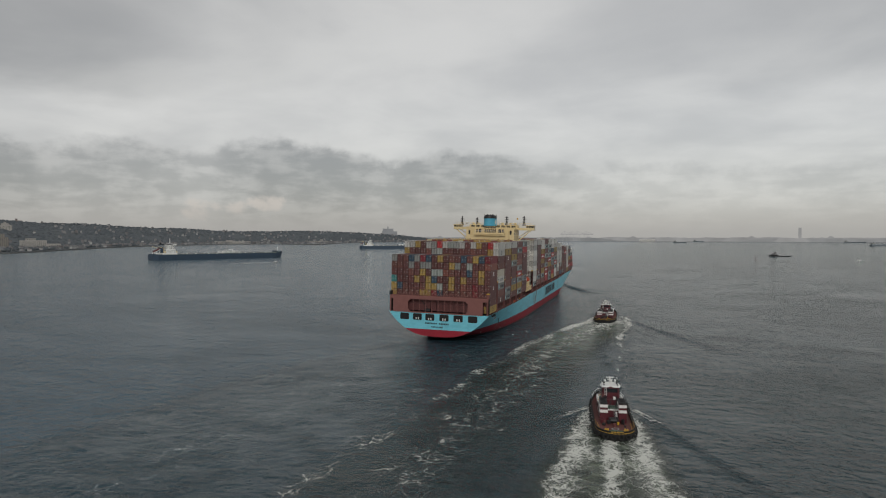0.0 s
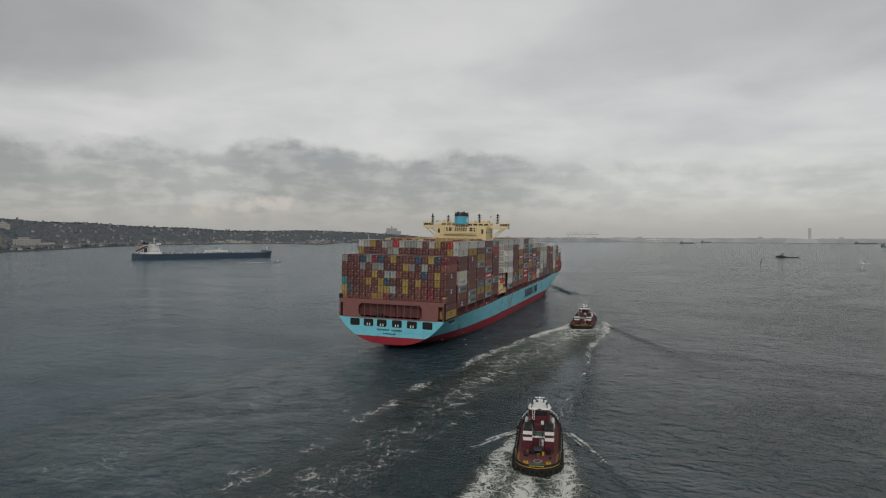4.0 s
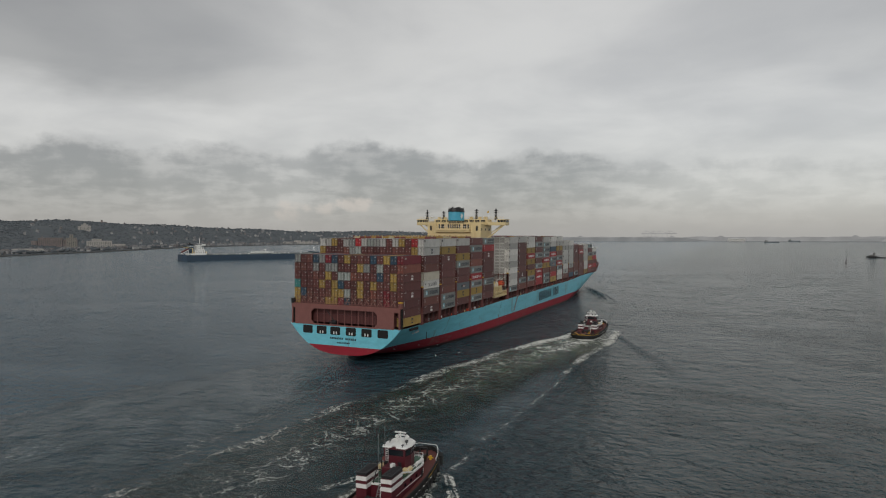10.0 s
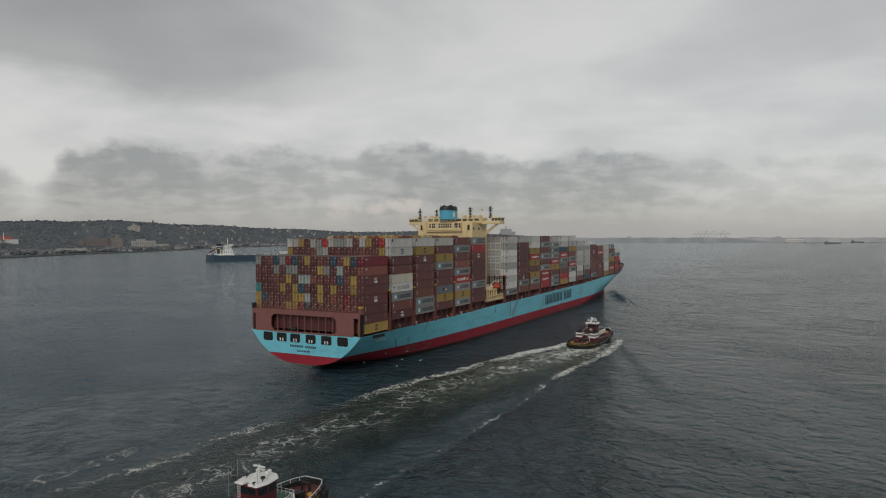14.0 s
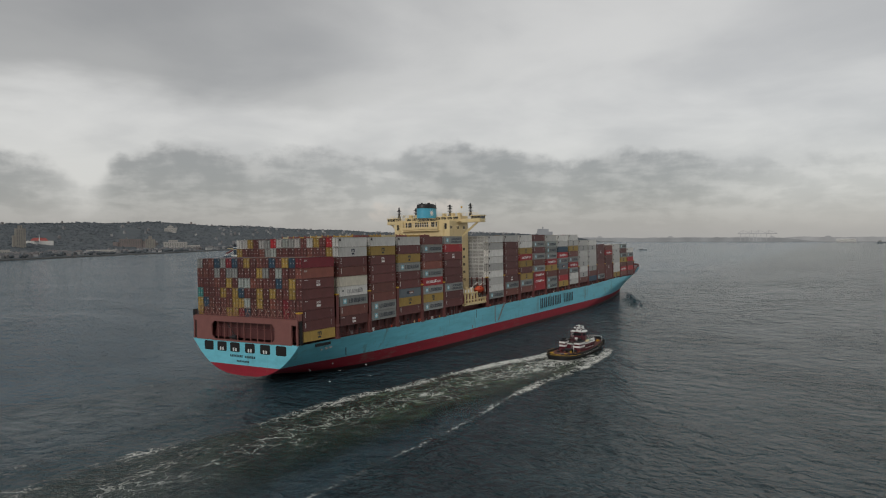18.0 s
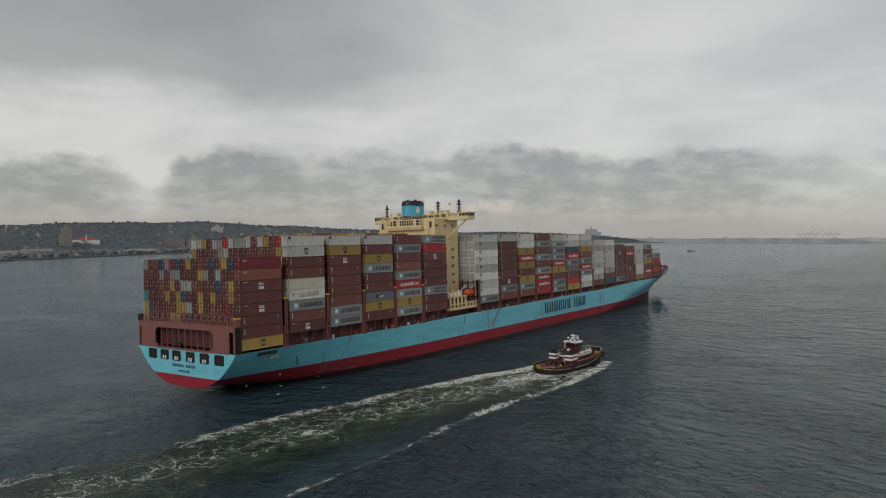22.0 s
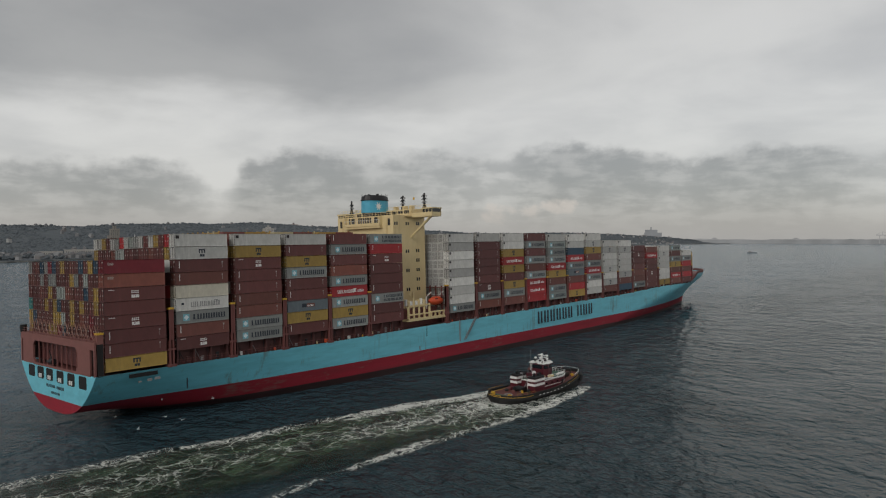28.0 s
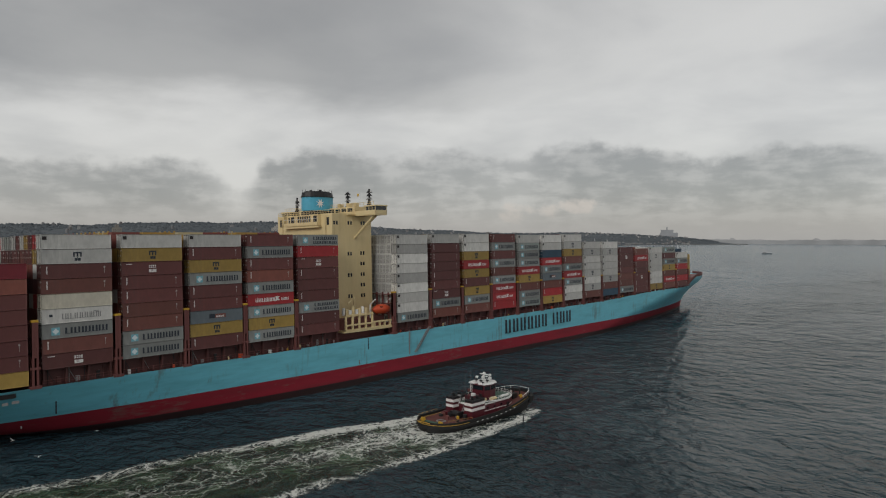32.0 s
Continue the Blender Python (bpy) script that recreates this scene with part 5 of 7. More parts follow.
    part("canopy_window", boxes((19.55, 19.85, 106.2, 107.2, 20.15, 20.45)), GLASS, boat)
    for y in (104.4, 110.4):
        part("davit", tubes(((17.4, y, 17.2), (17.4, y, 21.0), 0.25), ((17.4, y, 21.0), (19.6, y, 22.6), 0.2)), WHITE, ship)
    random.seed(9)
    for k in range(8):
        y = 93 + k * 1.15
        bm = bmesh.new()
        if k % 3 == 0:
            tube(bm, (19.2, y, 18.9), (19.2, y, 20.9 + 0.4 * (k % 2)), 0.45, 10)
        else:
            box(bm, 18.3, 19.5, y - 0.45, y + 0.45, 18.9, 20.2 + 0.3 * (k % 2), bevel=0.1)
        part("platform_fitting", bm, CREAM if k % 2 else WHITE, ship)
    part("provision_crane", tubes(((16.6, 99, 19), (16.6, 99, 23.6), 0.4), ((16.6, 99, 23.4), (18.8, 95, 22.0), 0.22)), CREAM, ship)


make_house()


def make_bow():
    bm = bmesh.new()
    for s in (-1, 1):
        prev = None
        for k in range(33):
            y = 372.9 - 51 * (1 - k / 32) ** 1.6
            z = ship_top(y)
            b = max(ship_half(y, z), 0.02)
            v = (bm.verts.new((s * b, y, z)), bm.verts.new((s * (b + 0.15), y + 0.1, z + 1.35)), bm.verts.new((s * max(b - 0.2, 0), y, z + 1.35)), bm.verts.new((s * max(b - 0.2, 0), y, z)))
            if prev:
                for a, c in ((0, 1), (1, 2), (2, 3)):
                    bm.faces.new((prev[a], v[a], v[c], prev[c]))
            prev = v
    part("bulwark", bm, DECK_RED, ship, "dark red-brown bow bulwark")
    part("foremast", tubes(((0, 345, 18), (0, 345, 34.5), 0.3), ((-1.6, 345, 30), (1.6, 345, 30), 0.12), ((0, 342.6, 18), (0, 345, 27), 0.15), n=8), WHITE, ship)
    part("breakwater", boxes((-15, 15, 337.2, 337.6, 18, 21)), DECK_RED, ship)
    for x in (-5, 5):
        bm = bmesh.new()
        tube(bm, (x - 1.6, 350, 19.6), (x + 1.6, 350, 19.6), 0.9, 12)
        part("windlass", bm, DARK, ship)


make_bow()

# ---- harbour tugs ----
MAROON = paint("tug_maroon", (0.080, 0.009, 0.016), 0.45)
TUG_BLACK = material("tug_black", (0.008, 0.008, 0.007), 0.75, grain=0.2, grain_scale=0.8, stain=0.4, stain_scale=0.5, stain_color=(0.03, 0.022, 0.03))
TUG_DECK = material("tug_deck", (0.105, 0.028, 0.024), 0.75, grain=0.15, grain_scale=0.7, stain=0.5, stain_scale=0.4, stain_color=(0.08, 0.03, 0.025), bump=0.1)
GOLD = material("gold_line", (0.55, 0.33, 0.05), 0.5)
HAWSER = material("golden_rope", (0.30, 0.17, 0.05), 0.8, grain=0.3, grain_scale=3)
GREEN = paint("green_deck", (0.03, 0.09, 0.055), 0.6)
RUBBER = material("tyre_rubber", (0.012, 0.012, 0.012), 0.85, grain=0.2, grain_scale=3)


def tug_half(y):
    if y < -8.5:
        return 5.4 * max(0.0, 1 - ((-8.5 - y) / 7.5) ** 3.2) ** 0.5
    if y > 3:
        return 5.4 * max(0.0, 1 - ((y - 3) / 13.0) ** 2.7) ** 0.55
    return 5.4


def tug_sheer(y):
    return 1.55 + 0.25 * smooth(-8, -16, y) + 2.0 * smooth(-2, 16, y)


def tug_ring(z_of, grow, n=28):
    ys = [-16 + 32 * (0.5 - 0.5 * math.cos(math.pi * k / n)) for k in range(n + 1)]
    pts = [(tug_half(y) + grow if 0 < k < n else 0.0, y + (grow if k == n else -grow if k == 0 else 0), z_of(y)) for k, y in enumerate(ys)]
    return pts + [(-x, y, z) for x, y, z in pts[-2:0:-1]]


def bands(bm, rings):
    rows = [[bm.verts.new(p) for p in r] for r in rings]
    for a, b in zip(rows, rows[1:]):
        n = len(a)
        for k in range(n):
            bm.faces.new((a[k], a[(k + 1) % n], b[(k + 1) % n], b[k]))
    return rows


def make_tug(label, wide, long, inner, outer, aft, band_low, band_top, house_y, house_z, house_w, tyres):
    """A harbour tug; the numbers set its beam, the two funnels, their white bands and the pilothouse."""
    t = thing("tug_boat", label, "tug boat", "harbour tugs")
    bm = bmesh.new()
    bands(bm, [tug_ring(lambda y: -0.8, -1.2), tug_ring(lambda y: 0.2, -0.35), tug_ring(lambda y: tug_sheer(y) - 0.3, 0.0), tug_ring(lambda y: tug_sheer(y) + 0.75, 0.05),
               tug_ring(lambda y: tug_sheer(y) + 0.75, -0.2), tug_ring(lambda y: tug_sheer(y) - 0.1, -0.2)])
    hull = part("hull", bm, TUG_BLACK, t, "black steel hull with bulwark")
    bm = bmesh.new()
    rows = bands(bm, [tug_ring(lambda y: tug_sheer(y) + 0.10, 0.05), tug_ring(lambda y: tug_sheer(y) + 0.24, 0.06)])
    bmesh.ops.delete(bm, geom=[f for f in bm.faces if -8 < f.calc_center_median().y < 4.5 or f.calc_center_median().y > 13], context="FACES")
    part("gold_line", bm, GOLD, hull, "thin gold line along the bulwark at bow and stern")
    bm = bmesh.new()
    bm.faces.new([bm.verts.new(p) for p in tug_ring(lambda y: tug_sheer(y) - 0.12, -0.15)])
    part("deck", bm, TUG_DECK, t, "red-brown steel deck")
    bm = bmesh.new()
    bands(bm, [tug_ring(lambda y: tug_sheer(y) - 0.75, 0.02), tug_ring(lambda y: tug_sheer(y) - 0.7, 0.3), tug_ring(lambda y: tug_sheer(y) - 0.25, 0.32), tug_ring(lambda y: tug_sheer(y) - 0.2, 0.02)])
    part("rubbing_strake", bm, RUBBER, t, "thick black rubber fender round the hull")
    # tyres hung along the side
    def tyre_mesh():
        b = bmesh.new()
        n, k = 14, 6
        ring = [[b.verts.new(((0.62 + 0.24 * math.cos(q)) * math.cos(p), 0.24 * math.sin(q), (0.62 + 0.24 * math.cos(q)) * math.sin(p)))
                 for q in [6.28319 * j / k for j in range(k)]] for p in [6.28319 * i / n for i in range(n)]]
        for i in range(n):
            for j in range(k):
                b.faces.new((ring[i][j], ring[(i + 1) % n][j], ring[(i + 1) % n][(j + 1) % k], ring[i][(j + 1) % k]))
        me = bpy.data.meshes.new("tyre")
        b.to_mesh(me)
        b.free()
        me.materials.append(RUBBER)
        return me
    tyre = tyre_mesh()
    for s in (-1, 1) if tyres else ():
        for y in (-13.6, -11.4, -9.2, -6.6, -3.8, -1.0, 1.8, 4.6, 7.4, 10.0):
            d = (tug_half(y + 0.2) - tug_half(y - 0.2)) / 0.4
            shared("tyre", tyre, t, pose(s * (tug_half(y) + 0.5), y, tug_sheer(y) - 0.55, 0, 0, s * (-90 - math.degrees(math.atan(d)))))
    for x in (-3.0, -1.0, 1.0, 3.0) if tyres else ():
        shared("tyre", tyre, t, pose(x, -16.2 + 0.06 * x * x, tug_sheer(-15) - 0.6))
    bm = bmesh.new()
    for k in range(9):
        a = math.pi * (0.12 + 0.76 * k / 8)
        tube(bm, (4.2 * math.cos(a), 11.9 + 4.0 * math.sin(a), 1.6), (4.4 * math.cos(a), 11.9 + 4.2 * math.sin(a), 3.6), 0.5, 8)
    part("bow_fender", bm, RUBBER, t, "black bow fender pudding")
    # stern name as plain bars, and bitts
    part("stern_lettering", boxes(*[(-1.7 + k * 0.38, -1.45 + k * 0.38, -16.12, -16.0, tug_sheer(-16) + 0.5, tug_sheer(-16) + 0.7) for k in range(9)]), GOLD, hull)
    for x in (-2.6, 2.6):
        bm = tubes(((x - 0.3, -14.0, 1.5), (x - 0.3, -14.0, 2.6), 0.25), ((x + 0.3, -14.0, 1.5), (x + 0.3, -14.0, 2.6), 0.25), ((x - 0.6, -14.0, 2.2), (x + 0.6, -14.0, 2.2), 0.14), n=8)
        part("bitts", bm, YELLOW, t)
    part("stern_grating", boxes((-1.9, 1.9, -14.4, -13.5, 1.5, 2.0)), GREEN, t)
    # towing winch and capstan on the after deck
    bm = bmesh.new()
    tube(bm, (-0.9, -6.8, 2.4), (0.9, -6.8, 2.4), 0.75, 14)
    box(bm, -1.3, -0.9, -7.6, -6.0, 1.5, 3.0)
    box(bm, 0.9, 1.3, -7.6, -6.0, 1.5, 3.0)
    part("towing_winch", bm, BLACK, t)
    part("capstan", tubes(((0, -9.6, 1.5), (0, -9.6, 2.5), 0.4), n=12), DECK_RED, t)
    part("deck_locker", boxes((-3.6, -2.2, -7.4, -6.0, 1.5, 2.6), bevel=0.06), MAROON, t)
    part("vent_drum", tubes(((2.6, -6.9, 1.5), (2.6, -6.9, 2.7), 0.45), n=12), BLACK, t)
    part("hydrant", tubes(((1.0, -4.9, 1.5), (1.0, -4.9, 4.0), 0.3), n=10), WHITE, t)
    # deckhouse
    def house(w, y0, y1, nose, z0, z1, taper=0.0):
        o = [(-w, y0), (w, y0), (w, y1 - nose), (w * 0.72, y1 - nose * 0.35), (w * 0.35, y1), (-w * 0.35, y1), (-w * 0.72, y1 - nose * 0.35), (-w, y1 - nose)]
        return prism(bmesh.new(), o, z0, z1, [(x * (1 - taper), y - 0.3 * taper) for x, y in o])
    dh = part("deckhouse", house(3.7, -4.4, 9.4, 3.4, 1.4, 4.3), MAROON, t, "maroon deckhouse")
    part("house_trim", house(3.78, -4.45, 9.5, 3.4, 4.25, 4.62), WHITE, dh, "white top edge")
    part("boat_deck", house(3.5, -4.2, 9.2, 3.3, 4.62, 4.68), GREEN, t, "green boat deck")
    part("lower_line", house(3.76, -4.3, 9.46, 3.4, 2.62, 2.74), WHITE, dh)
    for s in (-1, 1):
        for y in (-1.0, 1.2, 3.4):
            part("porthole", boxes((s * 3.74 - 0.03, s * 3.74 + 0.03, y - 0.25, y + 0.25, 3.1, 3.6)), GLASS, dh)
        part("house_door", boxes((s * 3.74 - 0.04, s * 3.74 + 0.04, 5.2, 6.0, 1.6, 3.5)), BLACK, dh)
    # funnels: open black tops inside the rim
    mid = (band_low + band_top) / 2
    for s in (-1, 1):
        x0, x1 = sorted((s * inner, s * outer))
        def stack(z0, z1, g=0.0, y1=aft + 4.6):
            return prism(bmesh.new(), [(x0 - g, aft - g), (x1 + g, aft - g), (x1 + g, y1 - 0.6), (x1 - 0.4 + g, y1 + g), (x0 + 0.4 - g, y1 + g), (x0 - g, y1 - 0.6)], z0, z1)
        f = part("funnel", stack(1.4, band_top + 0.1), MAROON, t, "maroon funnel with two white bands")
        part("white_band", stack(band_low, mid - 0.3, 0.035), WHITE, f)
        part("white_band", stack(mid + 0.3, band_top, 0.035), WHITE, f)
        part("black_top", stack(band_top + 0.1, band_top + 0.6, -0.06), BLACK, f)
        part("grating", tubes(*[((x0 + 0.3, aft + 0.5 + k * 0.5, band_top + 0.64), (x1 - 0.3, aft + 0.5 + k * 0.5, band_top + 0.64), 0.06) for k in range(8)], n=4), BLACK, f)
        for yy, zz in ((aft + 1.3, 0.75), (aft + 2.9, 0.6)) if not tyres else ():
            part("exhaust", tubes(((s * (inner + outer) / 2, yy, band_top + 0.7), (s * (inner + outer) / 2, yy - 0.2, band_top + 0.75 + zz), 0.33), n=10), BLACK, f)
    # white edge sloping forward from the funnels along the boat deck
    for s in (-1, 1):
        part("boat_deck_edge", tubes(((s * outer, aft + 4.2, band_top - 0.3), (s * 3.75, 2.0, 4.6), 0.16), ((s * 3.75, 2.0, 4.6), (s * 3.7, 6.4, 4.6), 0.14), n=6), WHITE, dh)
        part("boat_deck_side", prism(bmesh.new(), [(s * 3.5, -1.6), (s * 3.72, -1.6), (s * 3.72, 2.0), (s * 3.5, 2.0)], 4.3, 4.62), MAROON, dh)
    # pilothouse
    k = house_w / 2.6
    o = [(x * k, house_y + (y - 2.6) * 0.92) for x, y in [(-2.2, 0.4), (2.2, 0.4), (2.6, 2.2), (2.2, 4.4), (1.0, 5.3), (-1.0, 5.3), (-2.2, 4.4), (-2.6, 2.2)]]
    hz = house_z
    ph = part("pilothouse", prism(bmesh.new(), o, 4.6, hz), MAROON, t, "maroon pilothouse")
    for (xa, ya), (xb, yb) in zip(o, o[1:] + o[:1]):
        c = Vector(((xa + xb) / 2, (ya + yb) / 2, 0))
        nrm = Vector((yb - ya, xa - xb, 0)).normalized()
        L = math.hypot(xb - xa, yb - ya)
        bm = bmesh.new()
        box(bm, -L * 0.42, L * 0.42, -0.03, 0.03, hz - 1.5, hz - 0.4)
        bmesh.ops.transform(bm, matrix=Matrix.Translation(c + nrm * 0.01) @ pose(0, 0, 0, 0, 0, math.degrees(math.atan2(yb - ya, xb - xa))), verts=bm.verts)
        part("window", bm, GLASS, ph)
    ro = [(x * 1.1, house_y + (y - house_y) * 1.16) for x, y in o]
    ro = [ro[0], (-0.5 * k, ro[0][1]), (-0.35 * k, ro[0][1] + 0.9), (0.35 * k, ro[0][1] + 0.9), (0.5 * k, ro[0][1]), *ro[1:]]
    roof = part("roof", prism(bmesh.new(), ro, hz, hz + 0.3, [(x * 0.93, house_y + (y - house_y) * 0.94) for x, y in ro]), WHITE, t, "white pilothouse roof with a notch aft")
    hy = house_y - 2.6
    part("engine_casing", boxes((-1.3, 1.3, hy - 2.0, hy + 0.4, 4.6, 6.2), bevel=0.12), MAROON, t)
    part("air_conditioner", boxes((0.5, 1.2, hy - 1.9, hy - 1.1, 6.2, 6.9), bevel=0.05), WHITE, t)
    part("fire_monitor", tubes(((-1.6, hy - 1.4, 4.6), (-1.6, hy - 1.4, 7.2), 0.14), ((-1.6, hy - 1.4, 7.1), (-2.6, hy - 3.6, 7.5), 0.11), n=8), BLACK, t)
    bm = bmesh.new()
    bmesh.ops.create_cone(bm, cap_ends=True, segments=14, radius1=0.42, radius2=0.42, depth=0.12, matrix=pose(-2.2, hy + 0.3, 6.8, 90))
    part("life_ring", bm, DECK_RED, t)
    for s in (-1, 1):
        part("hose_box", boxes((s * 2.6 - 0.4, s * 2.6 + 0.4, hy - 0.4, hy + 0.5, 4.68, 5.6), bevel=0.06), CREAM, t)
        part("vent_cowl", tubes(((s * 1.9, hy - 2.8, 4.6), (s * 1.9, hy - 2.8, 6.0), 0.2), ((s * 1.9, hy - 2.8, 6.0), (s * 1.9, hy - 3.3, 6.2), 0.3), n=8), STEEL, t)
    part("ladder", tubes(*[((-1.75, hy + 0.3, 5 + k * 0.4), (-1.25, hy + 0.3, 5 + k * 0.4), 0.04) for k in range(10)], ((-1.75, hy + 0.3, 4.6), (-1.75, hy + 0.3, hz + 0.1), 0.05), ((-1.25, hy + 0.3, 4.6), (-1.25, hy + 0.3, hz + 0.1), 0.05), n=5), WHITE, t)
    # mast with radar, lights and domes
    my, zr = house_y + 0.3, hz + 0.3
    mast = part("mast", tubes(((0, my, zr), (0, my, zr + 2.1), 0.14), ((-0.6, my - 0.6, zr), (0, my, zr + 1.8), 0.08), ((0.6, my - 0.6, zr), (0, my, zr + 1.8), 0.08), n=6), WHITE, t)
    part("radar", boxes((-1.25, 1.25, my - 0.15, my + 0.15, zr + 1.75, zr + 1.95), (-0.8, 0.8, my + 0.3, my + 0.55, zr + 1.1, zr + 1.3)), WHITE, mast)
    for x, y, z in ((-1.3, 1.2, 0.7), (1.4, 0.6, 0.9), (0.5, 1.8, 0.6)) + (() if tyres else ((-0.6, 0.9, 1.9), (0.9, 1.2, 1.6), (-1.6, -0.4, 1.0))):
        bm = bmesh.new()
        bmesh.ops.create_icosphere(bm, subdivisions=2, radius=0.36, matrix=pose(x * k, house_y + y, zr + z))
        tube(bm, (x * k, house_y + y, zr), (x * k, house_y + y, zr + z - 0.2), 0.1, 6)
        part("dome", bm, WHITE, t, smooth=True)
    for x, y in ((-1.75, -0.6), (1.75, -0.6)) + (() if tyres else ((-0.9, -1.4), (0.8, -1.6))):
        part("searchlight", tubes(((x * k, house_y + y, zr), (x * k, house_y + y, zr + 0.55), 0.07), ((x * k - 0.25, house_y + y, zr + 0.6), (x * k + 0.25, house_y + y + 0.1, zr + 0.6), 0.27), n=8), BLACK, t)
    for x, y, h in ((-2.0, -2.0, 3.6), (1.8, -1.6, 3.2), (-2.6, -3.2, 2.4)):
        part("aerial", tubes(((x * k, house_y + y, zr - 0.6 if y > -3 else 6), (x * k, house_y + y, zr + h), 0.03), n=4), STEEL, t)
    # small gear lying about on the after deck
    for x, y, z, r, m in ((-2.9, -8.6, 0.5, 0.5, BLACK), (-1.6, -7.4, 0.9, 0.34, BLACK), (0.2, -7.0, 1.2, 0.3, STEEL), (1.2, -7.6, 0.6, 0.3, YELLOW), (3.4, -3.6, 0.5, 0.25, YELLOW), (3.5, -2.8, 0.5, 0.25, YELLOW),
                          (-2.6, -8.0, 1.0, 0.3, DECK_RED), (2.9, -9.4, 0.4, 0.3, BLACK)):
        part("deck_gear", tubes(((x, y, 1.5), (x, y, 1.5 + z), r), ((x - r, y, 1.5 + z), (x + r, y, 1.5 + z), r * 0.45), n=9), m, t)
    part("tow_rope", tubes(*[((1.1 * math.cos(q * 0.8) * (1 - q * 0.02), -11.4 + 0.9 * math.sin(q * 0.8), 1.62), (1.1 * math.cos(q * 0.8 + 0.8) * (1 - q * 0.02), -11.4 + 0.9 * math.sin(q * 0.8 + 0.8), 1.62), 0.11) for q in range(16)], n=5), STEEL, t)
    # rails, stowed liferafts, bow winch
    pts = [(-3.55, -0.5), (-3.55, 5.8), (-2.5, 8.4), (2.5, 8.4), (3.55, 5.8), (3.55, -0.5)]
    rods = []
    for (xa, ya), (xb, yb) in zip(pts, pts[1:]):
        n = max(1, round(math.hypot(xb - xa, yb - ya) / 1.1))
        rods += [((xa + (xb - xa) * k / n, ya + (yb - ya) * k / n, 4.65), (xa + (xb - xa) * k / n, ya + (yb - ya) * k / n, 5.7), 0.035) for k in range(n)]
        rods += [((xa, ya, z), (xb, yb, z), 0.035) for z in (5.2, 5.7)]
    part("rail", tubes(*rods, n=5), WHITE, t, "white pipe rail round the boat deck")
    part("after_rail", tubes(*[((-1.7 + k * 0.85, -4.3, 4.6), (-1.7 + k * 0.85, -4.3, 5.6), 0.04) for k in range(5)], ((-1.7, -4.3, 5.6), (1.7, -4.3, 5.6), 0.05), ((-1.7, -4.3, 5.1), (1.7, -4.3, 5.1), 0.04), n=5), STEEL, t)
    for s in (-1, 1):
        part("liferaft", tubes(((s * 3.2, 0.6, 5.2), (s * 3.2, 2.1, 5.2), 0.45), n=12), CREAM, t)
        part("stowed_hose", tubes(*[((s * 3.55, 3.4 + q * 0.8, 5.3 + 0.15 * (q % 2)), (s * 3.5, 4.3 + q * 0.8, 5.3 + 0.15 * ((q + 1) % 2)), 0.33) for q in range(3)], n=8), WHITE, t)
    part("stairs", tubes(((0.9, -4.5, 4.6), (0.9, -6.2, 1.6), 0.07), ((0.3, -4.5, 4.6), (0.3, -6.2, 1.6), 0.07), *[((0.3, -4.5 - q * 0.21, 4.5 - q * 0.37), (0.9, -4.5 - q * 0.21, 4.5 - q * 0.37), 0.06) for q in range(8)], n=5), STEEL, t)
    bm = bmesh.new()
    tube(bm, (-1.2, 10.8, 3.6), (1.2, 10.8, 3.6), 0.8, 14)
    box(bm, -1.6, -1.2, 10.0, 11.6, 2.6, 4.3)
    box(bm, 1.2, 1.6, 10.0, 11.6, 2.6, 4.3)
    part("bow_winch", bm, BLACK, t)
    part("bow_staple", tubes(((-0.9, 13.2, 2.8), (-0.9, 13.2, 4.8), 0.2), ((0.9, 13.2, 2.8), (0.9, 13.2, 4.8), 0.2), ((-0.9, 13.2, 4.8), (0.9, 13.2, 4.8), 0.2), n=8), BLACK, t)
    for x in (-2.2, 2.4):
        part("bow_bitts", tubes(((x, 11.9, 2.6), (x, 11.9, 3.9), 0.28), ((x - 0.6, 11.9, 3.5), (x + 0.6, 11.9, 3.5), 0.16), n=8), YELLOW, t)
    part("bow_rail", tubes(*[(p, (p[0], p[1], p[2] + 0.75), 0.04) for p in [(s * (tug_half(y) - 0.1), y, tug_sheer(y) + 0.7) for s in (-1, 1) for y in (10, 11.5, 13, 14.3)]], n=5), WHITE, t)
    ring = [(tug_half(y) - 0.1, y, tug_sheer(y) + 1.45) for y in (9.4, 10.6, 11.8, 13, 14.1, 15.0)]
    top = ring + [(-x, y, z) for x, y, z in ring[::-1]]
    part("bow_rail_top", tubes(*[(a, b, 0.06) for a, b in zip(top, top[1:])], n=5), WHITE, t, "white pipe rail round the bow")
    for s in (-1, 1):                                       # golden hawser flaked along the bulwark aft
        line = [(s * (tug_half(y) - 0.75 - 0.18 * (k % 2)), y, tug_sheer(y) + 0.15 + 0.1 * (k % 2)) for k, y in enumerate([-14.2 + 0.6 * k for k in range(13)])]
        part("hawser", tubes(*[(a, b, 0.13) for a, b in zip(line, line[1:])], n=5), HAWSER, t, "golden mooring hawser laid along the bulwark")
        for k in range(9):
            y = -6.5 + k * 1.5
            part("hull_mark", boxes((s * (tug_half(y) + 0.30) - 0.04, s * (tug_half(y) + 0.30) + 0.04, y, y + 0.45, tug_sheer(y) - 0.12, tug_sheer(y) + 0.02)), WHITE, hull)
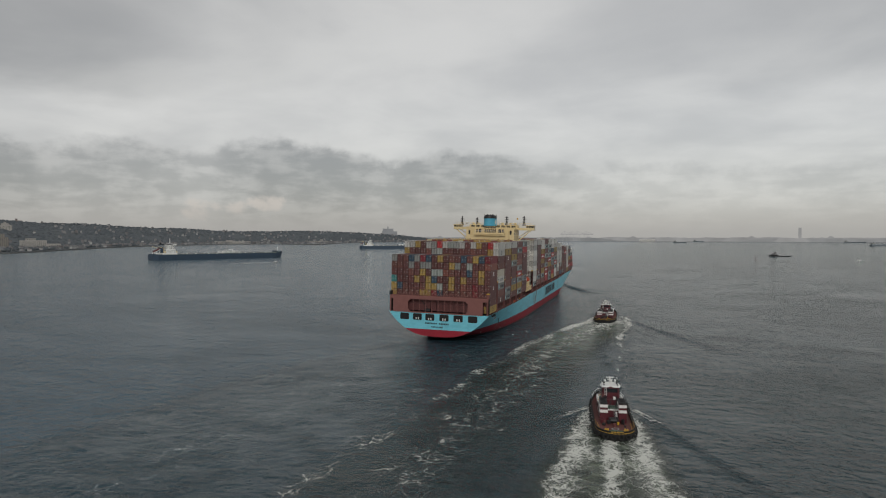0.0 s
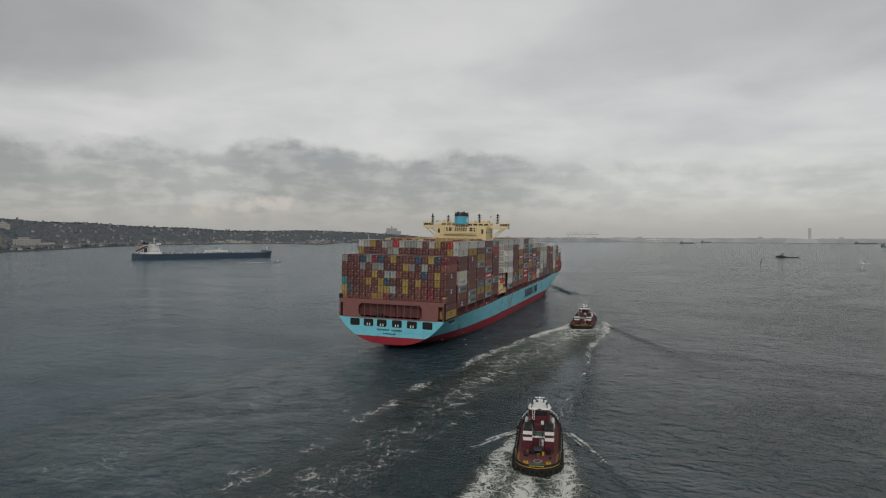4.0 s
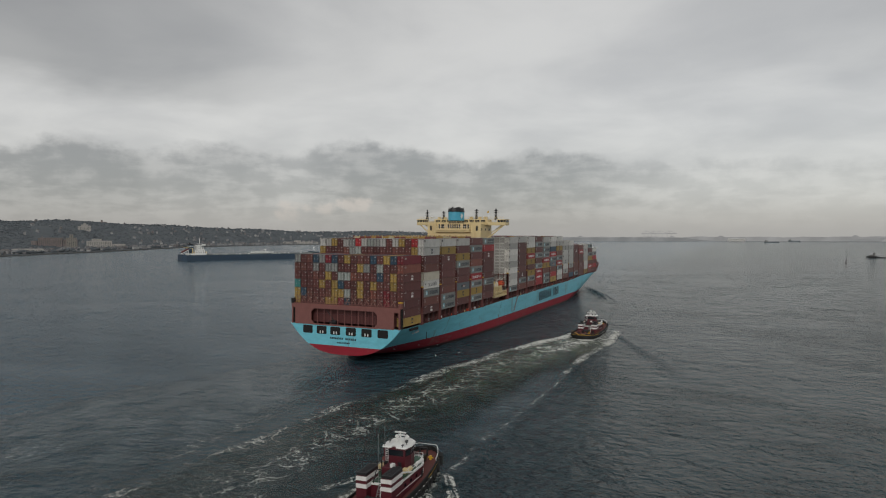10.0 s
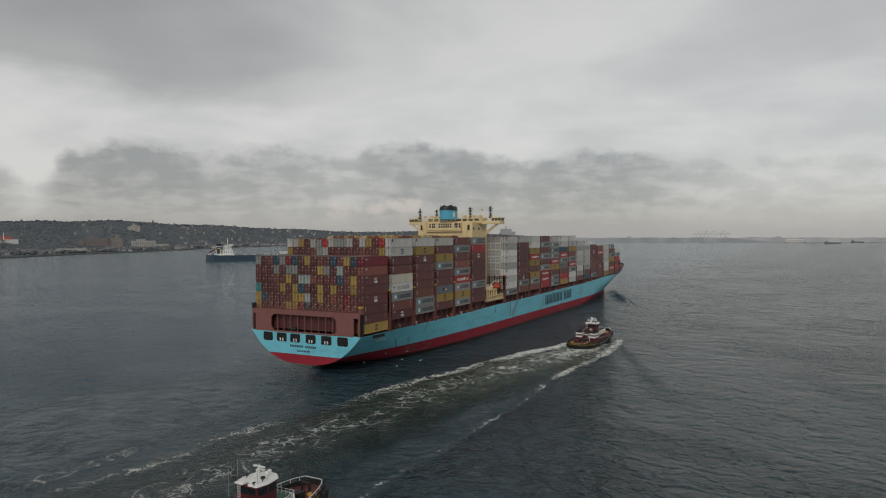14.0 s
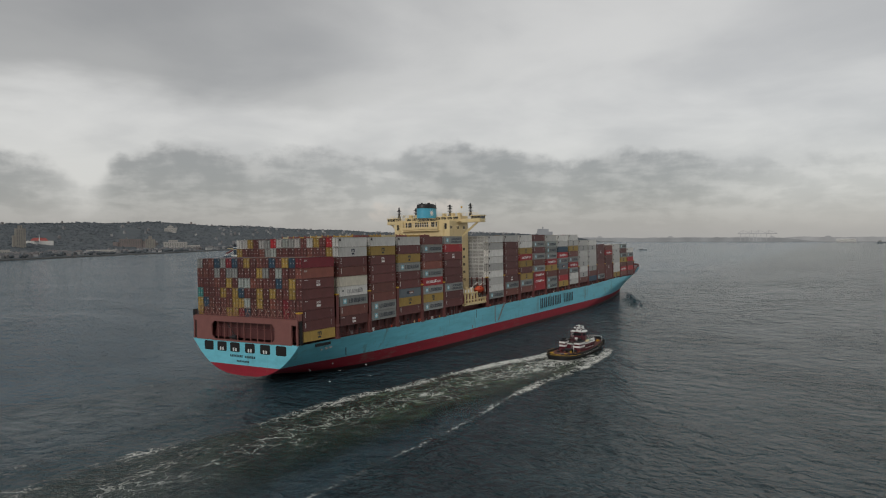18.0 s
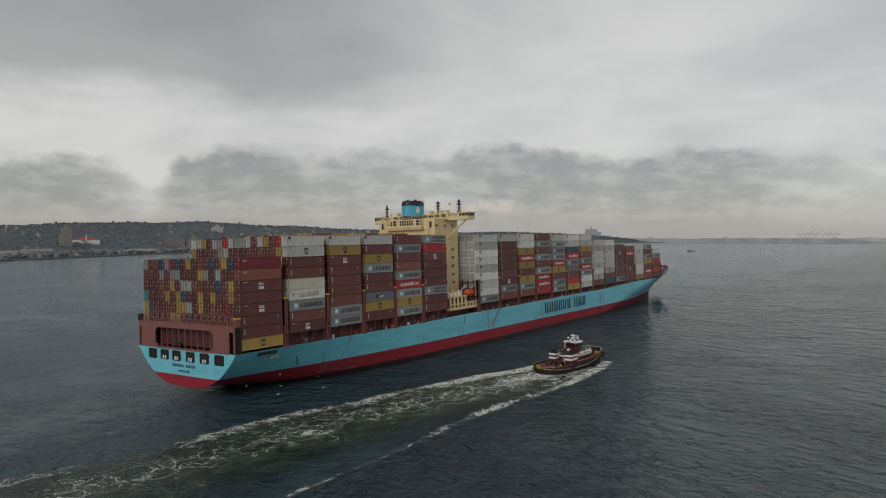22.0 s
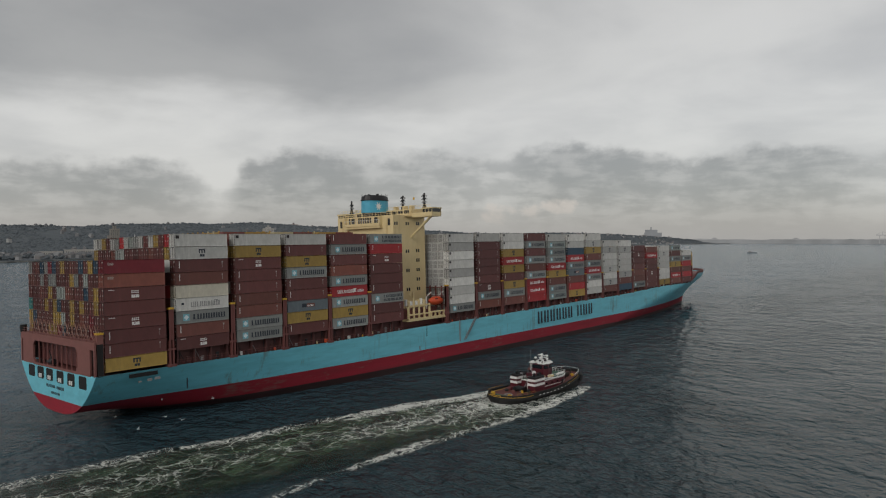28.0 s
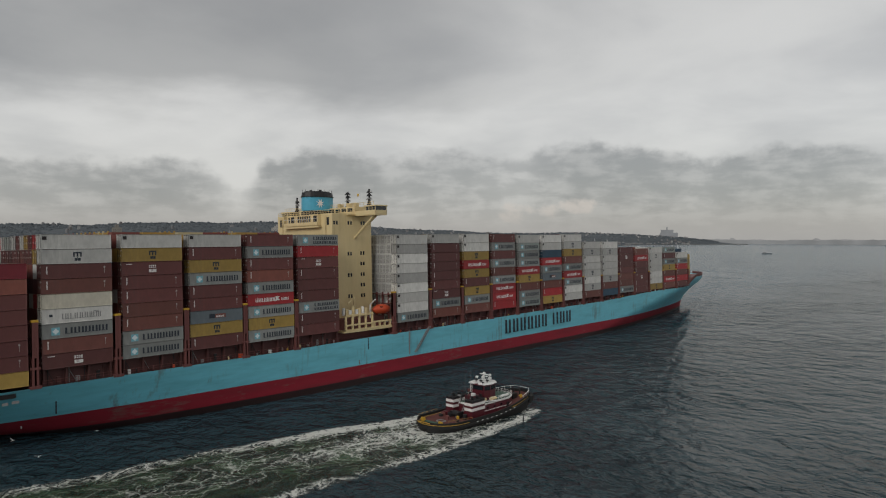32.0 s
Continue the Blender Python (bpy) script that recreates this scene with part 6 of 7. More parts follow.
        part("stern_rail", tubes(*[((s * (tug_half(y) - 0.12), y, tug_sheer(y) + 0.7), (s * (tug_half(y) - 0.12), y, tug_sheer(y) + 1.2), 0.045) for y in (-13.5, -12, -10.5, -9, -7.5)],
                                 ((s * (tug_half(-13.5) - 0.12), -13.5, tug_sheer(-13.5) + 1.2), (s * (tug_half(-7.5) - 0.12), -7.5, tug_sheer(-7.5) + 1.2), 0.05), n=5), HAWSER, t)
        part("wing_door", boxes((s * 1.5 - 0.4, s * 1.5 + 0.4, house_y - 2.62, house_y - 2.56, 4.7, 6.6)), BLACK, ph)
        part("floodlight", tubes(((s * 2.0, house_y - 2.3, hz + 0.25), (s * 2.0, house_y - 2.3, hz + 0.7), 0.05), ((s * 2.0, house_y - 2.5, hz + 0.75), (s * 2.0, house_y - 2.1, hz + 0.75), 0.16), n=7), BLACK, t)
    part("a_frame", tubes(((-1.0, -4.6, 4.6), (-0.5, -4.2, 7.0), 0.1), ((1.0, -4.6, 4.6), (0.5, -4.2, 7.0), 0.1), ((-0.5, -4.2, 7.0), (0.5, -4.2, 7.0), 0.1), n=6), BLACK, t, "black frame between the funnels")
    for o in t.children_recursive:                          # trim to the size of a 33 m tug
        if o.parent == t:
            o.matrix_basis = Matrix.Diagonal((wide, long, 0.86, 1)) @ o.matrix_basis
    return t


tug_near = make_tug("black and maroon harbour tug hung with tyres, twin white-banded funnels", 0.79, 1.03, 1.55, 3.75, -5.98, 4.08, 6.2, 3.3, 9.0, 2.8, True)
tug_far = make_tug("broad black and maroon harbour tug running beside the ship, white-banded funnels", 1.0, 1.08, 1.69, 3.84, -6.1, 3.43, 5.44, 1.6, 8.8, 2.5, False)

# ---- foam and churned water behind the vessels ----
def foam_material(name, deep, milky, slack, thin=1.0):
    """Lacy foam over churned water; the mesh says where there is foam and how churned it is."""
    m = bpy.data.materials.new(name)
    m.use_nodes = True
    nt = m.node_tree
    nt.nodes.clear()
    link = nt.links.new
    out = node(nt, "ShaderNodeOutputMaterial")
    geo = node(nt, "ShaderNodeNewGeometry")
    flat = node(nt, "ShaderNodeMapping")
    flat.inputs["Scale"].default_value = (1, 0.8, 0)
    link(geo.outputs["Position"], flat.inputs[0])
    dens = node(nt, "ShaderNodeAttribute")
    dens.attribute_name = "foam"
    churn = node(nt, "ShaderNodeAttribute")
    churn.attribute_name = "churn"

    def math_(op, a, b=None):
        return calc(nt, op, a, b)
    warp = node(nt, "ShaderNodeTexNoise", Scale=0.13, Detail=5.0, Roughness=0.65)
    link(flat.outputs[0], warp.inputs["Vector"])
    bend = node(nt, "ShaderNodeVectorMath")
    bend.operation = "MULTIPLY_ADD"
    link(warp.outputs["Color"], bend.inputs[0])
    bend.inputs[1].default_value = (11, 11, 0)
    link(flat.outputs[0], bend.inputs[2])

    def threads(scale, power):
        """Thin winding filaments: the middle values of a noise, drawn out to a line."""
        n = node(nt, "ShaderNodeTexNoise", Scale=scale, Detail=4.0, Roughness=0.55, Distortion=0.6)
        link(bend.outputs[0], n.inputs["Vector"])
        off = math_("ABSOLUTE", math_("SUBTRACT", n.outputs[0], 0.5))
        return math_("POWER", math_("MAXIMUM", math_("SUBTRACT", 1.0, math_("MULTIPLY", off, 5.0)), 0.0), power)
    fine = node(nt, "ShaderNodeTexNoise", Scale=1.5, Detail=8.0, Roughness=0.78, Distortion=0.3)
    link(bend.outputs[0], fine.inputs["Vector"])
    patch = node(nt, "ShaderNodeTexNoise", Scale=0.12, Detail=4.0, Roughness=0.6)
    link(flat.outputs[0], patch.inputs["Vector"])
    def cells(scale, width):
        """Foam gathered along the edges between upwelling cells."""
        n = node(nt, "ShaderNodeTexVoronoi", Scale=scale)
        n.feature = "DISTANCE_TO_EDGE"
        link(bend.outputs[0], n.inputs["Vector"])
        return remap(nt, n.outputs["Distance"], width, 0.0)
    net = math_("MAXIMUM", math_("MAXIMUM", math_("MULTIPLY", cells(0.27, 0.10), 0.95), math_("MULTIPLY", threads(0.4, 6.0), 0.85)), math_("MULTIPLY", cells(0.9, 0.16), 0.7))
    mixn = math_("ADD", math_("ADD", math_("MULTIPLY", net, 0.5), math_("MULTIPLY", fine.outputs[0], 0.75)), math_("MULTIPLY", patch.outputs[0], 0.5))
    over = math_("SUBTRACT", mixn, math_("SUBTRACT", 1.50, math_("MULTIPLY", dens.outputs["Fac"], 0.74)))
    lace = math_("MULTIPLY", remap(nt, over, -0.06, 0.32), 0.93)
    veil = math_("MULTIPLY", remap(nt, over, -0.22, 0.30), 0.2)
    alpha = math_("MULTIPLY", math_("MAXIMUM", lace, veil), math_("MINIMUM", math_("MULTIPLY", dens.outputs["Fac"], 6.0), 1.0))
    foam = node(nt, "ShaderNodeBsdfPrincipled", Roughness=0.8)
    foam.inputs["Base Color"].default_value = (0.70, 0.71, 0.66, 1)
    bpf = node(nt, "ShaderNodeBump", Strength=0.8, Distance=0.4)
    link(fine.outputs[0], bpf.inputs["Height"])
    link(bpf.outputs[0], foam.inputs["Normal"])
    sea = node(nt, "ShaderNodeBsdfPrincipled", Roughness=0.16)
    sea.inputs["IOR"].default_value = 1.33
    roll = node(nt, "ShaderNodeTexNoise", Scale=0.16, Detail=5.0, Roughness=0.6, Distortion=1.0)
    link(bend.outputs[0], roll.inputs["Vector"])
    link(blend(nt, math_("MULTIPLY", remap(nt, roll.outputs[0], 0.42, 0.66), churn.outputs["Fac"]), deep, milky), sea.inputs["Base Color"])
    if slack < 1:
        link(water_bump(nt, RIPPLES, slack), sea.inputs["Normal"])
    else:
        w1 = node(nt, "ShaderNodeTexNoise", Scale=0.22, Detail=6.0, Roughness=0.6, Distortion=0.8)
        link(flat.outputs[0], w1.inputs["Vector"])
        bps = node(nt, "ShaderNodeBump", Strength=1.0, Distance=2.8)
        link(w1.outputs[0], bps.inputs["Height"])
        link(bps.outputs[0], sea.inputs["Normal"])
    clear = node(nt, "ShaderNodeBsdfTransparent")
    m1 = node(nt, "ShaderNodeMixShader")
    link(math_("MULTIPLY", churn.outputs["Fac"], remap(nt, patch.outputs[0], 0.3, 0.55, 1.0 - 0.7 * (thin < 1), 1.0)), m1.inputs[0])
    link(clear.outputs[0], m1.inputs[1])
    link(sea.outputs[0], m1.inputs[2])
    m2 = node(nt, "ShaderNodeMixShader")
    link(alpha, m2.inputs[0])
    link(m1.outputs[0], m2.inputs[1])
    link(foam.outputs[0], m2.inputs[2])
    link(m2.outputs[0], out.inputs[0])
    return m


FOAM = foam_material("wake_foam", (0.011, 0.024, 0.014), (0.060, 0.104, 0.054), 1.0)
RACE = foam_material("propeller_race", (0.040, 0.056, 0.044), (0.17, 0.20, 0.15), 1.0)
SLICK = foam_material("smoothed_water", (0.022, 0.052, 0.070), (0.03, 0.06, 0.072), 0.35, 0.5)


def make_wake(rows, label, height, rim=3.2, across=30, shift=False, jet=False, mat=None):
    """A strip of foam: rows of y, left x, right x, foam at its rims, foam inside, churn."""
    dense = []
    for a, b in zip(rows, rows[1:]):
        n = max(2, int(abs(a[0] - b[0]) / 4))
        dense += [[p + (q - p) * k / n for p, q in zip(a, b)] for k in range(n)]
    dense.append(list(rows[-1]))
    verts, faces, den, chu = [], [], [], []
    for i, (y, xl, xr, edge, core, ch) in enumerate(dense):
        wob = [min(1.0, rim / 3) * (2.2 * noise.noise((0.045 * y, q, height * 9)) + 0.9 * noise.noise((0.17 * y, q, 2))) for q in (3.1, 9.7)]
        torn = [clamp(0.98 + 0.45 * noise.noise((0.09 * y, q, 5)), 0.75, 1.12) if y < 70 else 1.0 for q in (1.3, 6.2)]
        l, r = xl - rim + wob[0], xr + rim + wob[1]
        for k in range(across + 1):
            c = k / across
            x = l + (r - l) * c
            verts.append((x, y, height))
            d = min(x - l, r - x)
            old = smooth(70, -20, y) if shift else 0.0           # older foam gathers to one side
            rimf = math.exp(-((d - rim) / (((1.6 if shift else 0.75) if c < 0.5 else 1.1 - 0.7 * old) * rim)) ** 2)
            inner = smooth(0.4 * rim, 1.4 * rim, d)
            left = torn[0] if c < 0.5 else 1.0 * torn[1]
            mid = (1 - old) * (0.72 + 0.28 * math.exp(-((c - 0.5) / 0.16) ** 2)) + old * (0.5 + 0.6 * math.exp(-((c - 0.34) / 0.25) ** 2))
            if jet:                                              # the propeller race: a bright streak between milky lanes and broken sides
                q = abs(2 * c - 1) + 0.09 * noise.noise((0.3 * y, c * 3, 4))
                race = 0.58 * math.exp(-(q / 0.12) ** 2) + 0.52 * math.exp(-((q - 0.6) / 0.28) ** 2) + 0.54
                den.append(core * race * smooth(1.06, 0.5, q) * (1.0 + 0.3 * noise.noise((0.12 * y, c * 4, 8))))
                chu.append(ch * smooth(0.95, 0.55, q))
                continue
            den.append(max(edge * rimf * left * (0.86 + 0.16 * smooth(70, 30, y) if shift and c > 0.5 else 1.0), core * inner * mid) * smooth(0, 0.5 * rim, d))
            chu.append(ch * smooth(0.3 * rim, 1.9 * rim, d) * (1 - old * smooth(0.6, 0.82, c)))
    w = across + 1
    for i in range(len(dense) - 1):
        for k in range(across):
            faces.append((i * w + k, (i + 1) * w + k, (i + 1) * w + k + 1, i * w + k + 1))
    me = bpy.data.meshes.new("wake")
    me.from_pydata(verts, [], faces)
    for name, values in (("foam", den), ("churn", chu)):
        me.attributes.new(name, "FLOAT", "POINT").data.foreach_set("value", values)
    me.materials.append(mat or FOAM)
    ob = new("wake", me)
    return tagged(ob, label, "wake", kind="stuff")


wake_far = make_wake([(109.5, 66.0, 68.5, 0, 0, 0), (107, 63.8, 71.8, 1.15, 0.6, 0.0), (101, 61.2, 74.0, 1.25, 0.8, 0.1), (92, 59.0, 76.0, 1.3, 1.05, 0.3), (83, 57.5, 77.0, 1.3, 1.2, 0.5),
                      (76, 55.5, 77.0, 1.28, 1.12, 0.75), (68, 52.5, 76.6, 1.2, 1.0, 0.9), (56, 49, 75.6, 1.12, 0.90, 1.0), (40, 45.5, 75.0, 1.04, 0.80, 1.0), (20, 42.5, 75, 0.94, 0.72, 0.97),
                      (0, 39.5, 75.5, 0.86, 0.68, 0.86), (-25, 37, 76, 0.82, 0.65, 0.62), (-60, 34, 76.5, 0.78, 0.62, 0.4), (-100, 31.5, 77, 0.72, 0.58, 0.25),
                      (-160, 27, 74, 0.70, 0.58, 0.2), (-240, 20, 76, 0.62, 0.52, 0.05), (-300, 16, 78, 0, 0, 0)],
                     "white lacy foam and green churned water trailing behind a tug", 0.05, shift=True)
wake_near = make_wake([(-85, 72, 75, 0, 0, 0), (-90, 69, 78.5, 1, 0.75, 0), (-98, 66.5, 81.5, 1, 0.98, 0.3), (-110, 64.5, 84.5, 1, 1.1, 0.7), (-119, 63.5, 86.5, 1, 1.12, 0.9),
                       (-130, 63, 88.5, 1, 1.08, 0.95), (-145, 62, 91, 1, 1.02, 0.9), (-165, 60, 95, 1, 0.92, 0.8), (-200, 55, 102, 1, 0.8, 0.6), (-250, 50, 110, 0, 0, 0)],
                      "broad foam and milky race thrown up behind a tug", 0.09, rim=1.4, across=60, jet=True, mat=RACE)
wake_slick = make_wake([(66, 58, 70, 0, 0, 0), (40, 54, 75, 0, 0, 0.7), (0, 52, 77, 0, 0, 0.85), (-60, 46, 79, 0, 0, 0.8), (-140, 36, 82, 0, 0, 0.5), (-220, 30, 84, 0, 0, 0)],
                       "smooth paler water left between the foam lines", 0.035, rim=3, mat=SLICK)
bow_arms = [make_wake([(-88, 74 + s * 2.0 - 0.2, 74 + s * 2.0 + 0.2, 0, 0, 0), (-91, 74 + s * 5.2 - 0.5, 74 + s * 5.2 + 0.5, 1.1, 0.9, 0), (-98, 74 + s * 9.0 - 0.7, 74 + s * 9.0 + 0.7, 1.0, 0.8, 0),
                       (-106, 74 + s * 12.5 - 0.8, 74 + s * 12.5 + 0.8, 0.85, 0.7, 0), (-114, 74 + s * 15.5 - 0.8, 74 + s * 15.5 + 0.8, 0, 0, 0)],
                      "thin breaking crest running out from a tug's bow", 0.07, rim=0.8, across=10) for s in (-1, 1)]
wake_ship = make_wake([(6, -12, 12, 0, 0, 0), (-4, -15, 15, 0.5, 0.4, 0.5), (-30, -24, 18, 0.58, 0.48, 0.8), (-80, -34, 22, 0.60, 0.52, 0.85), (-160, -42, 24, 0.58, 0.52, 0.8),
                       (-260, -48, 26, 0.56, 0.5, 0.6), (-330, -52, 28, 0, 0, 0)], "smooth pale wake with thin foam streaks behind the ship", 0.025, rim=6, mat=SLICK)
crests_far = [make_wavelets(1, "short steep crests running out from a tug's bow", (66.6, 9, 98), (2.5, 6.2), 16, 0.075, 6, 1.0)]
crests_near = [make_wavelets(q, "short steep crests running out from a tug's bow", (74.6, 8, -97), (2.2, 5.0), 10, 0.13, 4.5, 0.9) for q in (-1, 1)]
swell_ship = [make_wavelets(1, "short steep crests thrown off the bow"), make_wavelets(-1, "short steep crests thrown off the bow"), make_swell((10, 362), 199, 300, 3, 4.2, 0.26, "low bow wave running out from the ship"), make_swell((-10, 362), 155, 330, 3, 4.2, 0.3, "low bow wave running out from the ship")]


# ---- anchored tankers ----
TANKER_BLUE = material("tanker_blue", (0.030, 0.055, 0.088), 0.5, grain=0.12, grain_scale=0.2, stain=0.4, stain_scale=0.05, stain_color=(0.03, 0.04, 0.05))
TANKER_DECK = paint("tanker_deck", (0.10, 0.13, 0.11), 0.7)


def make_tanker():
    t = thing("tanker", "long dark blue tanker lying at anchor with a white house aft", "ship", "anchored tankers")
    def half(y, z):
        b = 21.0 * clamp((y + 1.0) / 16 + 0.55) * clamp((251 - y) / 30) ** 0.5 if y < 251 else 0.0
        return b
    def top(y):
        return 9.6 + 2.4 * smooth(232, 246, y) + 0.8 * smooth(30, 0, y)
    bm = bmesh.new()
    rings = []
    for f in (-1.0, 0.3, 0.6, 1.0):
        ys = [250.9 * k / 40 for k in range(41)]
        pts = [(half(y, f * 12), y + max(f, 0) * 3 * smooth(220, 251, y), f if f < 0 else f * top(y)) for y in ys]
        rings.append(pts + [(-x, y, z) for x, y, z in pts[::-1]])
    bands(bm, rings)
    part("hull", bm, TANKER_BLUE, t, "dark blue hull")
    bm = bmesh.new()
    bm.faces.new([bm.verts.new((x * 0.99, y, z - 0.5)) for x, y, z in rings[-1]])
    part("deck", bm, TANKER_DECK, t, "grey-green deck")
    h = part("house", boxes((-17, 17, 14, 40, 9.4, 12.4), (-14, 14, 22, 38, 12.4, 18.5), (-11, 11, 27, 37, 18.5, 25.5)), WHITE, t, "white accommodation block, stepped")
    part("bridge", boxes((-20.5, 20.5, 31, 37.2, 25.5, 28.2)), WHITE, h)
    part("bridge_windows", boxes((-20, 20, 37.15, 37.3, 26.6, 27.7), (-20, 20, 30.9, 31.05, 26.6, 27.7)), GLASS, h)
    for z in (13.4, 16.0):
        for k in range(8):
            part("window", boxes((-12.6 + k * 3.3, -11.5 + k * 3.3, 21.9, 22.1, z, z + 1.2)), GLASS, h)
        for k in range(4):
            part("window", boxes((13.9, 14.1, 24 + k * 3.6, 25.1 + k * 3.6, z, z + 1.2)), GLASS, h)
    for z in (19.6, 22.4):
        for k in range(3):
            part("window", boxes((10.9, 11.1, 28.5 + k * 3, 29.5 + k * 3, z, z + 1.2)), GLASS, h)
    for y in (18, 20.5, 40.5):
        part("deck_house_vent", tubes(((13, y, 12.4), (13, y, 15.2), 0.8), n=8), CREAM, h)
    f = part("funnel", boxes((-5, 5, 14.2, 21.5, 12.4, 27), bevel=0.9), TANKER_BLUE, t, "dark funnel with pale band and black top")
    part("funnel_top", boxes((-5.1, 5.1, 14.1, 21.6, 27, 28.4)), BLACK, f)
    part("funnel_band", boxes((-5.1, 5.1, 14.1, 21.6, 24.0, 25.0)), WHITE, f)
    for x in (-2.5, 0, 2.5):
        part("exhaust_pipe", tubes(((x, 17, 28.4), (x, 16.2, 30.6), 0.5), n=8), BLACK, f)
    for s in (-1, 1):
        part("sheer_rail", tubes(((s * 20.7, 22, 9.9), (s * 20.7, 222, 9.9), 0.2)), BOX["sage"], t, "pale rail along the deck edge")
    for y in (60, 76, 100, 116, 172, 190, 214):
        part("tank_hatch", tubes(((9, y, 9.2), (9, y, 11.0), 1.5), n=10), WHITE, t)
        part("tank_hatch", tubes(((-9, y, 9.2), (-9, y, 11.0), 1.5), n=10), WHITE, t)
    for s in (-1, 1):
        part("stores_crane", tubes(((s * 13, 18, 12), (s * 13, 18, 21), 0.7), ((s * 13, 18, 20.5), (s * 15, 7, 23.5), 0.4)), CREAM, t)
        part("bow_bulwark", boxes((s * 6 - 5, s * 6 + 5, 238, 240, 11, 13.2)), TANKER_BLUE, t)
    part("mast", tubes(((0, 33, 29), (0, 33, 38), 0.5), ((-4, 33, 34), (4, 33, 34), 0.25)), WHITE, t)
    part("boat_ramp", tubes(((7.4, 13, 19), (7.4, -1, 11.6), 0.35), ((10.6, 13, 19), (10.6, -1, 11.6), 0.35), ((7.4, 12, 9.4), (7.4, 12, 18.5), 0.35), ((10.6, 12, 9.4), (10.6, 12, 18.5), 0.35), ((9, 3, 9.4), (9, 3, 13.6), 0.35)), WHITE, t)
    part("freefall_boat", tubes(((9, 12, 20), (9, 9, 18.6), 1.2), ((9, 10, 19), (9, 1, 14.2), 1.8), n=10), BOX["dark"], t, "dark red free-fall lifeboat on a sloping ramp")
    for x in (-3, -1, 1, 3):
        part("deck_pipe", tubes(((x, 48, 10.4), (x, 235, 10.4), 0.5)), STEEL, t)
    for y in (128, 138, 148, 158):
        part("manifold", boxes((-14, 14, y - 0.8, y + 0.8, 10.6, 12.6)), WHITE, t)
    part("manifold_frame", tubes(((-10, 126, 9), (-10, 126, 14), 0.4), ((10, 126, 9), (10, 126, 14), 0.4), ((-10, 160, 9), (-10, 160, 14), 0.4), ((10, 160, 9), (10, 160, 14), 0.4),
                                 ((-10, 126, 14), (-10, 160, 14), 0.4), ((10, 126, 14), (10, 160, 14), 0.4)), WHITE, t)
    for y in (66, 92, 182, 208):
        for x in (-6, 6):
            part("deck_vent", tubes(((x, y, 9.2), (x, y, 12.2), 0.7), n=8), STEEL, t)
    part("foremast", tubes(((0, 244, 11), (0, 244, 21), 0.4), ((-2, 244, 18), (2, 244, 18), 0.2)), WHITE, t)
    part("hose_crane", tubes(((0, 150, 9), (0, 150, 18), 0.8), ((0, 150, 17.5), (9, 138, 16), 0.4)), WHITE, t)
    return t


tanker = make_tanker()
tanker.matrix_basis = pose(-744, 724, 0, 0, 0, -31.2)
second_tanker = copy_thing(tanker, pose(-790, 1735, 0, 0, 0, -62))


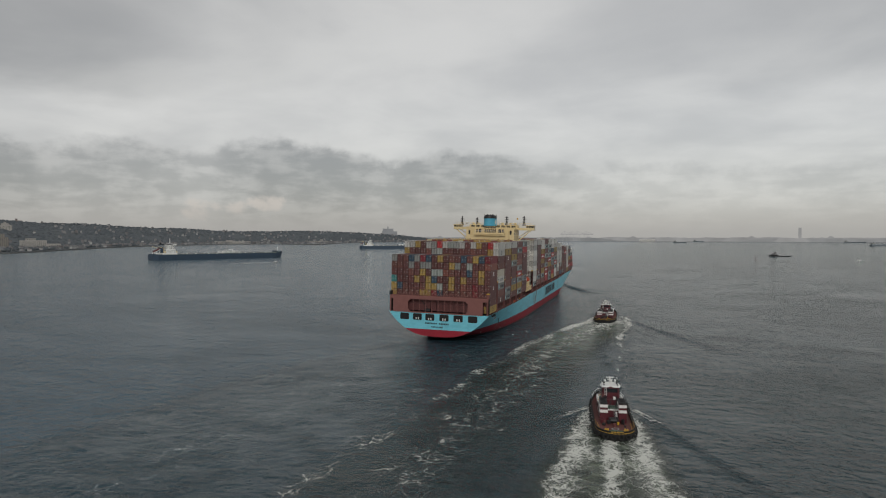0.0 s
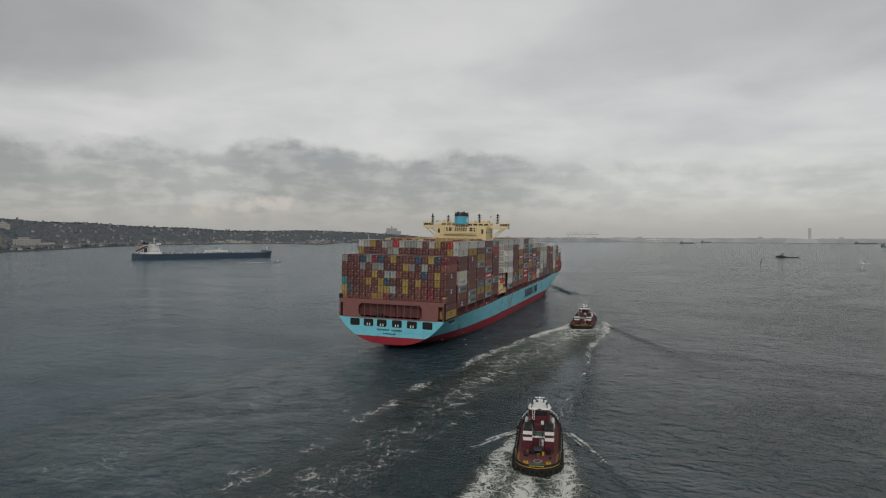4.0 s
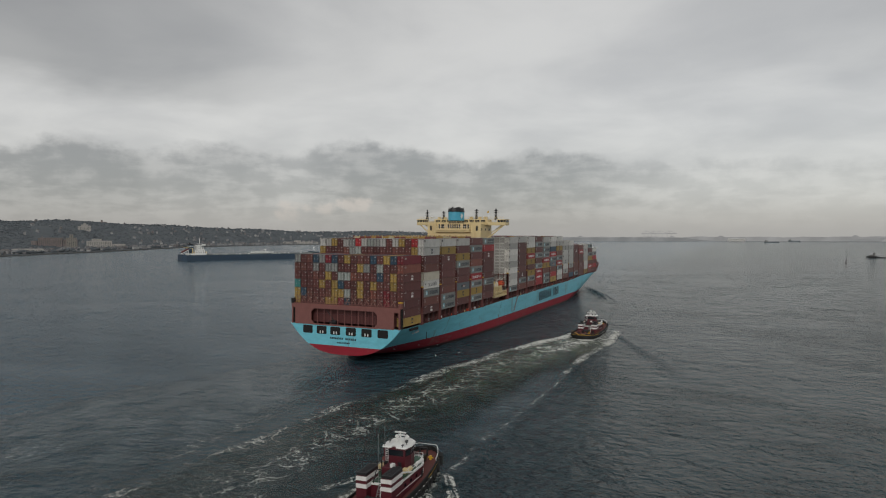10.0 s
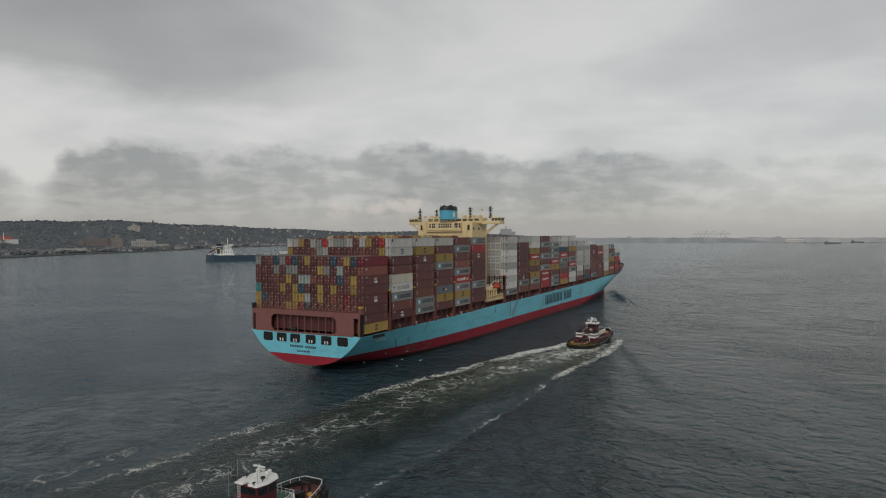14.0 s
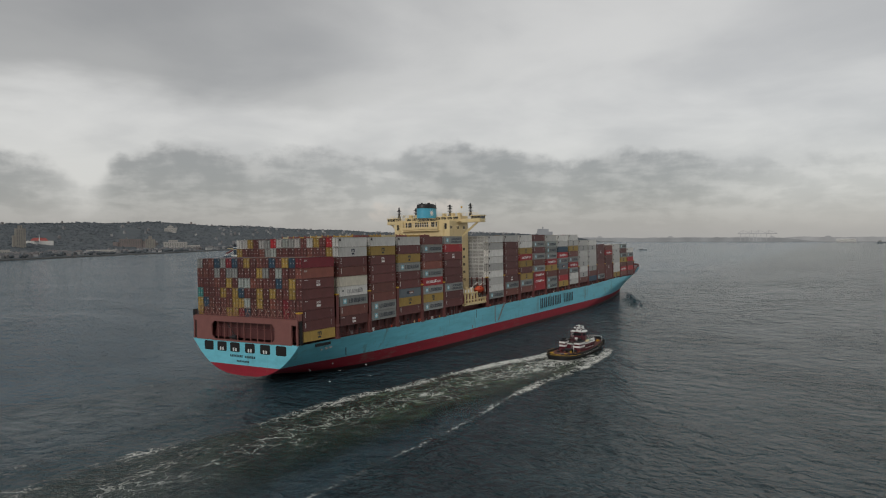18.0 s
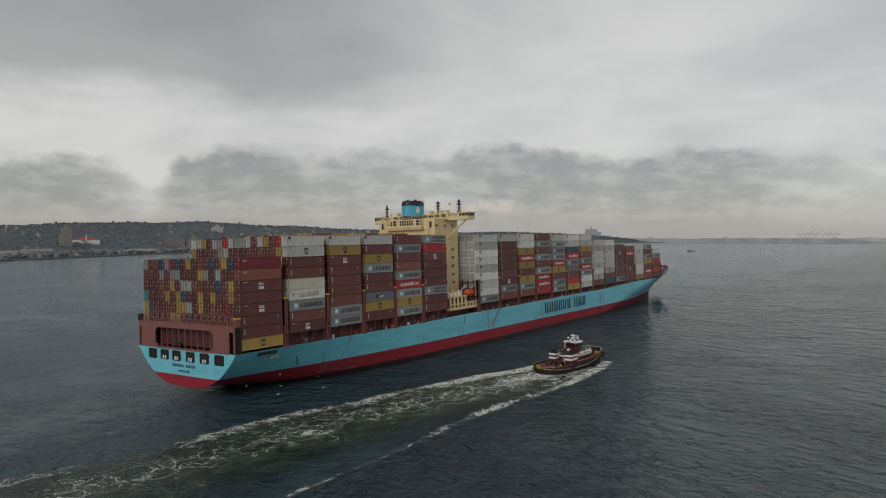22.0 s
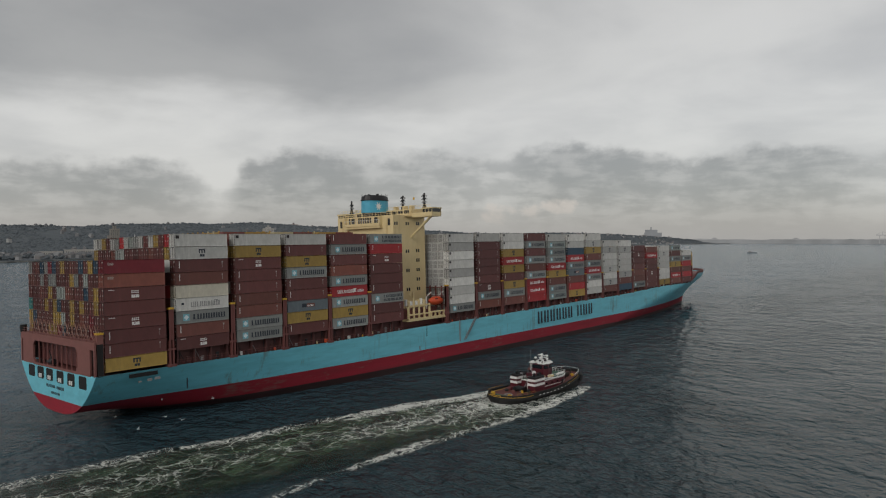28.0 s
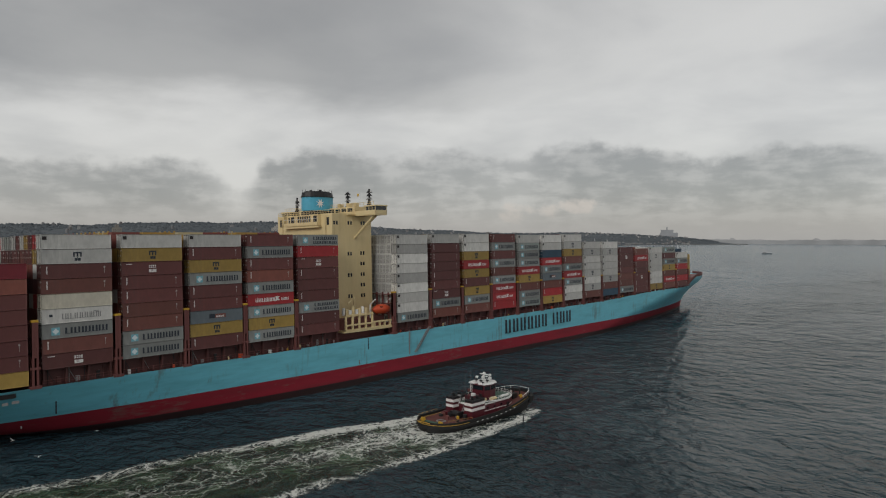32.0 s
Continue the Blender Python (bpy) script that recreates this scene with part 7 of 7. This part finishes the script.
# ---- small craft on the right ----
def make_small_craft():
    w = thing("work_boat", "small dark tug pushing a low barge far across the water", "boat", m=pose(350, 1290, 0, 0, 0, -128))
    part("barge", boxes((-4, 4, -4, 22, -0.5, 1.4), bevel=0.3), BLACK, w)
    part("hull", prism(bmesh.new(), [(-3.5, -22), (3.5, -22), (4, -8), (3, -4.2), (-3, -4.2), (-4, -8)], -0.5, 2.6), BLACK, w)
    part("deckhouse", boxes((-2.6, 2.6, -17, -8, 2.6, 5.4), bevel=0.2), STEEL, w)
    part("pilothouse", boxes((-1.8, 1.8, -11, -8, 5.4, 8.4), bevel=0.2), STEEL, w)
    part("mast", tubes(((0, -12, 5.4), (0, -12, 11.5), 0.2)), STEEL, w)
    for x, y in ((262, 1000), (536, 3220)):
        b = thing("channel_buoy", "dark channel buoy with a latticed top", "buoy", "channel buoys", m=pose(x, y, 0))
        part("float", tubes(((0, 0, -0.5), (0, 0, 1.0), 1.5), n=14), BOX["dark"], b)
        part("lattice", tubes(((1, 0, 1), (0.4, 0, 5.2), 0.12), ((-0.5, 0.87, 1), (-0.2, 0.35, 5.2), 0.12), ((-0.5, -0.87, 1), (-0.2, -0.35, 5.2), 0.12), ((0, 0, 4.0), (0, 0, 6.4), 0.5)), BOX["dark"], b)
    s = thing("motor_launch", "small white motor launch throwing spray", "boat", m=pose(423, 1022, 0, 0, 0, 60))
    part("hull", prism(bmesh.new(), [(-1.6, -5), (1.6, -5), (1.7, 1), (0, 6), (-1.7, 1)], -0.2, 1.4), WHITE, s)
    part("cabin", boxes((-1.2, 1.2, -2.5, 1.5, 1.4, 3.0), bevel=0.2), WHITE, s)
    def wash(boat, width, length):
        verts, faces, den = [], [], []
        for i in range(13):
            for k in range(7):
                u, v = i / 12, k / 6
                verts.append(((v - 0.5) * width * (0.15 + u), -3 - length * u, 0.25))
                den.append(2.4 * (1 - u) * (0.5 + abs(v - 0.5)) * (0 if k in (0, 6) else 1.6))
        for i in range(12):
            for k in range(6):
                faces.append((i * 7 + k, i * 7 + k + 1, i * 7 + k + 8, i * 7 + k + 7))
        me = bpy.data.meshes.new("wash")
        me.from_pydata(verts, [], faces)
        for name, values in (("foam", den), ("churn", [0.0] * len(verts))):
            me.attributes.new(name, "FLOAT", "POINT").data.foreach_set("value", values)
        me.materials.append(FOAM)
        ob = new("wash", me)
        ob.parent = boat
    wash(s, 16, 40)
    q = thing("open_boat", "small grey boat drawing a thin white wash", "boat", m=pose(-480, 705, 0, 0, 0, -20))
    part("hull", prism(bmesh.new(), [(-1.4, -4), (1.4, -4), (1.5, 1), (0, 5), (-1.5, 1)], -0.2, 1.2), STEEL, q)
    part("cabin", boxes((-1.0, 1.0, -1.5, 1.2, 1.2, 2.6), bevel=0.15), WHITE, q)
    wash(q, 20, 95)
    for x, y, turn, L in ((410, 4430, 60, 70), (266, 3800, 80, 70), (1240, 4180, 75, 120), (1010, 2930, 70, 90)):
        v = thing("barge_tow", "low dark vessel far out on the hazy water", "ship", "distant vessels", m=pose(x, y, 0, 0, 0, -turn))
        part("hull", boxes((-7, 7, -L / 2, L / 2, -0.5, 6), bevel=0.8), BOX["slate"], v)
        part("house", boxes((-5, 5, -L / 2 + 4, -L / 2 + 16, 6, 13), bevel=0.5), BOX["grey"], v)
        part("mast", tubes(((0, -L / 2 + 12, 13), (0, -L / 2 + 12, 19), 0.5)), STEEL, v)
    v = thing("skiff", "small dark boat far out on the water", "boat", m=pose(-371, 1898, 0, 0, 0, -60))
    part("hull", prism(bmesh.new(), [(-2.4, -11), (2.4, -11), (2.6, 4), (0, 12), (-2.6, 4)], -0.2, 2.2), BOX["slate"], v)
    part("cabin", boxes((-1.8, 1.8, -8, -1, 2.2, 4.6), bevel=0.2), STEEL, v)
    return s, q


launch, open_boat = make_small_craft()


# ---- gulls over the wash at the stern ----
FEATHER = material("white_feathers", (0.62, 0.62, 0.60), 0.8, grain=0.1, grain_scale=4)
WING_GREY = material("grey_wing", (0.36, 0.37, 0.38), 0.8, grain=0.1, grain_scale=4)


def make_gull(label):
    g = thing("gull", label, "bird", "gulls behind the ship")
    bm = bmesh.new()
    tube(bm, (0, -0.26, 0), (0, 0.02, 0.01), 0.03, 8, 0.09)
    tube(bm, (0, 0.02, 0.01), (0, 0.2, 0.03), 0.09, 8, 0.06)
    tube(bm, (0, 0.2, 0.03), (0, 0.31, 0.04), 0.055, 8, 0.03)
    part("body", bm, FEATHER, g)
    wings = []
    for s in (-1, 1):
        bm = prism(bmesh.new(), [(s * 0.05, -0.08), (s * 0.4, -0.12), (s * 0.75, -0.2), (s * 0.42, 0.06), (s * 0.05, 0.12)][::s], 0.03, 0.06)
        wings.append((part("wing", bm, WING_GREY, g, "pale grey pointed wing"), s))
    part("tail", prism(bmesh.new(), [(-0.05, -0.2), (-0.1, -0.4), (0.1, -0.4), (0.05, -0.2)][::-1], -0.01, 0.015), FEATHER, g)
    return g, wings


gulls, bird_wings = [], []
for place in ((15, 14, 2.6, -40), (24, 19, 3.0, 20), (28, 12, 2.2, -50), (33, 21, 2.8, 60), (20, 34, 2.4, -20)):
    bird, wings_ = make_gull("white gull with grey wings flying low over the water")
    gulls.append((bird, place))
    bird_wings.append(wings_)

# ---- movement ----
def motions():
    aboard = [(t, pose(0, SPEED * t, 0) @ pose(0, 0, 5) @ pose(0, 0, 0, 0, a, 0) @ pose(0, 0, -5)) for t, a in HEEL]
    walk(ship, aboard)
    for ob, place in CARGO:
        walk(ob, [(t, m @ place) for t, m in aboard])
    for k, (bird, (x, y, z, turn)) in enumerate(gulls):
        walk(bird, [(t, pose(x + 1.5 * math.sin(0.5 * t + k), y + (SPEED - 0.25) * t + 1.2 * math.sin(0.4 * t + 2 * k), z + 0.5 * math.sin(0.8 * t + k), 0, 14 * math.sin(0.6 * t + k), turn))
                    for t in range(0, 33, 2)])
        for wing, s in bird_wings[k]:
            walk(wing, [(t / 2, pose(0, 0, 0, 0, s * (-10 + 24 * math.sin(2.4 * t + k)), 0)) for t in range(65)])
    far = ((0, 62.1, 97.2, 0), (3, 62.4, 96.5, 0), (13, 63.8, 94.5, -2), (22, 65.9, 93.6, -4), (27, 66.4, 93.2, -3), (32, 66.7, 93.0, -1.5))
    near = ((0, 74.19, -102.4, 7.2), (3, 73.3, -102.0, 8), (6, 71.8, -100.5, 6.6), (9, 70.99, -99.6, 3.8), (13, 69.9, -98.4, 0), (18, 69, -97, -2), (32, 68, -94, -2))
    walk(tug_far, [(t, pose(x, y + SPEED * t, 0, 0, 0, turn)) for t, x, y, turn in far])
    walk(tug_near, [(t, pose(x, y + SPEED * t, 0, 0, 0, turn)) for t, x, y, turn in near])
    walk(wake_far, [(t, pose((x - 66.6) * 0.6, y - 93 + SPEED * t, 0)) for t, x, y, turn in far])
    walk(wake_slick, [(t, pose((x - 66.6) * 0.6, y - 93 + SPEED * t, 0)) for t, x, y, turn in far])
    walk(wake_near, [(t, pose(x - 74.6, y + 103.5 + SPEED * t, 0)) for t, x, y, turn in near])
    for crest in crests_far:
        walk(crest, [(t, pose(x - 66.6, y - 93 + SPEED * t, 0)) for t, x, y, turn in far])
    for arm in bow_arms + crests_near:
        walk(arm, [(t, pose(x - 74.6, y + 103.5 + SPEED * t, 0)) for t, x, y, turn in near])
    walk(wake_ship, [(t, pose(0, SPEED * t, 0)) for t in (0, 16, 32)])
    for w in swell_ship:
        p = w.matrix_basis.copy()
        walk(w, [(t, pose(0, SPEED * t, 0) @ p) for t in (0, 16, 32)])
    walk(launch, [(t, pose(425 - 4.4 * t, 1030 - 7.7 * t, 0, 0, 0, 150)) for t in (0, 16, 32)])
    walk(open_boat, [(t, pose(-485 + 4.0 * t, 700 + 6.0 * t, 0, 0, 0, -34)) for t in (0, 16, 32)])


motions()
